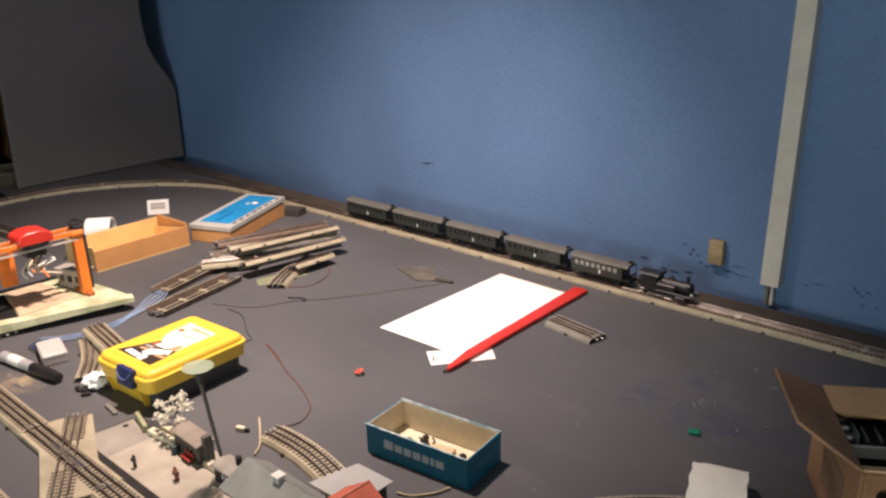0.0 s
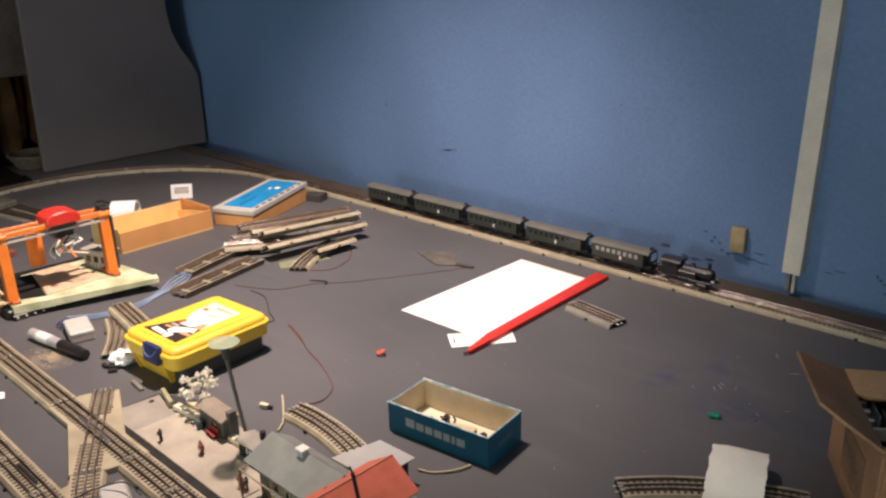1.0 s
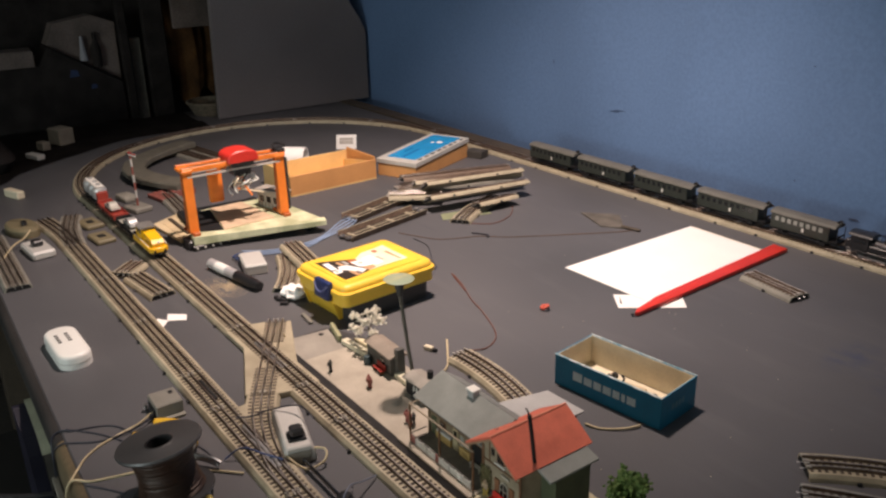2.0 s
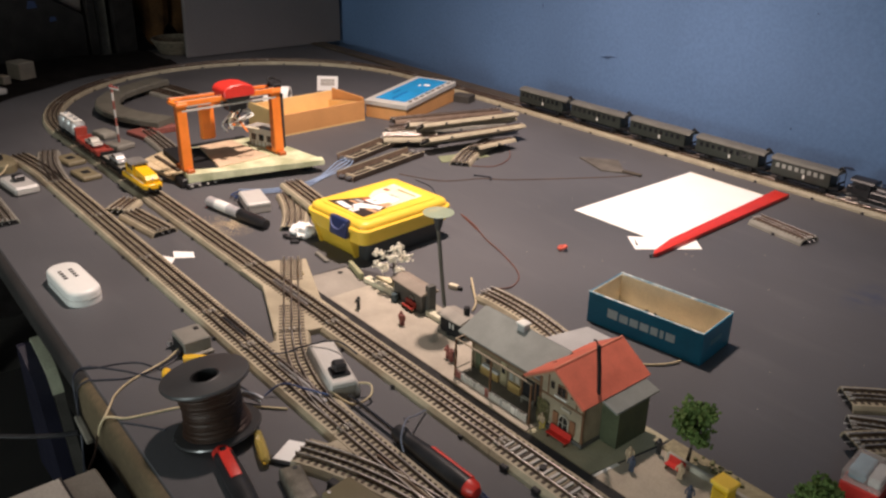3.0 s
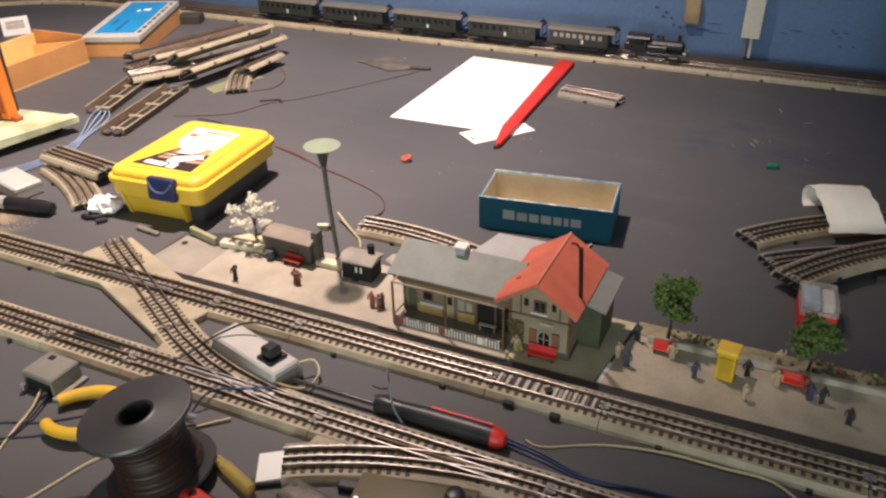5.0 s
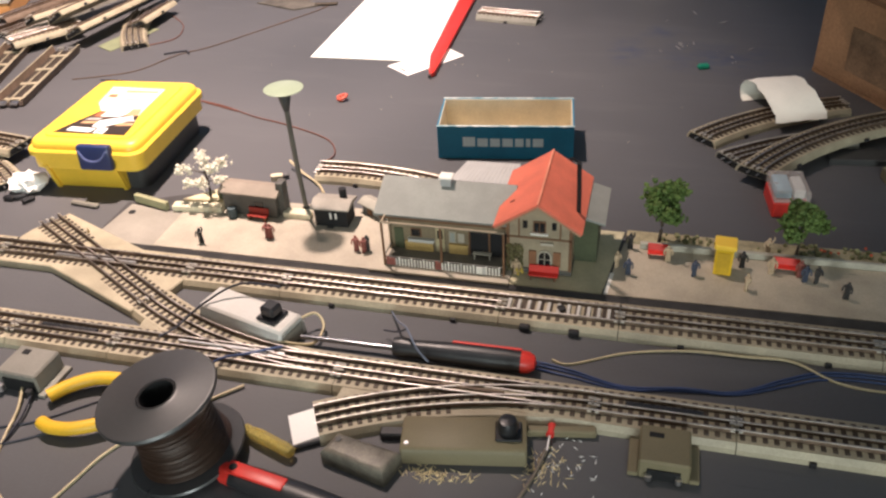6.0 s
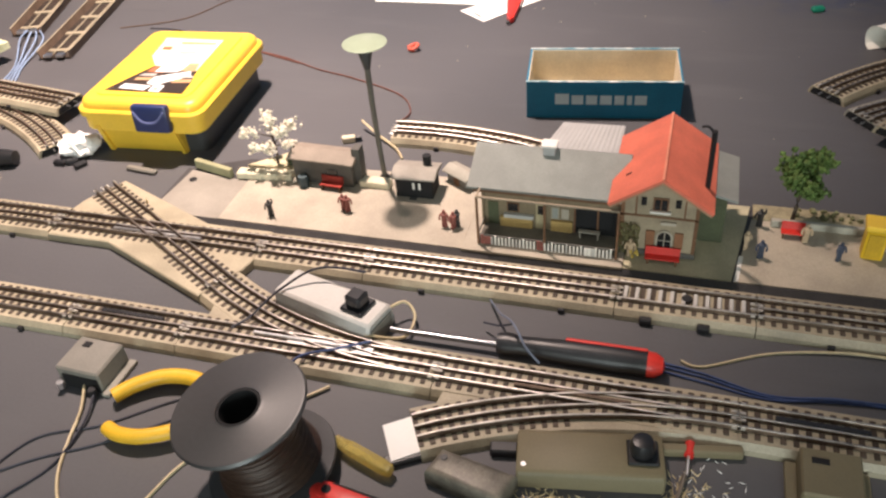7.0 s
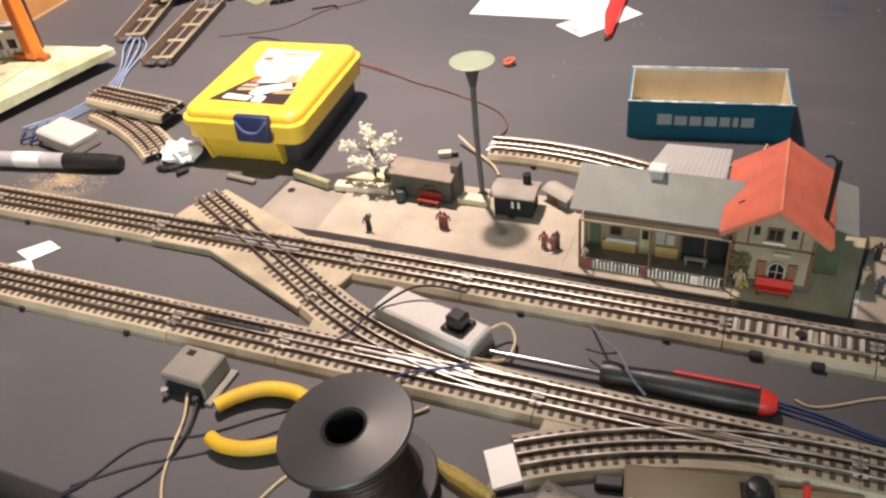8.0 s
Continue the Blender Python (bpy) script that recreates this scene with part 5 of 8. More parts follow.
        part("attic_vent", bx((xm + sx * 0.0115 - 0.0018, xm + sx * 0.0115 + 0.0018, y0 - 0.001, y0 - 0.0001, 0.0500, 0.0565)), WINDOW, s)
    # climbing plant at the corner: many small leaves over the wall
    ri = random.Random(31)
    verts, faces = [], []
    for i in range(240):
        p = Vector((x0 + ri.uniform(-0.0005, 0.0130), y0 - ri.uniform(0.0009, 0.0036), z0 + 0.027 * ri.random() ** 0.8))
        u = Vector((ri.gauss(0, 1), ri.gauss(0, 0.6), ri.gauss(0, 1))).normalized()
        v = u.orthogonal().normalized()
        k = len(verts)
        verts += [tuple(p + 0.0013 * u), tuple(p + 0.0009 * v), tuple(p - 0.0013 * u), tuple(p - 0.0009 * v)]
        faces += [(k, k + 1, k + 2), (k, k + 2, k + 3)]
    me = bpy.data.meshes.new("ivy")
    me.from_pydata(verts, [], faces)
    me.materials.append(mat("ivy_olive", (0.13, 0.115, 0.05), 0.85, 0, 0.35, 220, 1200, 0.5))
    iv = new("ivy", me)
    iv.parent = s
    iv["kind"], iv["label"] = "stuff", "dark olive climbing plant"
    fl = bmesh.new()
    for i in range(9):
        bmesh.ops.create_icosphere(fl, subdivisions=1, radius=0.0011, matrix=Matrix.Translation((x0 + 0.011 + ri.uniform(-0.003, 0.003), y0 - 0.006 + ri.uniform(-0.002, 0.002), z0 + ri.uniform(0.001, 0.009))))
    part("flower_tuft", fl, mat("yellow_flower", (0.60, 0.45, 0.10), 0.7), s, "yellow flower tuft", None)["kind"] = "stuff"
    # side annex with lean-to roof
    part("annex_wall", bx((x1, 0.0660, 0.075, 0.116, z0 - 0.001, 0.0490)), DARKGREEN, s, "dark green annex wall")
    part("annex_roof", extry([(x1 + 0.0005, 0.0585), (x1 + 0.0005, 0.0565), (0.0720, 0.0500), (0.0720, 0.0518)], 0.0630, 0.1200), GREYROOF, s, "grey lean-to roof", None)
    pi = part("stove_pipe", tube([(0.0508, 0.0640, 0.058), (0.0505, 0.0610, 0.084), (0.0500, 0.0575, 0.1085)], 0.0018, 8, 2), BLACKM, s, "black stove pipe")
    part("pipe_hook", tube([(0.0500, 0.0580, 0.1060), (0.0460, 0.0590, 0.1105), (0.0420, 0.0610, 0.1090)], 0.0008, 6, 3), BLACKM, pi)
    # corrugated shed behind
    c = thing("corrugated_shed", "low model shed with pale corrugated roof behind the station", "shed", pose(-0.046, 0.164, 0, 0, 0, 2))
    part("wall", bx((-0.024, 0.026, -0.022, 0.020, 0, 0.0250)), WHITE2, c)
    n = 30
    b = bmesh.new()
    near, far = (-0.036, 0.028, -0.030), (-0.021, 0.031, 0.026)
    rows = []
    for xa, xb, y in (near, far):
        top = [b.verts.new((xa + (xb - xa) * k / n, y, 0.0282 + 0.0004 * (k % 2))) for k in range(n + 1)]
        rows.append((top, [b.verts.new((v.co.x, y, 0.0268)) for v in top]))
    (tn, bn), (tf, bf) = rows
    for k in range(n):
        b.faces.new((tn[k], tn[k + 1], tf[k + 1], tf[k]))
        b.faces.new((bn[k], bf[k], bf[k + 1], bn[k + 1]))
        b.faces.new((bn[k], bn[k + 1], tn[k + 1], tn[k]))
        b.faces.new((bf[k + 1], bf[k], tf[k], tf[k + 1]))
    for k in (0, n):
        b.faces.new((bn[k], tn[k], tf[k], bf[k]))
    bmesh.ops.recalc_face_normals(b, faces=b.faces)
    part("roof", b, ROOFPALE, c, "pale corrugated roof sheet", None)
    part("end_gable", bx((0.0262, 0.0285, -0.020, 0.018, 0.0, 0.0262)), GREYPL, c, "dark shed end")
    bench(0.0265, 0.0455, 0, 0.024)
    h = hut("signal_shed", "dark boarded shed with brown roof and red bench", -0.253, 0.105, -2, 0.054, 0.020, 0.0225, SHEDW, SHEDROOF)
    part("window", bx((0.005, 0.014, -0.0108, -0.0098, 0.009, 0.016)), WINDOW, h)
    part("chimney", bx((0.026, 0.033, -0.004, 0.006, 0.0, 0.034), bev=0.0005), SHEDW, h, "tall dark chimney")
    part("barrel", lathe([(0, 0), (0.004, 0), (0.005, 0.005), (0.004, 0.010), (0, 0.010)], 12, Matrix.Translation((-0.016, -0.016, 0))), mat("dull_blue", (0.05, 0.075, 0.085), 0.6), h, "dull blue barrel")
    bench(-0.244, 0.090, -3, 0.020, mat("dark_red", (0.30, 0.03, 0.02), 0.5))
    k = hut("toilet_hut", "small black hut with two pale window slits", -0.172, 0.100, 2, 0.031, 0.021, 0.0185, BLACKM, mat("grey_hut_roof", (0.30, 0.275, 0.235), 0.7), 0.003)
    for x in (-0.001, 0.004):
        part("slit", bx((x, x + 0.0018, -0.0110, -0.0103, 0.0085, 0.0145)), WHITE2, k, "pale window slit")
    part("chimney", post(0.0034, 0.019, 0.031, 0.008, 0.006), BLACKM, k, "black round chimney")
    part("porch", bx((-0.004, 0.002, -0.0135, -0.0105, 0, 0.0006)), GREYPL, k)
    q = hut("side_hut", "small grey pitched hut beside the station", -0.140, 0.118, -30, 0.022, 0.011, 0.009, mat("hut_side", (0.17, 0.155, 0.135), 0.7), mat("pale_hut_roof", (0.36, 0.335, 0.28), 0.7), 0.003)
    part("door", bx((-0.003, 0.003, -0.0062, -0.0052, 0, 0.007)), BROWN, q)
    # the tall lamp
    l = thing("platform_lamp", "tall grey platform lamp with pale green disc shade", "lamp post", pose(-0.2045, 0.111, 0.0063, 0, 0, 0))
    part("pole", tube([(0, 0, 0), (0.002, -0.009, 0.06), (0.0055, -0.0175, 0.117)], 0.0022, 10, 4), mat("lamp_grey", (0.12, 0.12, 0.105), 0.45, 0.3), l)
    part("base", lathe([(0, 0), (0.005, 0), (0.005, 0.002), (0.0022, 0.006), (0, 0.006)], 14), GREYPL, l)
    part("cone", lathe([(0.0024, 0.110), (0.0052, 0.122), (0.0046, 0.126), (0, 0.126)], 16, Matrix.Translation((0.0055, -0.0175, 0.001))), GREYPL, l, "dark lamp socket")
    part("shade", lathe([(0, 0.1262), (0.0085, 0.1265), (0.0155, 0.1288), (0.0165, 0.1298), (0.0155, 0.1302), (0, 0.1300)], 30, Matrix.Translation((0.0065, -0.0185, 0.002))), LAMPDISC, l, "pale green translucent disc")
    # yellow booth
    t = thing("phone_booth", "yellow model phone booth on the platform", "booth", pose(0.1655, 0.081, 0.0063, 0, 0, -4))
    part("body", bx((-0.0068, 0.0068, -0.0062, 0.0062, 0, 0.0245), bev=0.0004), mat("booth_yellow", (0.72, 0.46, 0.02), 0.45), t)
    part("roof", bx((-0.0085, 0.0085, -0.008, 0.008, 0.0245, 0.0285), bev=0.0008), YELLOW, t)
    part("door", bx((-0.005, 0.005, -0.0072, -0.0064, 0.002, 0.0215), bev=0.0002), mat("booth_shade", (0.55, 0.34, 0.02), 0.5), t)
    bench(0.1145, 0.092, 0, 0.016)
    bench(0.214, 0.089, -4, 0.020)
    bench(0.43, 0.089, 0, 0.016)
    for x, y, r, mm, a in ((-0.279, 0.045, 10, SKINDARK, 1), (-0.219, 0.062, 30, SKINRED, 0), (-0.223, 0.063, -10, SKINRED, 0), (-0.137, 0.057, 0, SKINRED, 0), (-0.1295, 0.056, 40, SKINRED, 0), (-0.1275, 0.059, -40, SKINDARK, 0),
                          (0.0925, 0.063, 0, SKINBLUE, 0), (0.083, 0.072, 50, SKINPALE, 0), (0.092, 0.100, -20, SKINDARK, 1), (0.123, 0.087, 0, SKINPALE, 0), (0.144, 0.070, 30, SKINBLUE, 0), (0.181, 0.088, 0, SKINDARK, 0),
                          (0.183, 0.058, 60, SKINPALE, 0), (0.202, 0.111, 0, SKINPALE, 1), (0.2275, 0.077, 0, SKINBLUE, 0), (0.236, 0.077, 30, SKINDARK, 0), (0.255, 0.060, -30, SKINDARK, 0), (0.203, 0.084, 0, SKINPALE, 0), (0.224, 0.083, 0, SKINRED, 0), (0.004, 0.048, 0, SKINPALE, 0), (0.30, 0.075, 0, SKINBLUE, 0)):
        figure(x, y, r, mm, arms=a)


def tree(x, y, h, leaf, label, seed, spread, z=0.0065, n=260, lo=0.45, leafr=0.0022, fluff=0.2):
    rnd = random.Random(seed)
    t = thing("model_tree", label, "tree", pose(x, y, z), "model trees")
    b = bmesh.new()
    add(b, tube([(0, 0, 0), (0.001, 0.0005, h * 0.3), (-0.0005, 0, h * 0.62)], h * 0.028, 7, 4, 0.5))
    tips = []
    for i in range(9):
        a = i * 2.4 + rnd.uniform(-0.3, 0.3)
        z0 = h * rnd.uniform(lo * 0.75, 0.6)
        r = spread * rnd.uniform(0.55, 0.95)
        tip = Vector((r * math.cos(a), r * math.sin(a), z0 + h * rnd.uniform(0.08, 0.38)))
        mid = Vector((tip.x * 0.45, tip.y * 0.45, z0 + (tip.z - z0) * 0.65))
        add(b, tube([(0, 0, z0), tuple(mid), tuple(tip)], h * 0.013, 5, 3, 0.4))
        tips += [tip, mid.lerp(tip, 0.5)]
    part("trunk", b, BARK, t)
    tips.append(Vector((0, 0, h * 0.9)))
    verts, faces = [], []
    for i in range(n):
        c = rnd.choice(tips)
        d = Vector((rnd.gauss(0, 1), rnd.gauss(0, 1), rnd.gauss(0, 0.8))) * spread * fluff
        p = c + d
        p.z = min(max(p.z, h * lo), h)
        s = leafr * rnd.uniform(0.6, 1.5)
        u = Vector((rnd.gauss(0, 1), rnd.gauss(0, 1), rnd.gauss(0, 1))).normalized()
        v = u.orthogonal().normalized()
        w = u.cross(v)
        k = len(verts)
        verts += [tuple(p + s * q) for q in (v, w, -v, -w, u * 0.7, -u * 0.7)]
        for f in ((0, 1, 4), (1, 2, 4), (2, 3, 4), (3, 0, 4), (1, 0, 5), (2, 1, 5), (3, 2, 5), (0, 3, 5)):
            faces.append(tuple(k + j for j in f))
    me = bpy.data.meshes.new("crown")
    me.from_pydata(verts, [], faces)
    me.materials.append(leaf)
    c = new("crown", me)
    c.parent = t
    c["kind"] = "stuff"


build_platform()
build_station()
tree(-0.3035, 0.112, 0.048, BLOSSOM, "small model tree with sparse white blossom", 4, 0.025, 0.0111, 520, 0.42, 0.00165, 0.1)
tree(0.1150, 0.1095, 0.061, LEAF, "green model tree with round crown on the platform", 5, 0.0138, 0.0075, 900, 0.42, 0.0021, 0.26)
tree(0.2235, 0.1095, 0.050, LEAF, "green model tree with broad crown on the platform", 6, 0.0145, 0.0075, 900, 0.42, 0.0021, 0.24)
tree(0.36, 0.117, 0.06, LEAF, "green model tree at the platform end", 8, 0.018, 0.0075, 420)
single("shrub", lathe([(0, 0), (0.004, 0.001), (0.0055, 0.005), (0.003, 0.009), (0, 0.010)], 9), DARKGREEN, "small dark green shrub beside the shed", "shrub", pose(-0.290, 0.113, 0.011))


# ---- rolling stock ----
def wheelset(x, parent, r=0.0055, z=0.0112, w=0.0165, mm=None):
    ax = part("axle", rod(0.001, -0.009, 0.009, 0, 0, 8), GREYPL, parent)
    ax.matrix_local = pose(x, 0, z + r, 0, 0, 90)
    for s in (-1, 1):
        part("wheel", lathe([(0, -0.0013), (r, -0.0013), (r, 0.0005), (r * 0.8, 0.0013), (0, 0.0013)], 16, pose(s * w / 2, 0, 0, 0, 90, 0)), mm or BLACKM, ax)


def coupler(parent, x, s, z=0.0185):
    part("coupling_hook", bx((min(x, x + s * 0.007), max(x, x + s * 0.007), -0.002, 0.002, z - 0.001, z + 0.001), bev=0.0004), BLACKM, parent)


def coach(x0, x1, first):
    L = x1 - x0
    c = thing("passenger_coach", "dark green model passenger coach with grey roof" + (" and open side windows" if first else ""), "coach", pose((x0 + x1) / 2, YB, 0), "passenger train on the wall track")
    h = L / 2
    part("underframe", bx((-h + 0.004, h - 0.004, -0.0115, 0.0115, 0.0195, 0.0225), bev=0.0005), BLACKM, c)
    end = 0.018
    part("body", bx((-h + 0.004, h - end, -0.0135, 0.0135, 0.0222, 0.0455), bev=0.0006), COACH, c)
    arcp = [(0.0148 * math.cos(q), 0.0455 + 0.006 * math.sin(q)) for q in np.linspace(0, math.pi, 11)]
    part("roof", extr(arcp, -h + 0.002, h - 0.008), COACHROOF, c)
    part("end_platform", bx((h - end, h - 0.004, -0.0125, 0.0125, 0.0225, 0.024)), BLACKM, c)
    for y in (-0.011, 0.011):
        part("platform_post", bx((h - 0.0065, h - 0.0055, y - 0.0005, y + 0.0005, 0.024, 0.0455)), BLACKM, c)
    part("end_rail", bx((h - 0.0066, h - 0.0058, -0.011, 0.011, 0.0305, 0.0335)), BLACKM, c)
    part("end_vent", tube([(h - 0.013, 0, 0.046), (h - 0.012, 0, 0.053), (h - 0.008, 0, 0.055), (h - 0.003, -0.003, 0.052)], 0.0022, 7, 3), BLACKM, c, "black curved roof vent")
    n = 8 if first else 9
    for i in range(n):
        x = -h + 0.012 + i * (L - 0.036) / n
        w = 0.0062 if first else 0.0065
        for s in (-1, 1):
            part("window", bx((x, x + w, s * 0.0136 - 0.0003, s * 0.0136 + 0.0003, 0.0345, 0.0415)), mat("pale_window", (0.30, 0.31, 0.28), 0.3) if first and s < 0 and i % 1 == 0 else WINDOW, c)
    part("plate", bx((-0.0016, 0.0016, -0.0143, -0.0137, 0.0265, 0.0325)), WHITE2, c, "small pale plate on the side")
    for x in (-h * 0.62, h * 0.55):
        part("axle_box", bx((x - 0.005, x + 0.005, -0.0122, 0.0122, 0.0135, 0.0197), bev=0.0006), BLACKM, c)
        wheelset(x, c)
    part("step", bx((-h + 0.012, h - 0.03, -0.0125, -0.0105, 0.0150, 0.0162)), BLACKM, c)
    coupler(c, h - 0.004, 1)
    coupler(c, -h + 0.004, -1)


def steam_engine(x0, x1):
    L = x1 - x0
    e = thing("steam_engine", "small black model steam tank engine with bright rods", "locomotive", pose((x0 + x1) / 2, YB, 0), "passenger train on the wall track")
    h = L / 2
    part("frame", bx((-h + 0.003, h - 0.003, -0.0125, 0.0125, 0.0205, 0.0235), bev=0.0006), BLACK, e)
    part("boiler", rod(0.0088, -0.012, h - 0.007, 0, 0.0335, 20), BLACK, e)
    part("side_tank", bx((-0.012, 0.020, -0.0125, 0.0125, 0.0235, 0.0345), bev=0.0015), BLACK, e)
    part("cab", bx((-h + 0.010, -0.012, -0.0130, 0.0130, 0.0235, 0.0445), bev=0.0008), BLACK, e)
    part("cab_roof", extr([(0.0145 * math.cos(q), 0.0445 + 0.0055 * math.sin(q)) for q in np.linspace(0, math.pi, 9)], -h + 0.006, -0.008), BLACK, e)
    part("bunker", bx((-h + 0.002, -h + 0.010, -0.012, 0.012, 0.0235, 0.036), bev=0.0008), BLACK, e)
    part("chimney", lathe([(0, 0.040), (0.0032, 0.040), (0.0028, 0.049), (0.0038, 0.0515), (0.0026, 0.0515), (0, 0.050)], 14, Matrix.Translation((h - 0.014, 0, 0))), BLACK, e)
    part("dome", lathe([(0.0045, 0.040), (0.0045, 0.044), (0.002, 0.0475), (0, 0.048)], 14, Matrix.Translation((0.008, 0, 0))), BLACK, e)
    part("whistle", post(0.001, 0.042, 0.047, -0.003, 0), SHINY, e)
    for s in (-1, 1):
        part("cylinder", rod(0.0042, h - 0.026, h - 0.010, s * 0.0135, 0.0175, 12), BLACK, e)
        part("coupling_rod", bx((-0.024, 0.018, s * 0.0145 - 0.0006, s * 0.0145 + 0.0006, 0.0155, 0.0172)), SHINY, e, "bright connecting rod")
        part("cab_window", bx((-h + 0.016, -0.017, s * 0.0131 - 0.0003, s * 0.0131 + 0.0003, 0.035, 0.041)), WINDOW, e)
        part("handrail", rod(0.0005, -0.01, h - 0.012, s * 0.0092, 0.0375, 6), SHINY, e)
        part("lantern", rod(0.0018, h - 0.005, h - 0.001, s * 0.008, 0.026, 10), SILVERP, e)
        part("buffer", rod(0.0022, h - 0.003, h + 0.002, s * 0.008, 0.0215, 10), GREYPL, e)
    for x in (-0.023, -0.003, 0.017):
        wheelset(x, e, 0.0068, mm=GREYPL)
    part("smokebox_door", lathe([(0, 0), (0.007, 0), (0.0055, 0.002), (0, 0.0028)], 18, pose(h - 0.007, 0, 0.0335, 0, 90, 0)), BLACKM, e)


def build_wall_train():
    xs = (-0.827, -0.681, -0.532, -0.386, -0.241, -0.117)
    for i in range(5):
        coach(xs[i] + 0.001, xs[i + 1] - 0.001, i == 4)
    steam_engine(-0.112, -0.012)


def flat_wagon(x0, x1, body, deckm, label):
    L = x1 - x0
    w = thing("flat_wagon", label, "wagon", pose((x0 + x1) / 2, YM, 0), "goods train on the main line")
    h = L / 2
    part("sole_bar", bx((-h, h, -0.0115, 0.0115, 0.0175, 0.0205), bev=0.0005), BLACKM, w)
    part("deck", bx((-h, h, -0.0128, 0.0128, 0.0205, 0.0225), bev=0.0004), deckm, w)
    for s in (-1, 1):
        part("side_board", bx((-h, h, s * 0.0128 - 0.0006, s * 0.0128 + 0.0006, 0.0190, 0.0262), bev=0.0003), body, w)
        part("end_board", bx((s * h - 0.0007, s * h + 0.0007, -0.0122, 0.0122, 0.0190, 0.0285), bev=0.0003), body, w)
        for i in range(4):
            x = -h + L * (i + 0.5) / 4
            part("stanchion", bx((x - 0.0006, x + 0.0006, s * 0.0137 - 0.0004, s * 0.0137 + 0.0004, 0.0185, 0.0268)), BLACKM, w)
    for x in (-h * 0.6, h * 0.6):
        part("axle_guard", bx((x - 0.004, x + 0.004, -0.0118, 0.0118, 0.0132, 0.0175), bev=0.0004), BLACKM, w)
        wheelset(x, w)
    coupler(w, h, 1, 0.0165)
    coupler(w, -h, -1, 0.0165)


def toy_car(x, body):
    c = thing("toy_car", "silver toy car chained on the flat wagon", "car", pose(x, YM, 0.0227, 0, 0, 1), "toy cars on the wagons")
    part("body", tr(extr([(-0.021, 0.003), (0.021, 0.003), (0.0215, 0.0075), (0.014, 0.0085), (-0.013, 0.0085), (-0.0212, 0.008)], -0.0085, 0.0085, 0.0009), pose(0, 0, 0, 0, 0, 90)), body, c)
    part("cabin", tr(extr([(-0.012, 0.0085), (0.011, 0.0085), (0.0055, 0.0135), (-0.0065, 0.0135)], -0.0072, 0.0072, 0.0008), pose(0, 0, 0, 0, 0, 90)), body, c)
    for s in (-1, 1):
        part("side_glass", tr(extr([(-0.0095, 0.0092), (0.0085, 0.0092), (0.0048, 0.0126), (-0.006, 0.0126)], s * 0.0075 - 0.0002, s * 0.0075 + 0.0002), pose(0, 0, 0, 0, 0, 90)), WINDOW, c)
        part("bumper", bx((s * 0.0217 - 0.0006, s * 0.0217 + 0.0006, -0.008, 0.008, 0.0034, 0.0048)), SHINY, c)
        for x2 in (-0.0125, 0.0125):
            part("tyre", lathe([(0, -0.001), (0.003, -0.001), (0.003, 0.001), (0, 0.001)], 14, pose(x2, s * 0.0082, 0.003, 90, 0, 0)), BLACKM, c)


TX = -0.472


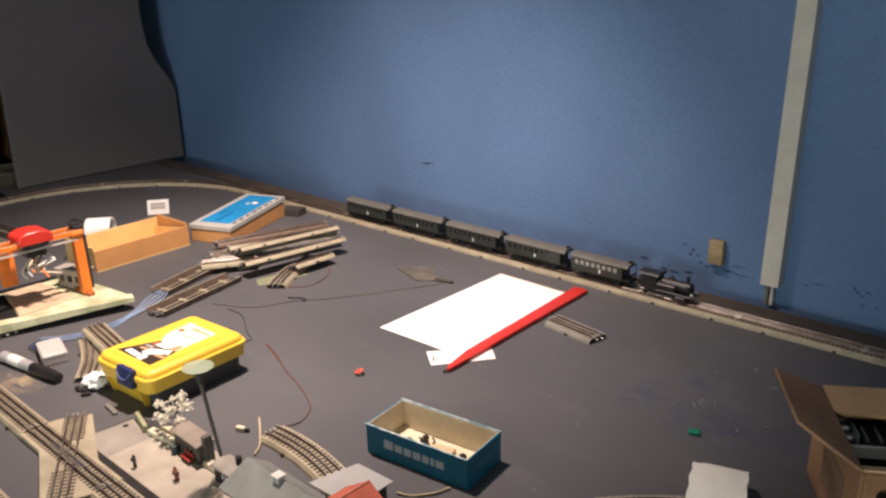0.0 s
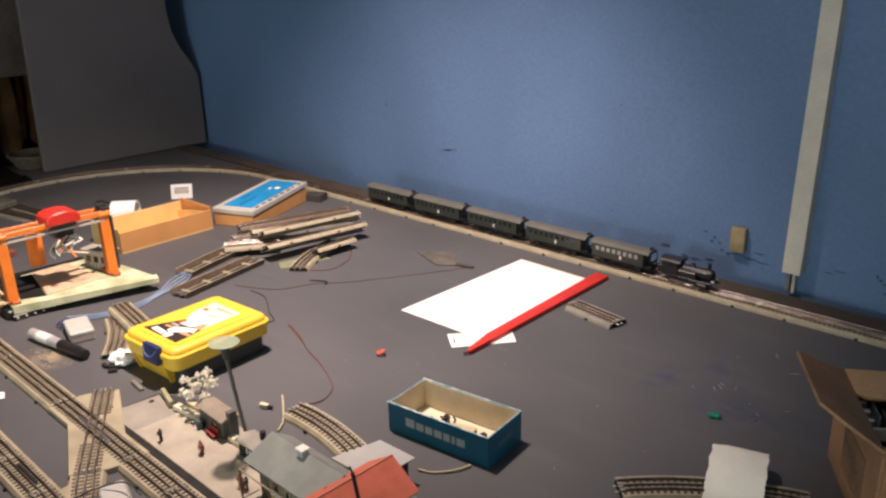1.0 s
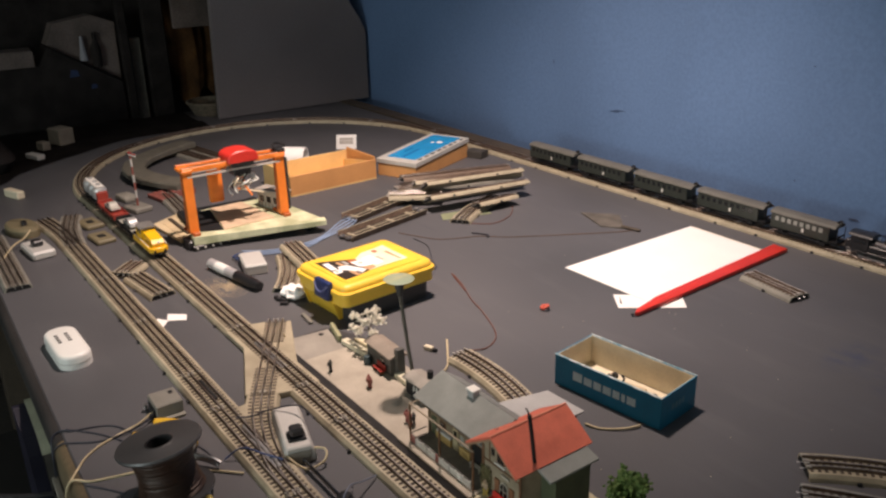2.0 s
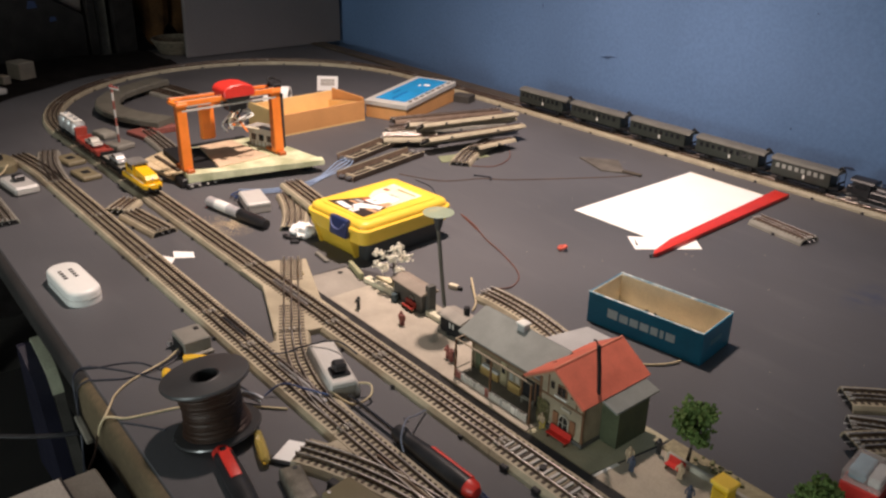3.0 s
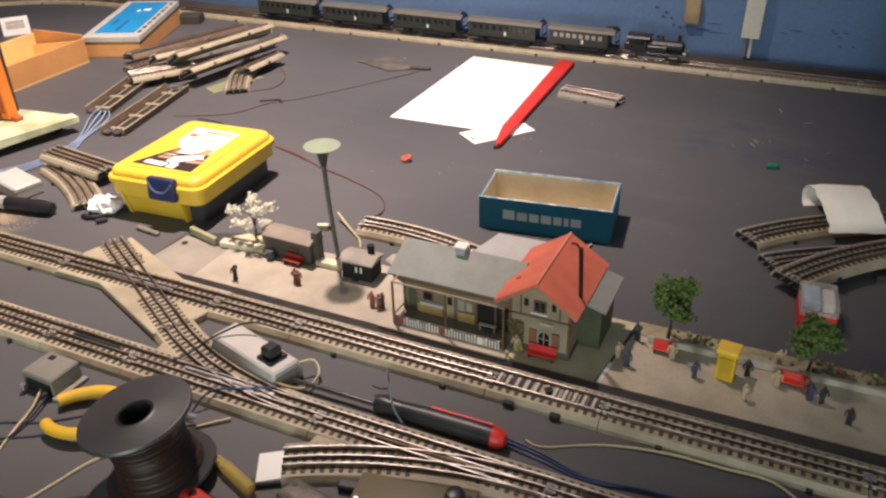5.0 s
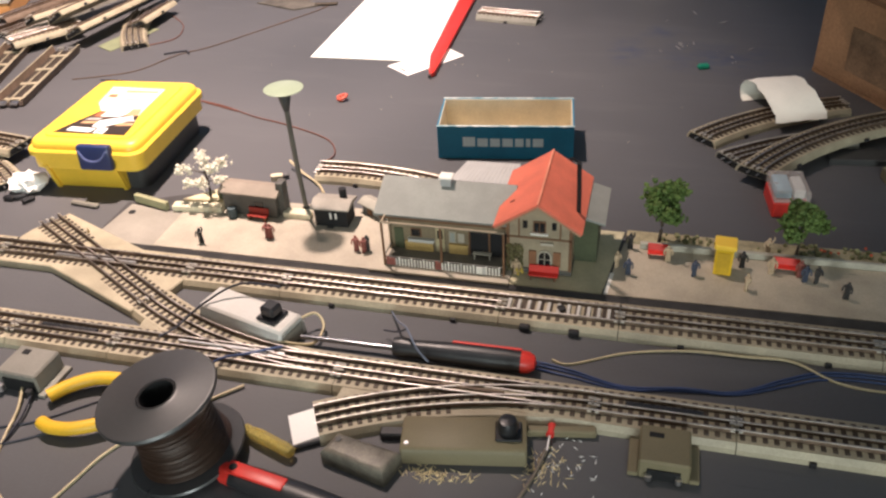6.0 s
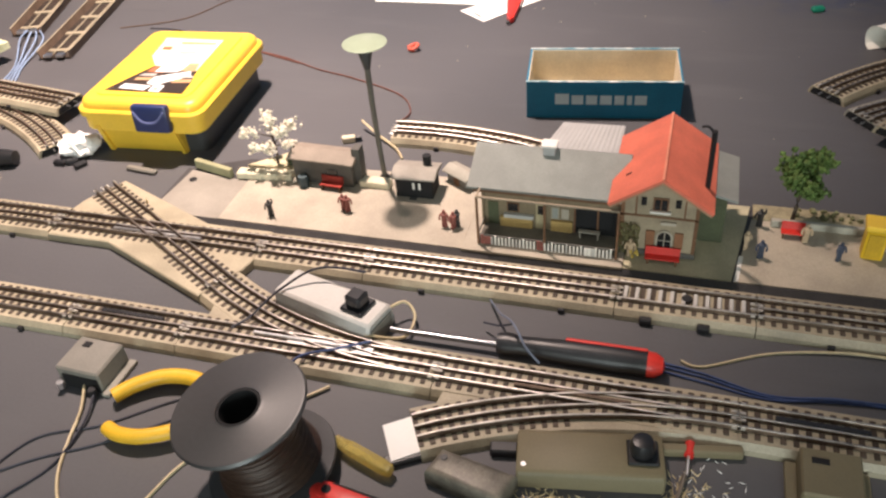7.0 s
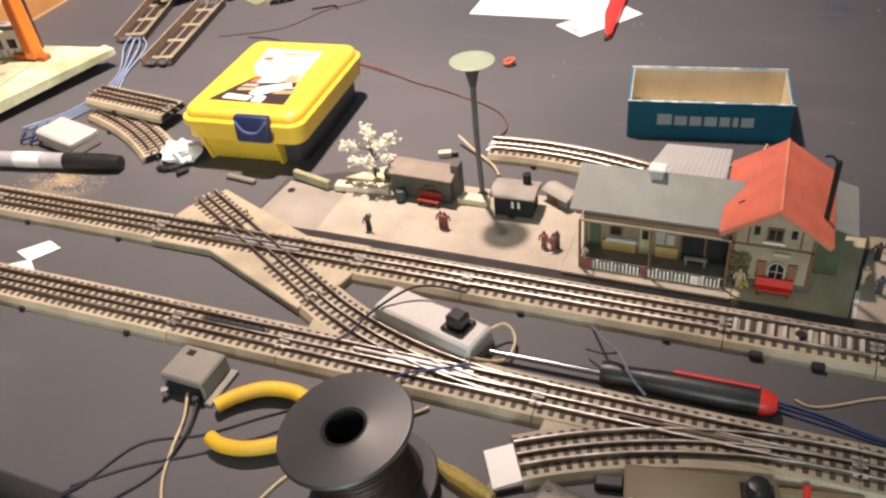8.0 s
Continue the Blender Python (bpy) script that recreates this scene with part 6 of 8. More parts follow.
def build_goods_train():
    e = thing("diesel_shunter", "bright yellow model diesel shunter with grey cab roof", "locomotive", pose(-0.333 + TX, YM, 0), "goods train on the main line")
    part("chassis", bx((-0.043, 0.043, -0.0115, 0.0115, 0.0135, 0.0185), bev=0.0008), BLACK, e)
    part("footplate", prism([(-0.045, -0.0145), (0.040, -0.0145), (0.045, -0.010), (0.045, 0.010), (0.040, 0.0145), (-0.045, 0.0145)], 0.0185, 0.0255, 0.0008), LOCOY, e, "yellow skirt")
    part("bonnet", extry([(-0.004, 0.0255), (0.040, 0.0255), (0.041, 0.032), (0.036, 0.0375), (-0.004, 0.0415)], -0.0095, 0.0095), LOCOY, e, "yellow bonnet", None)
    part("bonnet_grille", bx((0.006, 0.036, -0.0099, 0.0099, 0.0285, 0.0315)), mat("loco_shadow", (0.45, 0.22, 0.01), 0.5), e)
    part("rear_bonnet", extry([(-0.042, 0.0255), (-0.028, 0.0255), (-0.028, 0.041), (-0.038, 0.0405), (-0.042, 0.037)], -0.0095, 0.0095), LOCOY, e, "yellow rear bonnet", None)
    part("cab", bx((-0.028, -0.004, -0.0118, 0.0118, 0.0255, 0.0455), bev=0.0006), LOCOY, e)
    for s in (-1, 1):
        for x in (-0.0265, -0.0190, -0.0115):
            part("cab_window", bx((x, x + 0.0058, s * 0.0119 - 0.0003, s * 0.0119 + 0.0003, 0.036, 0.0435)), WINDOW, e)
        part("handrail", rod(0.0005, -0.040, 0.040, s * 0.0142, 0.0285, 6), WHITE2, e)
    part("front_window", bx((-0.0041, -0.0036, -0.009, 0.009, 0.0418, 0.0446)), WINDOW, e)
    part("cab_roof", extr([(0.0135 * math.cos(q), 0.0455 + 0.003 * math.sin(q)) for q in np.linspace(0, math.pi, 9)], -0.031, -0.001), mat("loco_roof", (0.17, 0.165, 0.155), 0.5), e, "dull grey cab roof")
    for x in (-0.028, 0.0, 0.026):
        wheelset(x, e, 0.0056)
    for s in (-1, 1):
        for y in (-0.008, 0.008):
            part("buffer", rod(0.002, 0.043, 0.048, y, 0.0205, 10), BLACKM, e).matrix_local = pose(0, 0, 0, 0, 0, 0 if s > 0 else 180)
        coupler(e, s * 0.043, s, 0.0165)
    part("lamp_front", rod(0.0018, 0.0405, 0.0425, 0, 0.034, 10), WHITE2, e)
    flat_wagon(-0.482 + TX, -0.386 + TX, BLACKM, GREYWAG, "grey model flat wagon with black side boards")
    toy_car(-0.434 + TX, SILVER)
    flat_wagon(-0.600 + TX, -0.494 + TX, REDWAG, REDWAG, "dark red model flat wagon with low sides")
    toy_car(-0.548 + TX, mat("cream_car", (0.52, 0.50, 0.44), 0.4, 0.2))
    t = thing("tank_wagon", "silver grey model cement silo wagon with two domes", "wagon", pose(-0.660 + TX, YM, 0), "goods train on the main line")
    part("frame", bx((-0.050, 0.050, -0.011, 0.011, 0.0175, 0.0215), bev=0.0006), BLACKM, t)
    for x, r in ((-0.030, 0.0155), (0.0, 0.0155), (0.030, 0.0155)):
        part("silo", lathe([(0, 0.0216), (0.008, 0.0216), (0.0125, 0.026), (0.0135, 0.029), (0.0135, 0.041), (0.0115, 0.045), (0.005, 0.047), (0, 0.047)], 20, Matrix.Translation((x, 0, 0))), SILVER, t, "silver round silo")
    part("top_walk", bx((-0.038, 0.038, -0.008, 0.008, 0.0471, 0.0485), bev=0.0004), WHITE2, t, "pale top walkway")
    for x in (-0.026, 0.004, 0.026):
        part("hatch", post(0.004, 0.0485, 0.0515, x, 0), SILVER, t)
    part("brakeman_cab", bx((0.043, 0.050, -0.010, 0.010, 0.0215, 0.040), bev=0.0006), REDWAG, t, "dark red end cab")
    part("ladder", bx((-0.0475, -0.0465, -0.004, 0.004, 0.0215, 0.046)), SILVER, t)
    for x in (-0.030, 0.030):
        part("axle_guard", bx((x - 0.004, x + 0.004, -0.0118, 0.0118, 0.0132, 0.0175), bev=0.0004), BLACKM, t)
        wheelset(x, t)
    coupler(t, 0.050, 1, 0.0165)


build_wall_train()
build_goods_train()


# ---- tools and electrics in front ----
def build_tools():
    sp = thing("wire_spool", "black plastic spool wound with dark brown wire", "spool", pose(-0.1730, -0.1765, 0.0052, 4.5, -8, 0))
    R0 = 0.0378
    part("bottom_flange", lathe([(0.0125, 0), (R0, 0), (R0 + 0.0006, 0.0012), (R0, 0.0026), (0.0125, 0.0026), (0.0125, 0)], 48), mat("glossy_flange", (0.045, 0.045, 0.047), 0.30, 0, 0.1, 30, 500, 0.03, 0.9), sp, "glossy black lower flange")
    part("core", lathe([(0.0125, 0.0026), (0.018, 0.0026), (0.018, 0.0505), (0.0125, 0.0505), (0.0125, 0.0026)], 32), BLACKM, sp)
    prof = [(0.0185, 0.0028)]
    for i in range(40):
        z = 0.0034 + i * 0.00115
        waist = 0.0300 - 0.0042 * math.sin(math.pi * i / 39) + 0.00025 * math.sin(i * 1.7) * math.sin(i * 0.31)
        prof += [(waist, z), (waist + 0.0003, z + 0.00055)]
    prof.append((0.0185, 0.0502))
    part("winding", lathe(prof, 40), COPPER, sp, "dark brown wound wire", 20)
    part("top_flange", lathe([(0.0125, 0.0505), (R0, 0.0505), (R0 + 0.0008, 0.0522), (R0, 0.0540), (0.0368, 0.0543), (0.0145, 0.0526), (0.0128, 0.0534), (0.0125, 0.0505)], 56), mat("worn_flange", (0.046, 0.046, 0.047), 0.46, 0, 0.12, 12, 300, 0.04, 0.9), sp, "worn black dished flange")
    part("hub", lathe([(0.0112, 0.001), (0.0124, 0.001), (0.0124, 0.0532), (0.0112, 0.0532), (0.0112, 0.001)], 32), BLACKM, sp)
    d = thing("screwdriver", "screwdriver with black grip, red end and bright shaft", "screwdriver", pose(0.030, -0.0575, 0.0088, 0, 0, 180.6))
    part("handle", lathe([(0, 0.004), (0.0080, 0.004), (0.0086, 0.02), (0.0082, 0.05), (0.0070, 0.072), (0.0064, 0.082), (0.0078, 0.092), (0.0066, 0.098), (0, 0.098)], 20, pose(0, 0, 0, 0, 90, 0)), BLACK, d, "black rubber grip")
    part("end_cap", lathe([(0, -0.007), (0.005, -0.0055), (0.0078, -0.001), (0.0082, 0.004), (0, 0.004)], 20, pose(0, 0, 0, 0, 90, 0)), RED, d, "red plastic end")
    part("stripe", tr(bx((0.004, 0.055, -0.0025, 0.0025, 0.0076, 0.0092), bev=0.0008), pose(0, 0, 0, 35, 0, 0)), RED, d, "red stripe on the grip")
    part("shaft", rod(0.0020, 0.098, 0.172, 0, -0.002, 12), mat("shaft_steel", (0.22, 0.22, 0.24), 0.20, 1.0, 0.06, 150, 1200, 0.03), d, "bright steel shaft")
    # pliers with yellow grips
    p = thing("pliers", "pliers with curved yellow plastic handles", "pliers")
    part("grip", tube([(-0.2955, -0.1535, 0.007), (-0.286, -0.1425, 0.008), (-0.270, -0.1325, 0.009), (-0.250, -0.1300, 0.009), (-0.232, -0.1360, 0.009)], 0.0050, 12), mat("plier_yellow", (0.74, 0.44, 0.03), 0.45, 0, 0.06, 40, 600, 0.05, 0.45), p, "yellow handle grip")
    part("grip", tube([(-0.2845, -0.1765, 0.007), (-0.274, -0.1800, 0.008), (-0.258, -0.1790, 0.009), (-0.240, -0.1700, 0.009), (-0.226, -0.1575, 0.009)], 0.0047, 12), mat("plier_yellow", (0.74, 0.44, 0.03), 0.45, 0, 0.06, 40, 600, 0.05, 0.45), p, "yellow handle grip")
    part("jaw", tube([(-0.233, -0.136, 0.009), (-0.222, -0.146, 0.009), (-0.217, -0.154, 0.009)], 0.0045, 8, 4), SHINY, p, "steel joint and jaw")
    part("jaw", tube([(-0.227, -0.156, 0.0088), (-0.220, -0.151, 0.0088), (-0.217, -0.145, 0.0088)], 0.0042, 8, 4), SHINY, p)
    part("jaw_tip", tube([(-0.219, -0.150, 0.009), (-0.205, -0.139, 0.0095), (-0.194, -0.131, 0.0085), (-0.186, -0.126, 0.006)], 0.0036, 10, 4), mat("polished_jaw", (0.82, 0.82, 0.82), 0.22, 1.0, 0.05, 150, 1200, 0.03), p, "polished steel jaw tip")
    a = thing("amber_screwdriver", "small screwdriver with transparent amber handle", "screwdriver", pose(-0.1035, -0.1675, 0.0065, 0, 0, 161))
    part("handle", lathe([(0, 0), (0.0036, 0.001), (0.0046, 0.005), (0.0047, 0.030), (0.0036, 0.037), (0.0038, 0.042), (0, 0.043)], 8, pose(0, 0, 0, 0, 90, 0)), AMBER, a, "transparent amber handle")
    part("shaft", rod(0.0016, 0.039, 0.07, 0, -0.001, 8), SHINY, a)
    r = thing("cutter_knife", "black cutter knife with a red slide at its end", "knife", pose(-0.139, -0.190, 0.0, 0, 0, -9.5))
    grip = Matrix.Translation((0, 0, 0.0068)) @ Matrix.Diagonal((1, 1.15, 0.8, 1)) @ pose(0, 0, 0, 0, 90, 0)
    part("body", lathe([(0, 0.006), (0.0076, 0.006), (0.0083, 0.030), (0.0082, 0.055), (0.0070, 0.085), (0.0058, 0.112), (0.0064, 0.122), (0.0050, 0.128), (0, 0.129)], 20, grip), BLACK, r, "black tapered grip")
    part("end_cap", lathe([(0, -0.006), (0.0045, -0.005), (0.0070, -0.001), (0.0077, 0.006), (0, 0.006)], 20, grip), RED, r, "rounded red end cap")
    part("slide", bx((0.002, 0.044, -0.0048, 0.0048, 0.0118, 0.0142), bev=0.0011, seg=2), RED, r, "red plastic slide")
    part("hole", post(0.0028, 0.0142, 0.0145, 0.0065, 0.0), BLACKM, r)
    g = thing("grey_block", "dull grey scratched metal block on the table", "block", pose(-0.0605, -0.1625, 0, 0, 0, -6))
    part("body", prism([(-0.024, -0.006), (0.022, -0.012), (0.026, 0.008), (-0.020, 0.012)], 0, 0.013, 0.0042, 3), mat("scratched_block", (0.155, 0.14, 0.112), 0.45, 0.1, 0.3, 90), g)
    part("screw", post(0.002, 0.013, 0.0136, -0.016, 0.005), GREYPL, g)
    single("white_label", prism([(-0.1205, -0.136), (-0.107, -0.1595), (-0.090, -0.147), (-0.104, -0.1245)], 0.0044, 0.0049), PAPER, "small white paper square at the branch end", "paper", smooth=None)
    single("dark_clip", bx((-0.012, 0.012, -0.004, 0.004, 0, 0.0042), bev=0.001), BLACK, "small dark clip under the white paper", "clip", pose(-0.101, -0.1535, 0.0002, 0, 0, 32))
    # motor boxes of the turnouts and the feeder
    m = thing("turnout_motor", "long tan metal turnout motor box with black lever", "motor box", pose(0.002, -0.1355, 0, 0, 0, 9.5))
    part("case", extr([(-0.0155, 0), (0.017, 0), (0.017, 0.0105), (0.013, 0.0145), (-0.0135, 0.0145), (-0.0155, 0.012)], -0.040, 0.040, 0.0012), TANBOX, m)
    part("knob_base", bx((0.020, 0.037, -0.008, 0.009, 0.0145, 0.0165), bev=0.0008), BLACK, m, "black lever base")
    part("knob", lathe([(0, 0.0165), (0.0065, 0.0165), (0.0072, 0.021), (0.0055, 0.0255), (0, 0.027)], 18, Matrix.Translation((0.028, 0.001, 0))), BLACK, m, "black turning knob")
    part("screw", post(0.0015, 0.0145, 0.0150, -0.036, -0.010), SHINY, m)
    part("foot_tab", bx((-0.056, -0.040, 0.004, 0.012, 0.0, 0.006), bev=0.001), BLACK, m)
    part("foot_tab", bx((0.040, 0.085, 0.010, 0.016, 0.0, 0.006), bev=0.001), TANBOX, m)
    f = thing("feeder_box", "square tan metal feeder box beside the track", "feeder box", pose(0.1265, -0.119, 0, 0, 0, 0))
    part("case", bx((-0.0155, 0.0155, -0.0185, 0.0125, 0.0, 0.0155), bev=0.0012), TANBOX, f)
    part("front_recess", bx((-0.010, 0.010, -0.0195, -0.0185, 0.001, 0.0095)), BLACKM, f, "dark wire opening")
    part("slot", bx((-0.010, -0.001, 0.002, 0.006, 0.0152, 0.0160), bev=0.0003), BLACKM, f)
    for s in (-1, 1):
        part("flange", bx((s * 0.0155 - (0.006 if s < 0 else 0), s * 0.0155 + (0.006 if s > 0 else 0), -0.018, 0.010, 0.0, 0.0035), bev=0.0004), TANBOX, f)
        part("terminal", post(0.0022, 0.003, 0.0065, s * 0.009, -0.0212), SHINY, f)
    b = thing("relay_box", "grey metal relay box with wires beside the track", "feeder box", pose(-0.3245, -0.1330, 0, 0, 0, -2))
    part("case", bx((-0.0170, 0.0165, -0.0140, 0.0150, 0.0, 0.0170), bev=0.0012), GREYBOXM, b)
    part("front_recess", bx((-0.012, 0.015, -0.0150, -0.0141, 0.001, 0.012)), BLACKM, b, "dark wire opening")
    part("slot", bx((-0.010, -0.004, 0.006, 0.011, 0.0168, 0.0177), bev=0.0004), BLACKM, b)
    part("flange", bx((0.0167, 0.0225, -0.017, 0.015, 0.0, 0.003), bev=0.0004), BEDGREY, b, "grey side flange")
    part("terminal", post(0.0025, 0.003, 0.008, -0.0125, -0.0185), SHINY, b)
    part("terminal", post(0.0025, 0.003, 0.008, 0.0125, -0.0185), BLACK, b)
    # pale decoder with knob between the lines
    w = thing("turnout_decoder", "pale grey plastic turnout decoder with black knob", "decoder", pose(-0.1905, -0.0475, 0, 0, 0, -16))
    part("case", extr([(-0.0160, 0), (0.0160, 0), (0.0160, 0.008), (0.012, 0.0195), (-0.013, 0.0195), (-0.0160, 0.008)], -0.037, 0.045, 0.0018), GREYW2, w)
    part("knob_base", bx((0.018, 0.036, -0.009, 0.009, 0.0195, 0.0225), bev=0.001), BLACK, w)
    part("knob", bx((0.0205, 0.0335, -0.0065, 0.0065, 0.0225, 0.0315), bev=0.002), BLACK, w, "black square knob")
    part("dark_side", bx((0.045, 0.0462, -0.012, 0.010, 0.001, 0.014)), GREYBOXM, w)
    v = thing("red_plug", "small red wire plug with bare strands", "plug")
    part("sleeve", tube([(0.055, -0.109, 0.0045), (0.055, -0.114, 0.0042), (0.0547, -0.118, 0.004)], 0.0027, 10, 3), RED, v)
    part("pin", tube([(0.0547, -0.118, 0.004), (0.0545, -0.130, 0.003)], 0.0009, 6, 2), SHINY, v)
    rc = thing("remote_switch", "white rounded plastic switch box with dark buttons", "switch box", pose(-0.530, -0.186, 0, 0, 0, 1))

    def rr(w2, d2, r):
        return [(sx * (w2 / 2 - r) + r * math.cos(radians(a + k * 15)), sy * (d2 / 2 - r) + r * math.sin(radians(a + k * 15))) for sx, sy, a in ((1, 1, 0), (-1, 1, 90), (-1, -1, 180), (1, -1, 270)) for k in range(7)]
    part("case", prism(rr(0.098, 0.039, 0.0175), 0.0, 0.0185, 0.005, 3), WHITEP, rc)
    part("seam", prism(rr(0.0986, 0.0396, 0.0178), 0.007, 0.0082), GREYW2, rc)
    for i in range(2):
        for k in range(4):
            part("button", bx((-0.022 + k * 0.0072, -0.0182 + k * 0.0072, -0.010 + i * 0.012, -0.0055 + i * 0.012, 0.0185, 0.0193), bev=0.0004), BLACKM, rc)
    for pts in ([(-0.566, -0.05), (-0.548, -0.03), (-0.531, -0.036), (-0.545, -0.058)], [(-0.560, -0.066), (-0.545, -0.056), (-0.526, -0.071), (-0.538, -0.079)]):
        single("paper_scrap", prism(pts, 0.0004, 0.0010), PAPER, "small white paper scrap between the tracks", "paper", group="paper scraps", smooth=None)


def wire(name, pts, r, material, label, n=8):
    single(name, tube([(x, y, z + r) for x, y, z in pts], r, 6, n), material, label, "wire", group="loose wires", smooth=60)


def build_wires():
    wire("cream_wire", [(-0.322, -0.148, 0.004), (-0.314, -0.165, 0.001), (-0.308, -0.186, 0.0), (-0.299, -0.209, 0.0), (-0.286, -0.2265, 0.0), (-0.271, -0.2365, 0.001), (-0.2575, -0.2460, 0.0005), (-0.2565, -0.2525, -0.008), (-0.261, -0.2540, -0.020)], 0.0011, YELWIRE, "cream wire leading off the table edge")
    wire("cream_wire", [(-0.259, -0.2525, -0.012), (-0.2545, -0.2455, 0.0), (-0.243, -0.233, 0.0), (-0.237, -0.215, 0.0), (-0.228, -0.186, 0.0), (-0.205, -0.152, 0.0), (-0.165, -0.112, 0.001)], 0.0011, YELWIRE, "cream wire running behind the spool")
    wire("dark_wire", [(-0.311, -0.153, 0.004), (-0.305, -0.175, 0.002), (-0.306, -0.205, 0.0), (-0.320, -0.2295, 0.0), (-0.327, -0.2405, -0.001), (-0.331, -0.2495, -0.015), (-0.336, -0.252, -0.08)], 0.0009, DARKWIRE, "dark blue wire leading off the table edge")
    wire("dark_wire", [(-0.345, -0.226, 0.0), (-0.330, -0.190, 0.0), (-0.295, -0.172, 0.0), (-0.262, -0.146, 0.0), (-0.236, -0.130, 0.0), (-0.21, -0.125, 0.0)], 0.0008, DARKWIRE, "thin dark wire between the pliers")
    wire("dark_wire", [(-0.352, -0.230, 0.0), (-0.322, -0.205, 0.0), (-0.288, -0.185, 0.0), (-0.255, -0.160, 0.0), (-0.235, -0.142, 0.0)], 0.0008, DARKWIRE, "thin dark wire between the pliers")
    wire("dark_wire", [(-0.240, -0.238, 0.0), (-0.225, -0.226, 0.0), (-0.205, -0.212, 0.0)], 0.0008, DARKWIRE, "thin dark wire below the spool")
    # decoder leads
    wire("cream_wire", [(-0.149, -0.050, 0.012), (-0.138, -0.038, 0.012), (-0.129, -0.044, 0.006), (-0.130, -0.060, 0.003), (-0.140, -0.068, 0.006), (-0.154, -0.073, 0.0115)], 0.0011, YELWIRE, "cream wire looping from the decoder")
    wire("dark_wire", [(-0.165, -0.034, 0.031), (-0.200, -0.034, 0.029), (-0.224, -0.052, 0.020), (-0.238, -0.073, 0.0116), (-0.246, -0.085, 0.0116)], 0.0009, DARKWIRE, "dark wire lying over the decoder")
    wire("dark_wire", [(-0.148, -0.078, 0.0116), (-0.168, -0.089, 0.0116), (-0.190, -0.102, 0.0116), (-0.197, -0.118, 0.001)], 0.0009, BLUEWIRE, "dark blue wire crossing the turnout")
    wire("grey_wire", [(-0.084, -0.0135, 0.002), (-0.072, -0.035, 0.012), (-0.058, -0.056, 0.0245), (-0.047, -0.070, 0.019), (-0.038, -0.074, 0.0115)], 0.0008, mat("grey_blue_wire", (0.13, 0.15, 0.20), 0.45), "grey-blue wire crossing the screwdriver")
    wire("dark_wire", [(-0.082, -0.040, 0.006), (-0.070, -0.047, 0.012), (-0.060, -0.052, 0.020)], 0.0007, DARKWIRE, "short dark wire at the screwdriver")
    # behind the screwdriver end
    wire("cream_wire", [(0.046, -0.043, 0.0), (0.060, -0.045, 0.0), (0.098, -0.026, 0.0), (0.140, -0.017, 0.001), (0.180, -0.0155, 0.001), (0.212, -0.015, 0.001), (0.240, -0.030, 0.0), (0.275, -0.033, 0.0), (0.33, -0.026, 0.0)], 0.0009, YELWIRE, "cream wire lying beside the main line")
    for k, dy in enumerate((0.0, -0.004, 0.003)):
        wire("blue_wire", [(0.030, -0.050 + dy, 0.001), (0.060, -0.054 + dy, 0.0), (0.098, -0.062 + dy * 0.5, 0.0), (0.135, -0.058, 0.0 + 0.0015 * k), (0.172, -0.053 + dy * 0.4, 0.0), (0.205, -0.036 + dy, 0.0), (0.232, -0.024 + dy, 0.0), (0.275, -0.021 + dy, 0.0), (0.34, -0.03 + dy, 0.0)], 0.0008, BLUEWIRE, "blue wire lying beside the main line")
    # around the crane and the heap
    for k in range(4):
        d = (k - 1.5) * 0.006
        wire("pale_wire", [(-0.742 + d, 0.345, 0.004), (-0.722 + d * 1.8, 0.315, 0.006), (-0.70 + d * 0.6, 0.262, 0.001), (-0.684 + d, 0.215, 0.0005), (-0.690 + d, 0.165, 0.001), (-0.712 + d * 1.4, 0.125, 0.001)], 0.0010, PALEWIRE, "pale blue wire from the crane to the track heap")
    wire("red_wire", [(-0.375, 0.315, 0.0), (-0.44, 0.338, 0.0), (-0.395, 0.325, 0.0), (-0.348, 0.304, 0.0), (-0.300, 0.289, 0.0), (-0.243, 0.263, 0.0), (-0.222, 0.232, 0.0), (-0.226, 0.205, 0.003)], 0.0008, REDWIRE, "thin red-brown wire across the table")
    wire("brown_wire", [(-0.640, 0.374, 0.0), (-0.571, 0.409, 0.0), (-0.540, 0.470, 0.0), (-0.500, 0.515, 0.0), (-0.415, 0.655, 0.0), (-0.40, 0.69, 0.0)], 0.0007, mat("thin_brown", (0.12, 0.075, 0.055), 0.6), "thin brown wire lying on the table")
    wire("dark_wire", [(-0.60, 0.378, 0.0), (-0.556, 0.376, 0.0), (-0.50, 0.345, 0.0), (-0.470, 0.332, 0.0), (-0.475, 0.305, 0.0)], 0.0007, DARKWIRE, "thin dark wire behind the yellow case")
    wire("dark_wire", [(-0.56, 0.47, 0.0), (-0.535, 0.485, 0.0), (-0.525, 0.475, 0.001)], 0.0012, DARKWIRE, "short dark wire end on the table")
    wire("cream_wire", [(-0.257, 0.196, 0.008), (-0.238, 0.183, 0.003), (-0.215, 0.166, 0.001), (-0.203, 0.150, 0.001)], 0.0012, YELWIRE, "cream wire behind the platform huts")
    wire("cream_wire", [(-0.027, 0.205, 0.001), (-0.012, 0.212, 0.0), (0.004, 0.230, 0.001), (0.010, 0.248, 0.001)], 0.0012, YELWIRE, "cream wire between shed and carton")
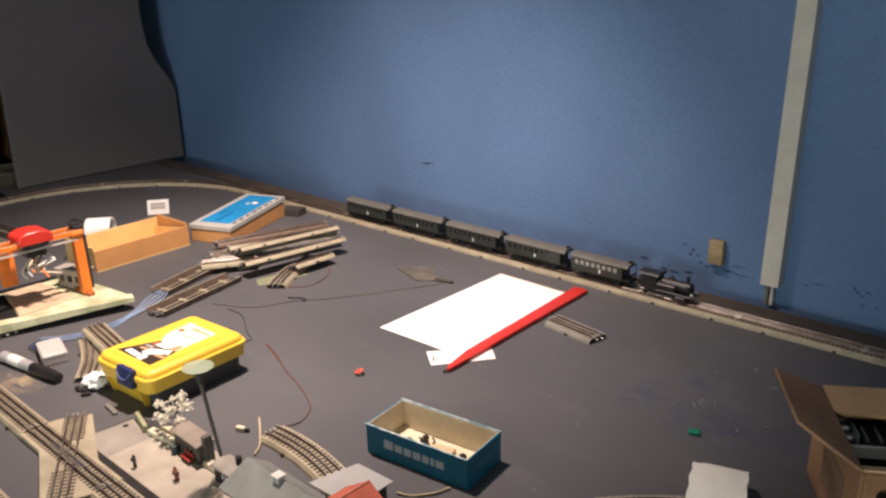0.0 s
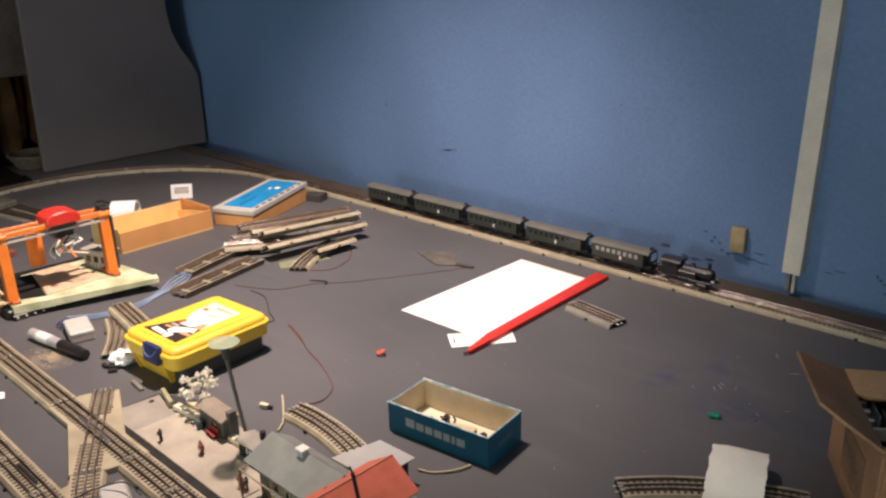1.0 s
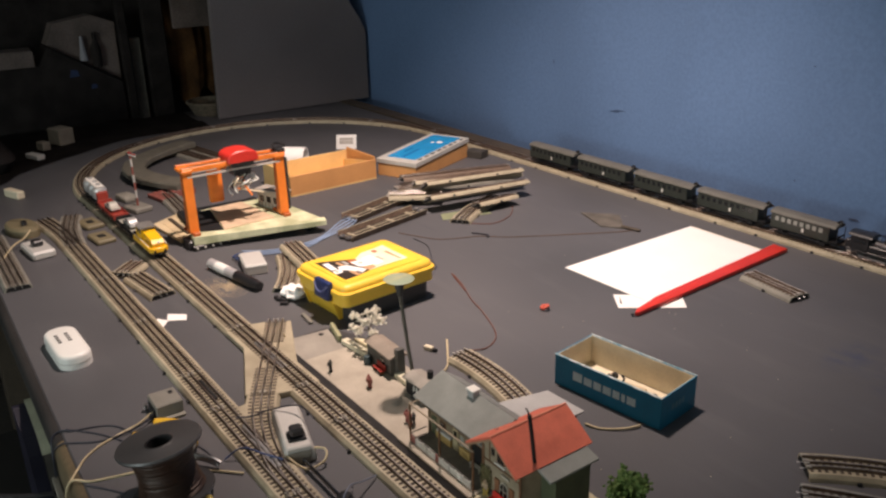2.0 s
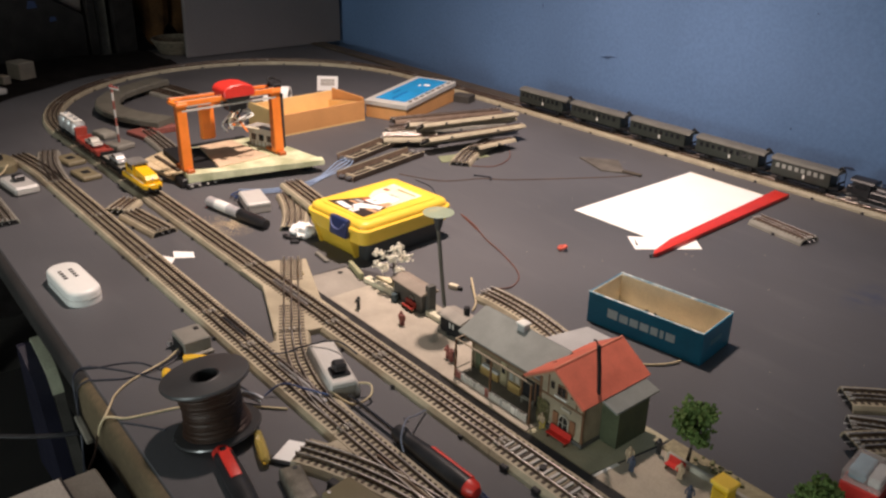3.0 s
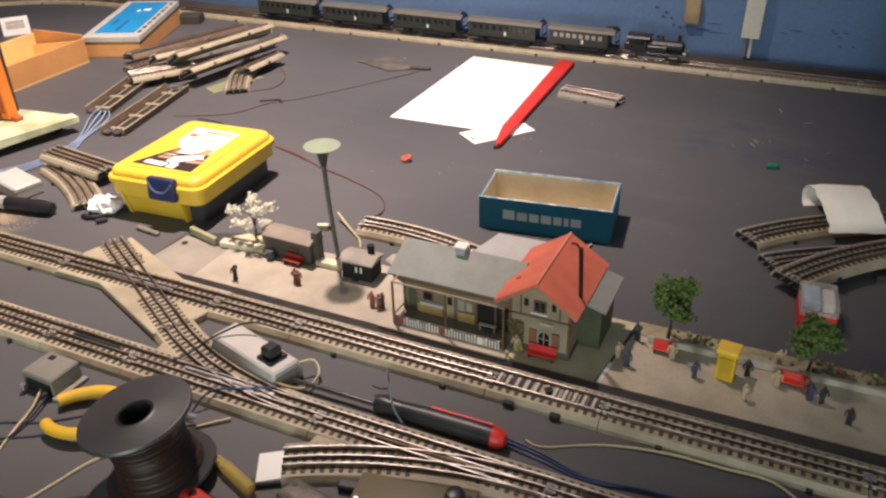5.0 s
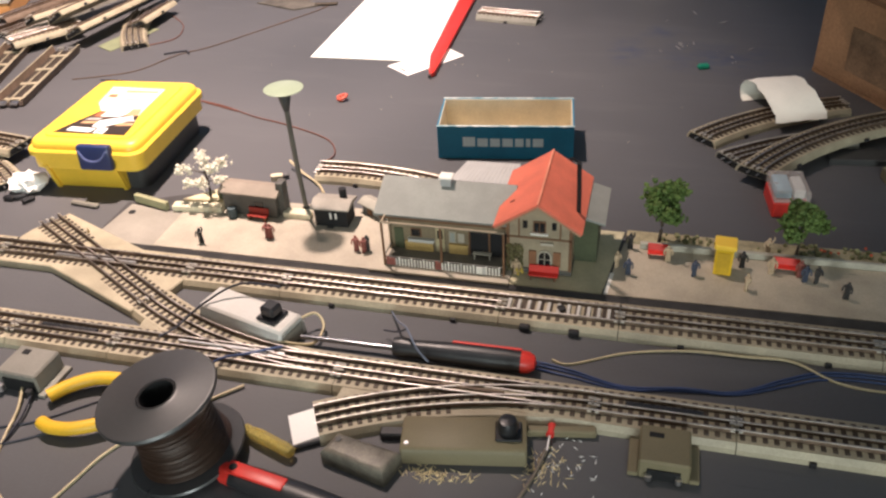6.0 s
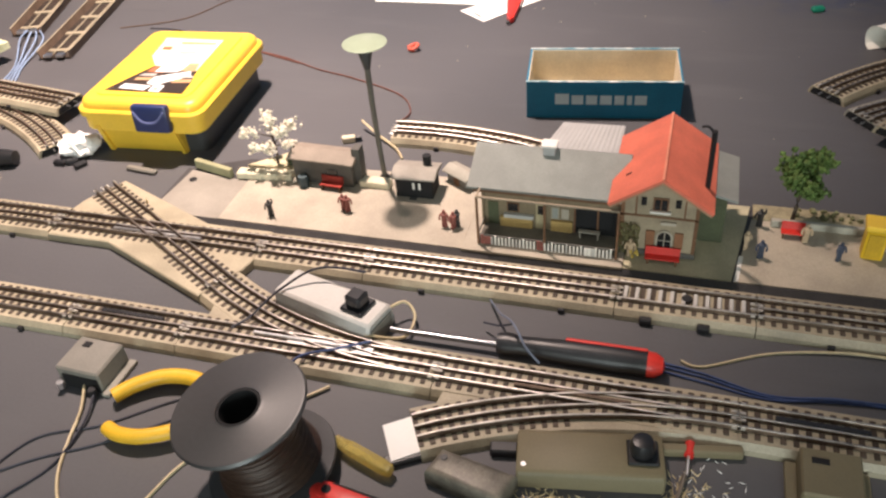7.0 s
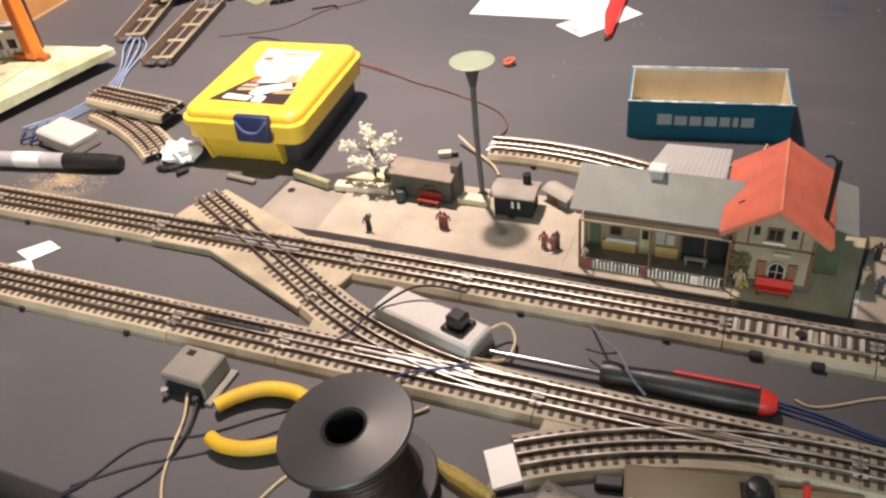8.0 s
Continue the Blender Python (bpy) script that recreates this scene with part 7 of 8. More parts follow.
    wire("red_wire", [(-0.60, 0.50, 0.0), (-0.575, 0.53, 0.0), (-0.59, 0.58, 0.0), (-0.63, 0.62, 0.0)], 0.0008, REDWIRE, "thin red wire beside the track heap")
    p = thing("wire_plug", "small pale plug on a wire behind the huts", "plug", pose(-0.262, 0.172, 0, 0, 0, 20))
    part("plug_body", bx((-0.006, 0.006, -0.003, 0.003, 0, 0.006), bev=0.0008), CREAM, p)
    part("plug_end", rod(0.0022, 0.006, 0.012, 0, 0.003, 10), BLACK, p)


def build_left_bits():
    # a felt marker, a small pale box and crumpled paper by the yellow case
    k = thing("marker_pen", "silver marker pen with black cap", "pen", pose(-0.690, 0.060, 0.0085, 0, 0, 9.5))
    part("barrel", rod(0.0078, 0.0, 0.075, 0, 0, 18), mat("silver_barrel", (0.55, 0.55, 0.56), 0.3, 0.4), k)
    part("cap", lathe([(0, 0.075), (0.0084, 0.075), (0.0084, 0.118), (0.0066, 0.134), (0, 0.135)], 18, pose(0, 0, 0, 0, 90, 0)), BLACK, k, "black cap")
    part("band", rod(0.0081, 0.020, 0.050, 0, 0, 18), WHITEP, k, "white printed band")
    s = thing("junction_box", "small pale plastic junction box with wires", "box", pose(-0.648, 0.112, 0, 0, 0, -14))
    part("case", bx((-0.030, 0.030, -0.017, 0.017, 0, 0.017), bev=0.002), GREYW2, s)
    part("lid_line", bx((-0.0302, 0.0302, -0.0172, 0.0172, 0.011, 0.0117)), GREYBOXM, s)
    for i in range(3):
        wire("blue_wire", [(-0.682 + i * 0.004, 0.122, 0.006), (-0.70 + i * 0.012, 0.10, 0.004), (-0.715 + i * 0.006, 0.12 + i * 0.01, 0.002)], 0.0012, BLUEWIRE, "blue wire at the junction box")
    rnd = random.Random(11)
    b = bmesh.new()
    bmesh.ops.create_icosphere(b, subdivisions=3, radius=0.015)
    for v in b.verts:
        q = noise.noise(v.co * 130) * 0.007 + noise.noise(v.co * 330) * 0.003
        v.co += v.co.normalized() * q
        v.co.z = max(-0.008, v.co.z * 0.7)
        v.co.x *= 1.35
    single("crumpled_paper", b, PAPER, "crumpled white paper beside the yellow case", "paper", pose(-0.508, 0.113, 0.0085, 0, 0, -10), smooth=20)
    for i in range(3):
        single("black_bit", bx((-0.006, 0.006, -0.003, 0.003, 0, 0.005), bev=0.001), BLACK, "small black plastic bit on the table", "bit", pose(-0.517 + i * 0.011, 0.090 + 0.004 * (i % 2), 0, 0, 0, 30 * i), "black bits")
    # crumbs and shavings
    def crumbs(name, cx, cy, sx, sy, n, size, material, label, seed, long=1.0):
        r2 = random.Random(seed)
        verts, faces = [], []
        for i in range(n):
            p = Vector((cx + r2.gauss(0, sx), cy + r2.gauss(0, sy), size * 0.3))
            a = r2.uniform(0, 3.14)
            u = Vector((math.cos(a), math.sin(a), r2.uniform(0, 0.5))) * size * long * r2.uniform(0.5, 1.4)
            w = Vector((-math.sin(a), math.cos(a), 0)) * size * 0.3
            h = Vector((0, 0, size * 0.35))
            k2 = len(verts)
            verts += [tuple(p - u), tuple(p + w), tuple(p + u), tuple(p - w), tuple(p + h), tuple(p - Vector((0, 0, size * 0.3)))]
            for f in ((0, 1, 4), (1, 2, 4), (2, 3, 4), (3, 0, 4), (1, 0, 5), (2, 1, 5), (3, 2, 5), (0, 3, 5)):
                faces.append(tuple(k2 + j for j in f))
        me = bpy.data.meshes.new(name)
        me.from_pydata(verts, [], faces)
        me.materials.append(material)
        tagged(new(name, me), label, name.replace("_", " "), kind="stuff")
    crumbs("straw_shavings", -0.012, -0.161, 0.012, 0.003, 80, 0.0013, STRAW, "pale straw shavings in front of the motor box", 1, 2.4)
    crumbs("straw_shavings", 0.052, -0.142, 0.008, 0.008, 85, 0.0012, STRAW, "pale straw shavings around the bare wire strands", 2, 2.4)
    crumbs("paper_crumbs", 0.062, -0.136, 0.012, 0.012, 40, 0.0011, PAPER, "white paper crumbs on the table", 3, 1.8)
    crumbs("sawdust", -0.605, 0.050, 0.018, 0.009, 260, 0.0009, mat("sawdust_pale", (0.62, 0.52, 0.36), 0.8), "pale sawdust heap beside the main line", 4, 1.3)
    crumbs("table_crumbs", -0.1, 0.5, 0.35, 0.2, 42, 0.0009, CREAM, "scattered pale crumbs on the table", 5, 1.3)
    crumbs("table_crumbs", 0.16, 0.62, 0.06, 0.05, 12, 0.0035, mat("dull_crumb", (0.22, 0.21, 0.22), 0.7), "greyish chips on the table", 6, 1.8)
    single("bare_wire", tube([(0.0535, -0.130, 0.003), (0.050, -0.148, 0.002), (0.044, -0.166, 0.001), (0.038, -0.185, 0.001), (0.030, -0.205, 0.001)], 0.0012, 6), mat("dull_wire", (0.16, 0.13, 0.10), 0.5), "dull bare wire leading to the red plug", "wire", group="loose wires")
    # small coloured bits on the table
    single("red_bit", tube([(-0.006, 0, 0.002), (0.0, 0.004, 0.004), (0.006, 0.0, 0.006), (0.002, -0.005, 0.003), (-0.004, -0.003, 0.002)], 0.0022, 7), mat("salmon_plastic", (0.62, 0.12, 0.08), 0.45), "small red plastic clip lying on the table", "clip", pose(-0.261, 0.363, 0.0005))
    single("green_bit", bx((-0.007, 0.007, -0.004, 0.004, 0, 0.006), bev=0.0018), GREENBIT, "small green plastic bit lying on the table", "bit", pose(0.155, 0.511, 0, 0, 0, 20))
    single("brown_scrap", prism([(-0.055, -0.02), (0.02, -0.035), (0.05, -0.008), (-0.01, 0.03)], 0.0004, 0.0022), mat("olive_card", (0.100, 0.090, 0.076), 0.75, 0, 0.3, 40), "thin brown card scrap lying on the table", "card", pose(-0.462, 0.70, 0, 0, 0, -8), smooth=None)
    single("brown_chip", bx((-0.018, 0.018, -0.003, 0.003, 0, 0.004), bev=0.001), STRIP, "dark brown wooden chip on the table", "chip", pose(-0.404, 0.690, 0.001, 0, 0, 12))
    single("grey_clip", bx((-0.016, 0.016, -0.003, 0.003, 0, 0.004), bev=0.0012), GREYBOXM, "thin grey clip lying before the yellow case", "clip", pose(-0.432, 0.093, 0, 0, 0, -6))
    single("table_hole", post(0.0035, 0.0059, 0.0062, -0.372, 0.082), BLACKM, "small dark screw hole in the platform ramp", "hole")
    single("splinter", lathe([(0.0026, 0), (0, 0.014)], 5), WOODPALE, "pale pointed splinter beside the platform", "splinter", pose(-0.393, 0.043, 0.0, 12, 8, 0))


def build_right_bits():
    # bent paper strip over the loose curves, creased across
    prof = [(0.074, 0.0125), (0.068, 0.0175), (0.056, 0.0232), (0.038, 0.0282), (0.018, 0.0300), (0.0, 0.0285), (-0.012, 0.0235), (-0.019, 0.0140), (-0.016, 0.0040), (-0.008, 0.0006)]
    line = [(p.x, p.y) for p in smooth_line([(-d, z, 0) for d, z in prof], 3)]
    nx = 9
    b = bmesh.new()
    top = [[b.verts.new((0.055 * i / nx + 0.0016 * noise.noise((k * 0.5, 0, 4)) * (i in (0, nx)), y, z + 0.0016 * noise.noise((i * 0.45, k * 0.16, 7)) + 0.0009 * noise.noise((i * 1.1, k * 0.5, 2)))) for i in range(nx + 1)] for k, (y, z) in enumerate(line)]
    low_side = [[b.verts.new((v.co.x, v.co.y + 0.0003, v.co.z - 0.0006)) for v in row] for row in top]
    nk = len(line) - 1
    for k in range(nk):
        for i in range(nx):
            b.faces.new((top[k][i], top[k][i + 1], top[k + 1][i + 1], top[k + 1][i]))
            b.faces.new((low_side[k][i], low_side[k + 1][i], low_side[k + 1][i + 1], low_side[k][i + 1]))
        for i in (0, nx):
            b.faces.new((top[k][i], top[k + 1][i], low_side[k + 1][i], low_side[k][i]))
    for k in (0, nk):
        for i in range(nx):
            b.faces.new((top[k][i], low_side[k][i], low_side[k][i + 1], top[k][i + 1]))
    bmesh.ops.recalc_face_normals(b, faces=b.faces)
    single("bent_paper", b, mat("bright_paper", (0.90, 0.88, 0.80), 0.75, 0, 0.03, 30, 400, 0.1, 0.25), "bent white creased paper strip standing on loose tracks", "paper", pose(0.2, 0.414, 0.0, 0, 0, 20), smooth=24)
    r = thing("parts_box", "small red plastic box with clear lid and blue contents", "box", pose(0.2235, 0.200, 0, 0, 0, 6))
    part("tray", bx((-0.0150, 0.0150, -0.020, 0.020, 0, 0.0150), bev=0.0012), RED, r, "red tray")
    part("lid", bx((-0.0153, 0.0153, -0.0203, 0.0203, 0.0152, 0.0262), bev=0.0012), LIDCLEAR, r, "clear plastic lid")
    part("contents", bx((-0.0125, 0.0010, -0.012, 0.016, 0.0153, 0.0245), bev=0.001), mat("pale_blue_bits", (0.34, 0.54, 0.64), 0.5), r, "pale blue contents")
    part("contents", bx((0.0030, 0.0125, -0.012, 0.014, 0.0153, 0.0240), bev=0.001), mat("grey_bits", (0.78, 0.78, 0.74), 0.5), r, "white contents")
    # cardboard box with an open flap, tracks inside
    cb = thing("cardboard_box", "open brown cardboard box with track pieces inside", "box", pose(0.280, 0.521, 0, 0, 0, -58))
    L, W, H, th = 0.157, 0.30, 0.101, 0.004
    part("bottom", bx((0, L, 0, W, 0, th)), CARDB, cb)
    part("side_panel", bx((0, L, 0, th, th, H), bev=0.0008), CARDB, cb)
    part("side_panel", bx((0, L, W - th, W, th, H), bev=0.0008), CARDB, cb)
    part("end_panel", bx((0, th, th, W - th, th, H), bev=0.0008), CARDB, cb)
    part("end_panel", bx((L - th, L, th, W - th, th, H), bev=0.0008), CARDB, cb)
    # brighter copy of the cardboard: light on the upper flaps is in the colour
    pale = mat("lit_cardboard", (0.72, 0.44, 0.225), 0.75, 0, 0.12, 14, 260, 0.2)
    part("flap", tr(prism([(0.004, 0.0), (0.030, -0.061), (0.132, -0.060), (0.144, -0.034), (0.156, 0.0)], 0, 0.003, 0.0005), pose(0, 0.001, H, -31, 0, 0)), CARDB, cb, "open side flap")
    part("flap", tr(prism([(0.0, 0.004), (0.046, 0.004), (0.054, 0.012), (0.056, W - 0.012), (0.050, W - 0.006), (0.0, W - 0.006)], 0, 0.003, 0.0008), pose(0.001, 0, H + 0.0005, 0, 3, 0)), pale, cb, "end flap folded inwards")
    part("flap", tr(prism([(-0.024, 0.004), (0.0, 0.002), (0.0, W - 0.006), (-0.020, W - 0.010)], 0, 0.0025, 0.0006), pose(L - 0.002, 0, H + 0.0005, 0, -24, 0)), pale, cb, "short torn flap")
    part("label_patch", bx((0.05, 0.12, -0.0006, 0.0, 0.02, 0.07)), mat("worn_card", (0.20, 0.115, 0.065), 0.85, 0, 0.3, 30, 300, 0.2), cb, "worn patch on the side")
    base = pose(0.280, 0.521, 0, 0, 0, -58)
    # black block added in place of the shade on the box's near end
    single("black_case", bx((L + 0.003, L + 0.055, 0.012, 0.27, 0, 0.088), bev=0.004, seg=2), BLACKM, "black block standing in for shade beside the cardboard box", "case", base)
    kit = thing("control_unit", "black control unit with pale cooling fins stored in the box", "control unit", base)
    part("body", bx((0.026, 0.078, 0.024, 0.22, th, 0.080), bev=0.002), BLACKM, kit)
    for i in range(9):
        y = 0.031 + i * 0.0125
        part("fin", bx((0.044, 0.070, y, y + 0.0016, 0.080, 0.0845), bev=0.0004), mat("dull_fin", (0.20, 0.19, 0.17), 0.5), kit)
    part("rim", bx((0.0785, 0.0820, 0.010, 0.22, 0.070, 0.083), bev=0.0008), GREYW2, kit, "pale front rim")
    tray = thing("clear_tray", "small clear plastic tray with bright metal bits in the box", "tray", base)
    part("wall", bx((0.036, 0.076, 0.0055, 0.0068, th, 0.092), (0.036, 0.076, 0.0205, 0.0218, th, 0.092), bev=0.0004), CLEAR, tray, "clear plastic wall")
    part("filling", bx((0.031, 0.075, 0.0070, 0.0203, th, 0.074), bev=0.001), GREYPL, tray, "dark filling")
    for i in range(3):
        part("metal_bit", bx((0.034 + i * 0.014, 0.043 + i * 0.014, 0.0085, 0.0190, 0.0742, 0.090 - 0.002 * i), bev=0.002), SHINY, tray, "bright metal bit")
    for i in range(3):
        y = 0.06 + i * 0.07
        track_piece(straight(0.0, 0.062, 0.0), False, BEDGREY, "grey track piece stored in the cardboard box", base @ pose(0.086, y, th + 0.030 + 0.006 * (i % 2), 0, 0, 3 - 4 * i), "stored track pieces")
    # black filler added where the inside of the box is only dark
    film_bm = prism([(0.086, 0.006), (0.150, 0.006), (0.150, 0.27), (0.086, 0.27)], th, 0.032, 0.004, 2)
    single("black_film", film_bm, mat("black_film", (0.012, 0.012, 0.013), 0.28, 0, 0.1, 60, 500, 0.5, 0.7), "black filler added for the dark inside of the box", "film", base)
    # dark block with connectors under the loose curves
    single("wooden_wedge", prism([(-0.03, -0.012), (0.03, -0.012), (0.03, 0.012), (-0.03, 0.012)], 0, 0.006, 0.0008), GREYPL, "dark grey plastic support under the loose curves", "support", pose(0.30, 0.300, 0, 0, 0, 5))
    # beyond the track: tan clip at the border
    single("tan_clip", bx((-0.010, 0.010, -0.008, 0.008, 0, 0.012), bev=0.0012), TANBOX, "small tan track clip beside the loose curves", "clip", pose(0.325, 0.262, 0, 0, 0, 10))


def build_dark_end():
    """The dim far end of the table and what hangs behind it; shade is put into many colours."""
    # grey loose curve with tunnel openings
    t = thing("ramp_curve", "grey plastic curved ramp piece on dark supports", "ramp")
    line = [(q.x, q.y) for q in smooth_line([(-1.105, 0.170, 0), (-1.19, 0.130, 0), (-1.285, 0.122, 0), (-1.365, 0.165, 0), (-1.42, 0.245, 0), (-1.445, 0.30, 0)], 2)]
    part("deck", sweep([(-0.024, 0.012), (0.024, 0.012), (0.024, 0.021), (0.021, 0.024), (-0.021, 0.024), (-0.024, 0.021)], line), mat("ramp_plastic", (0.125, 0.118, 0.095), 0.6, 0, 0.14, 45, 700, 0.2), t, smooth=None)
    for k in (1, 4, 6, 9):
        x, y = line[min(k, len(line) - 1)]
        part("support", bx((x - 0.015, x + 0.015, y - 0.012, y + 0.012, 0, 0.0118), bev=0.001), BLACKM, t)
    part("end_block", bx((-1.130, -1.094, 0.140, 0.186, 0.0, 0.0117), bev=0.001), SKINRED, t, "dull red end block")
    for x0, y0, x1, y1 in ((-1.50, 0.296, -1.225, 0.340), (-1.455, 0.262, -1.275, 0.300)):
        track_piece(straight(0, math.hypot(x1 - x0, y1 - y0), 0), False, BEDGREY, "grey straight track piece at the dim table end", pose(x0, y0, 0.0, 0, 0, math.degrees(math.atan2(y1 - y0, x1 - x0))), "loose track pieces")
    track_piece(straight(0, 0.16, 0), False, BEDGREY, "grey straight track piece behind the crane board", pose(-1.105, 0.132, 0.0, 0, 0, -5), "loose track pieces")
    # signal mast
    s = thing("signal_mast", "red and white model signal mast beside the loop", "signal", pose(-1.055, 0.060, 0, 0, 0, 15))
    part("base", bx((-0.022, 0.022, -0.018, 0.018, 0, 0.010), bev=0.002), GREYBOXM, s)
    for i in range(7):
        part("mast_band", bx((-0.0015, 0.0015, -0.0015, 0.0015, 0.010 + i * 0.015, 0.0248 + i * 0.015)), GREYW2 if i % 2 else SKINRED, s)
    part("arm", bx((-0.002, 0.024, -0.003, -0.002, 0.107, 0.113), bev=0.0005), WHITE2, s, "pale red-edged signal arm")
    part("arm_edge", bx((-0.002, 0.024, -0.0034, -0.003, 0.1105, 0.113)), RED, s)
    single("grey_lump", bx((-0.022, 0.022, -0.014, 0.014, 0, 0.012), bev=0.004, seg=2), BEDGREY, "grey plastic lump beside the loop track", "block", pose(-1.135, 0.062, 0, 0, 0, 10))
    single("red_plate", bx((-0.03, 0.03, -0.016, 0.016, 0, 0.008), bev=0.001), SKINRED, "dull red base plate near the signal", "plate", pose(-1.10, 0.12, 0, 0, 0, 10))
    # dim turnouts at the end of the lower line
    for i, (pts) in enumerate(([(-0.912, YL), (-1.0, YL - 0.002), (-1.09, YL - 0.012)], [(-0.915, YL + 0.001), (-1.0, YL + 0.012), (-1.08, YL + 0.034)])):
        ln = [(x, y) for x, y, z in smooth_line([(x, y, 0) for x, y in pts], 6)]
        track_piece(ln, False, BEDGREY if i else BED, "dim curved turnout piece at the far end", None if i == 0 else pose(0, 0, 0.0006), "laid track pieces", False)
    track_piece(straight(0, 0.26, 0), False, BEDGREY, "loose track piece near the table edge", pose(-1.045, -0.190, 0, 0, 0, -1.5), "loose track pieces")
    m1 = thing("turnout_motor", "oval tan turnout motor box in dim light", "motor box", pose(-1.06, -0.140, 0, 0, 0, 12))
    part("case", lathe([(0, 0), (0.03, 0), (0.03, 0.012), (0.026, 0.016), (0, 0.016)], 24, Matrix.Diagonal((1.5, 0.8, 1, 1))), TANBOX, m1)
    part("knob", post(0.005, 0.016, 0.024, 0.012, 0), BLACK, m1)
    for x, y, a in ((-0.93, -0.040, 5), (-1.02, -0.036, 8)):
        m2 = thing("feeder_box", "small tan feeder box with dark opening beside the track", "feeder box", pose(x, y, 0, 0, 0, a), "dim feeder boxes")
        part("case", bx((-0.026, 0.026, -0.016, 0.016, 0, 0.008), bev=0.002), TANBOX, m2)
        part("opening", bx((-0.008, 0.008, -0.006, 0.006, 0.008, 0.0086)), BLACKM, m2)
    wire("cream_wire", [(-0.86, -0.232, -0.01), (-0.90, -0.205, 0.001), (-0.95, -0.175, 0.012), (-0.985, -0.150, 0.012), (-1.01, -0.135, 0.016)], 0.0014, YELWIRE, "cream wire from the dim turnout to the edge")
    m3 = thing("turnout_decoder", "pale turnout decoder in the dim corner", "decoder", pose(-0.93, -0.140, 0, 0, 0, 5))
    part("case", bx((-0.035, 0.035, -0.018, 0.018, 0, 0.014), bev=0.003), GREYW2, m3)
    part("knob", bx((-0.008, 0.008, -0.008, 0.008, 0.014, 0.024), bev=0.002), BLACK, m3)
    # things in the dark corner, their colours lowered for its shade
    for x, y, L2, W2, H2, mm, lb in ((-1.70, 0.07, 0.05, 0.04, 0.04, mat("shaded_carton", (0.24, 0.21, 0.165), 0.7), "pale small carton in the dark corner"), (-1.66, 0.02, 0.03, 0.02, 0.02, mat("shaded_carton", (0.24, 0.21, 0.165), 0.7), "small white carton in the dark corner"), (-1.58, -0.015, 0.05, 0.02, 0.012, GREYW2, "pale bar in the dark corner"), (-1.30, -0.11, 0.05, 0.016, 0.016, CREAM, "pale rod end in the dark corner")):
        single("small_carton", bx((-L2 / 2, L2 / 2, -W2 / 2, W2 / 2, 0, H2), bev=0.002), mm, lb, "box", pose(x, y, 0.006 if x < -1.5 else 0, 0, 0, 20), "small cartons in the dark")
    # black sheet added to darken the table end, with a slumped bag on it
    b = bmesh.new()
    ring = [(p.x, p.y) for p in smooth_line([(-1.405, -0.185, 0), (-1.410, -0.120, 0), (-1.475, -0.072, 0), (-1.510, -0.030, 0), (-1.545, 0.015, 0), (-1.580, 0.075, 0), (-1.660, 0.21, 0), (-1.662, 0.33, 0), (-1.655, 0.435, 0)], 4)]
    rows = []
    for k, (x, y) in enumerate(ring):
        rows.append([b.verts.new((x + (-1.89 - x) * u / 8, y + 0.004 * noise.noise((u, k * 0.3, 2)), 0.0006 + (0.002 + 0.006 * (0.5 + noise.noise((u * 0.8, k * 0.35, 6)))) * (1 if 0 < u else 0.2))) for u in range(9)])
    for k in range(len(rows) - 1):
        for u in range(8):
            b.faces.new((rows[k][u], rows[k][u + 1], rows[k + 1][u + 1], rows[k + 1][u]))
    bmesh.ops.solidify(b, geom=b.faces[:], thickness=0.0005)
    bmesh.ops.recalc_face_normals(b, faces=b.faces)
    single("black_cloth", b, SHADEBLACK, "black sheet added to darken the table end", "cloth", smooth=60)
    single("black_bag", lathe([(0, 0), (0.06, 0.0), (0.075, 0.03), (0.05, 0.07), (0.015, 0.09), (0, 0.09)], 18, Matrix.Diagonal((1.7, 0.8, 0.9, 1))), SHADEBLACK, "black slumped bag in the dark corner", "bag", pose(-1.58, -0.13, 0.006, 0, 0, 15))

    def drape(name, y0, y1, z0, z1, x, material, label, seed):
        r2 = random.Random(seed)
        b = bmesh.new()
        nu, nv = 40, 10
        ph = r2.uniform(0, 6)
        front, back = [], []
        for k in (0, 1):
            g = [[b.verts.new((x + 0.010 * math.sin(u * 0.42 + ph) * (1 - 0.4 * v / nv) + 0.022 * noise.noise((u * 0.22, v * 0.5, seed)) - 0.004 * k, y0 + (y1 - y0) * u / nu + 0.01 * math.sin(v * 0.7 + ph), z0 + (z1 - z0) * v / nv + (0.03 * math.sin(u * 0.35 + ph) if v == 0 else 0))) for v in range(nv + 1)] for u in range(nu + 1)]
            for u in range(nu):
                for v in range(nv):
                    q = (g[u][v], g[u + 1][v], g[u + 1][v + 1], g[u][v + 1])
                    b.faces.new(q if k == 0 else q[::-1])
        single(name, b, material, label, "cloth", group="hanging cloths", smooth=60)
    drape("hanging_cloth", -0.30, 0.60, -0.78, 1.2, -2.10, SHADEBLACK, "black cloth hanging in the dark corner", 3)
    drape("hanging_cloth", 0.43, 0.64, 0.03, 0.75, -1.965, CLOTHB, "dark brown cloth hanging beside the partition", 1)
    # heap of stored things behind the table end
    # board tone lowered: the corner's shade is in the colour
    WARMG = mat("shaded_board", (0.105, 0.082, 0.072), 0.85, 0, 0.3, 12, 200, 0.3)
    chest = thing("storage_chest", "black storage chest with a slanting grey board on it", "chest")
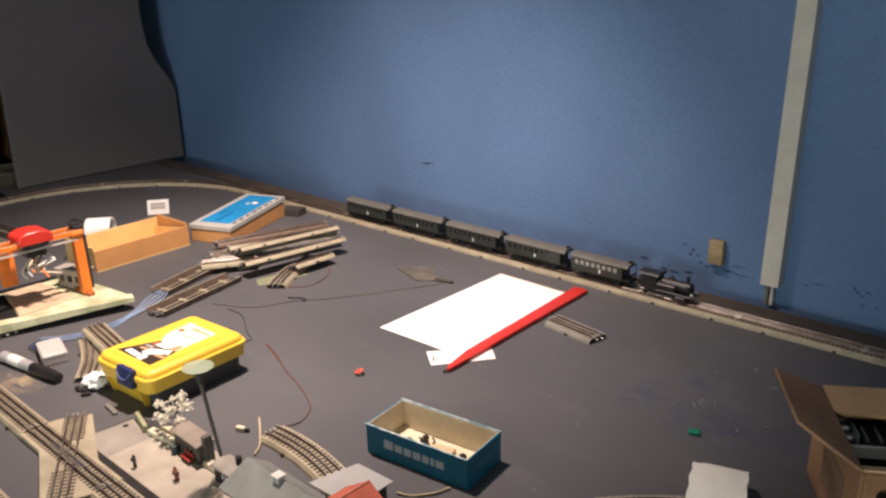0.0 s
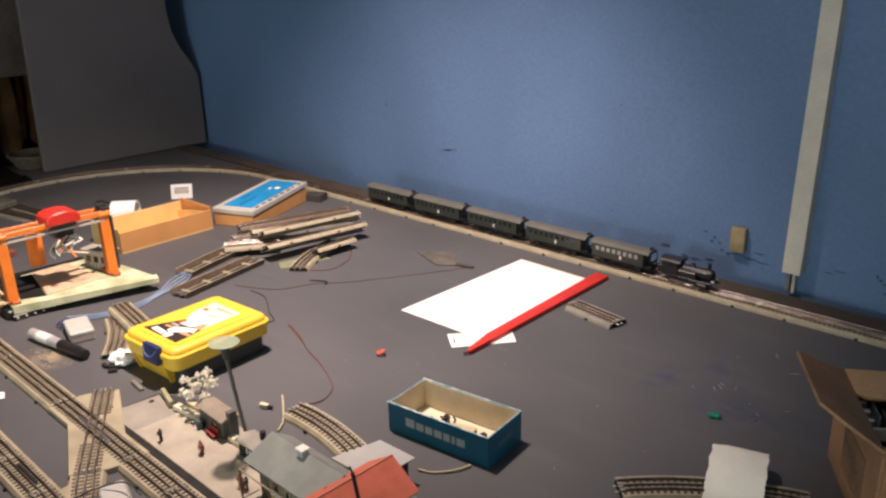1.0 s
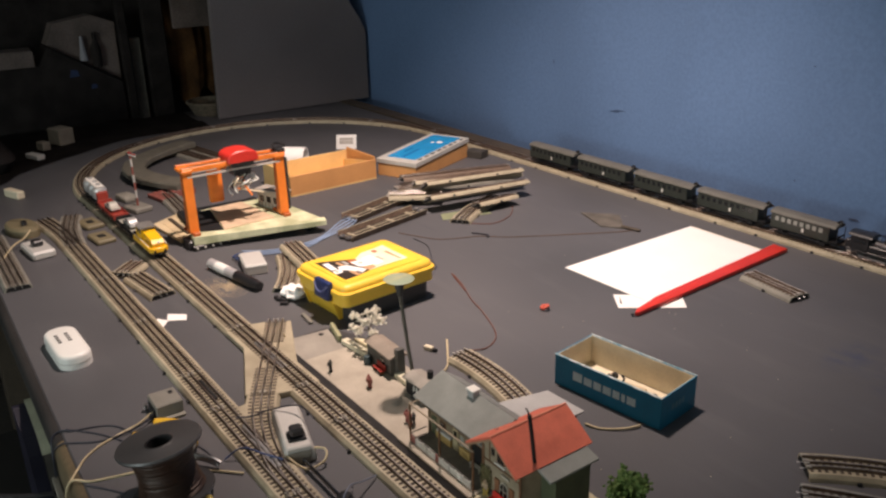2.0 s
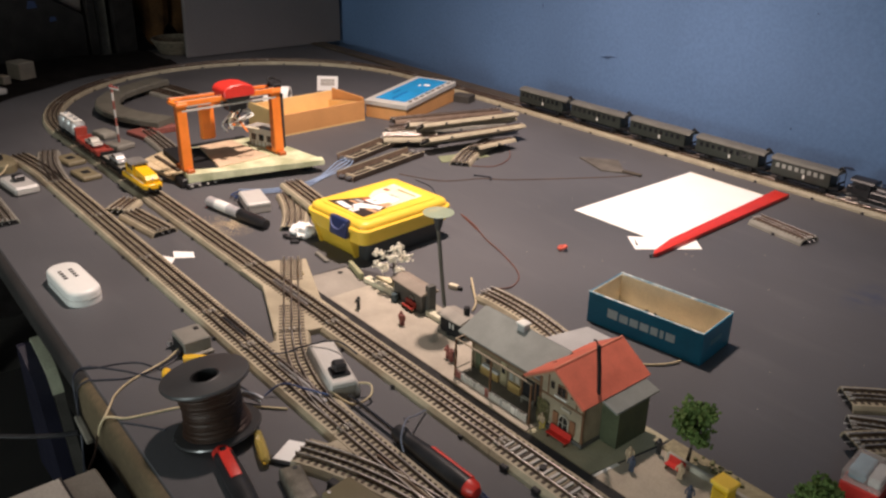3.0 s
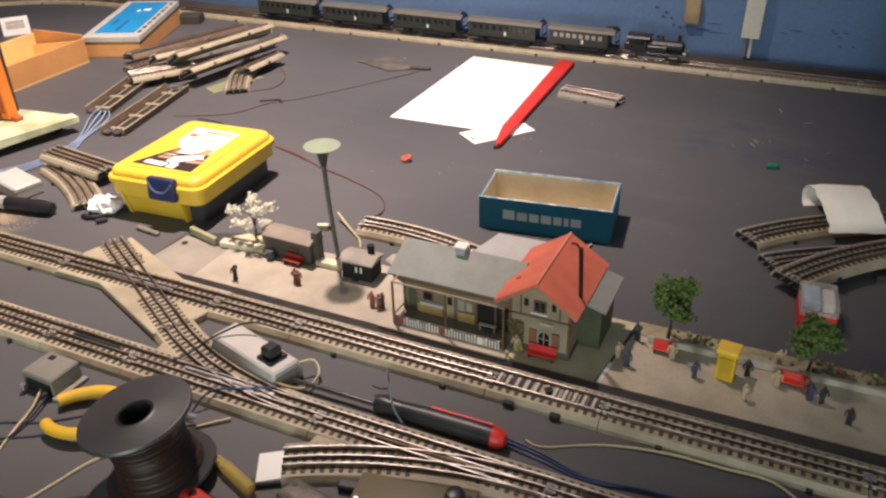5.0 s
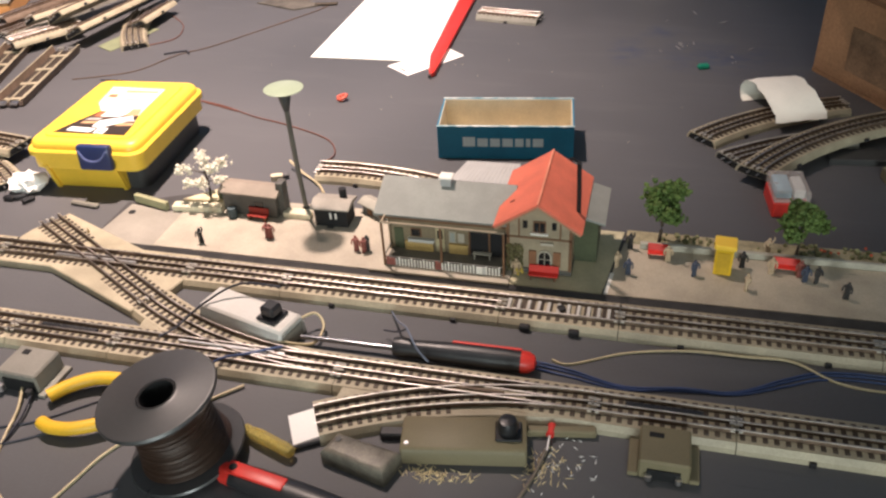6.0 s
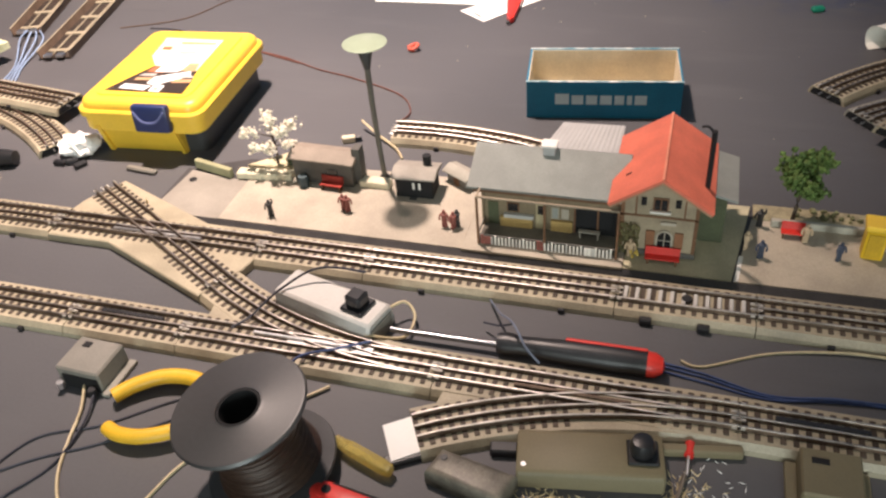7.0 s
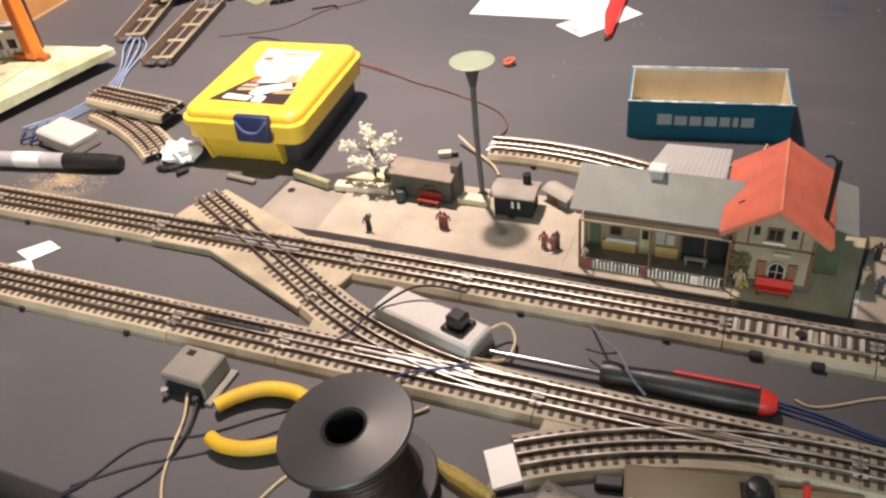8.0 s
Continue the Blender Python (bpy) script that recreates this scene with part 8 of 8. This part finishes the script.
    part("body", extr([(-0.36, -0.02), (0.305, -0.02), (0.305, 0.105), (0.16, 0.19), (0.125, 0.212), (0.095, 0.166), (-0.36, 0.166)], -2.04, -1.94, 0.004), SHADEBLACK, chest)
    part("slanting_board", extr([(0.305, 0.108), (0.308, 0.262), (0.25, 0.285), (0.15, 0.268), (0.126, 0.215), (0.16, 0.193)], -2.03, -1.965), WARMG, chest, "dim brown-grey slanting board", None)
    part("blue_patch", extr([(0.165, 0.128), (0.190, 0.130), (0.186, 0.146), (0.170, 0.148)], -1.9398, -1.938), mat("shaded_blue", (0.02, 0.035, 0.09), 0.6), chest, "dim blue patch")
    part("blue_patch", extr([(0.215, 0.092), (0.232, 0.094), (0.230, 0.104), (0.218, 0.104)], -1.9398, -1.938), mat("shaded_blue", (0.02, 0.035, 0.09), 0.6), chest, "dim blue patch")
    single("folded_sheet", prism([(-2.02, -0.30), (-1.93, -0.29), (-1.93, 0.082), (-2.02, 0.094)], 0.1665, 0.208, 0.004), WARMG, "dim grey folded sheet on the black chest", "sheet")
    single("paper_cone", lathe([(0, 0), (0.011, 0), (0.003, 0.064), (0, 0.066)], 14, pose(-1.953, 0.212, 0.168)), mat("shaded_white", (0.25, 0.25, 0.27), 0.8), "white paper cone in a shaded tone before the slanting board", "cone")
    single("dark_bottle", lathe([(0, 0), (0.012, 0), (0.013, 0.05), (0.006, 0.070), (0.006, 0.092), (0, 0.092)], 14, pose(-1.953, 0.246, 0.148)), SHADEBLACK, "dark bottle standing before the slanting board", "bottle")
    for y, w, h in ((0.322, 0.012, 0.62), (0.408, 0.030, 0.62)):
        single("dark_post", bx((-1.96, -1.935, y - w, y + w, -0.017, h), bev=0.003), SHADEBLACK, "black post standing behind the table end", "post", group="posts in the dark corner")
    single("pale_lath", bx((-1.985, -1.965, 0.336, 0.372, -0.017, 0.215), bev=0.002), mat("shaded_lath", (0.085, 0.078, 0.065), 0.85, 0, 0.3, 12, 200, 0.3), "dim pale wooden lath between black posts", "lath")
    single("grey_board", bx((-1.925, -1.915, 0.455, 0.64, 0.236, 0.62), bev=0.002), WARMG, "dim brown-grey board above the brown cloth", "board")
    bk = thing("basket", "pale woven basket in the dark corner", "basket", pose(-1.83, 0.505, 0.001) @ Matrix.Diagonal((1.3, 1.3, 0.95, 1)))
    part("bowl", lathe([(0, 0), (0.035, 0), (0.05, 0.035), (0.047, 0.036), (0.033, 0.003), (0, 0.003)], 20), mat("wicker", (0.13, 0.105, 0.075), 0.85, 0, 0.3, 120, 700, 0.5), bk)
    part("rim", lathe([(0.047, 0.0362), (0.052, 0.0362), (0.052, 0.041), (0.047, 0.041), (0.047, 0.0362)], 20), mat("wicker", (0.13, 0.105, 0.075), 0.85), bk)


def build_below_edge():
    """What stands below the near edge of the table."""
    # shelf added as a support; its near-black colour stands for the void's darkness
    s = thing("side_shelf", "near-black shelf added for the dark void below the table edge", "shelf")
    part("board", bx((-0.75, 0.1, -0.52, -0.20, -0.215, -0.20), bev=0.002), mat("void_black", (0.010, 0.009, 0.008), 0.85, 0, 0.3, 20, 300, 0.2), s)
    for x in (-0.7, 0.05):
        part("leg", bx((x - 0.02, x + 0.02, -0.50, -0.46, -0.78, -0.215)), STRIP, s)
    c = thing("grey_carton", "two-tone grey carton below the table edge", "box")
    # top is paler beyond the seam than along the table side
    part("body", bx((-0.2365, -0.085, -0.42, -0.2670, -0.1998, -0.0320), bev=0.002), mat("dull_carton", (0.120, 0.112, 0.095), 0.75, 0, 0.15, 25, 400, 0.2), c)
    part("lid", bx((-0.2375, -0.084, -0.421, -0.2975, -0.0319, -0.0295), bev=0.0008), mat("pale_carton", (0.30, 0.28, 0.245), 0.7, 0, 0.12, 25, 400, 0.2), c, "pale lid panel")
    part("tape", bx((-0.2379, -0.0835, -0.2975, -0.2955, -0.0318, -0.0299)), BLACKM, c, "dark seam")
    single("paper_scrap", prism([(-0.196, -0.290), (-0.180, -0.296), (-0.150, -0.292), (-0.148, -0.2885), (-0.185, -0.286)], -0.0317, -0.0290), GREYW2, "crumpled pale paper strip on the carton", "paper", smooth=None)
    f = thing("binder", "dark blue binder with pale green page edge under the table edge", "binder")
    prof = [(-0.512, -0.1998), (-0.400, -0.1998), (-0.432, -0.115), (-0.450, -0.072), (-0.463, -0.053), (-0.485, -0.042), (-0.506, -0.034), (-0.512, -0.034)]
    part("page_edge", extry([(-0.512, -0.078), (-0.448, -0.078)] + prof[3:], -0.2475, -0.2355), mat("pale_green_card", (0.36, 0.37, 0.27), 0.6, 0, 0.15, 40, 500, 0.1), f, "pale green page edge", None)
    # lower pages in a darker copy, their shade put into the colour
    part("spine", extry([(-0.512, -0.1998), (-0.400, -0.1998), (-0.432, -0.115), (-0.4475, -0.0785), (-0.512, -0.0785)], -0.2470, -0.2360), mat("shaded_page_card", (0.060, 0.055, 0.048), 0.8, 0, 0.2, 40, 500, 0.1), f, "lower page edge in a shaded grey", None)
    part("cover", extry([(x, z - 0.004 if z > -0.19 else z) for x, z in prof], -0.2620, -0.2477), mat("night_blue", (0.005, 0.005, 0.016), 0.6), f, "dark blue cover", None)
    single("pale_strip", tr(bx((-0.019, 0.019, -0.003, 0.003, -0.003, 0.003), bev=0.001), pose(-0.3180, -0.2525, -0.0455, 0, 12, -2)), mat("dull_strip", (0.22, 0.20, 0.165), 0.6), "pale wooden strip fixed under the table edge", "strip")
    wire("dark_cable", [(-0.345, -0.226, 0.0), (-0.352, -0.2375, -0.0005), (-0.350, -0.2465, -0.010), (-0.338, -0.2500, -0.050), (-0.318, -0.258, -0.085), (-0.300, -0.268, -0.12)], 0.0012, DARKWIRE, "dark cable hanging over the table edge")
    wire("brown_cable", [(-0.261, -0.2545, -0.018), (-0.272, -0.2570, -0.045), (-0.292, -0.262, -0.080), (-0.305, -0.268, -0.13)], 0.0012, COPPER, "dull brown lead hanging below the table edge")
    wire("black_cable", [(-0.47, -0.37, -0.085), (-0.43, -0.335, -0.082), (-0.388, -0.296, -0.078), (-0.352, -0.268, -0.068), (-0.330, -0.254, -0.058)], 0.0026, BLACK, "black cable below the table edge")


build_tools()
build_wires()
build_left_bits()
build_right_bits()
build_dark_end()
build_below_edge()
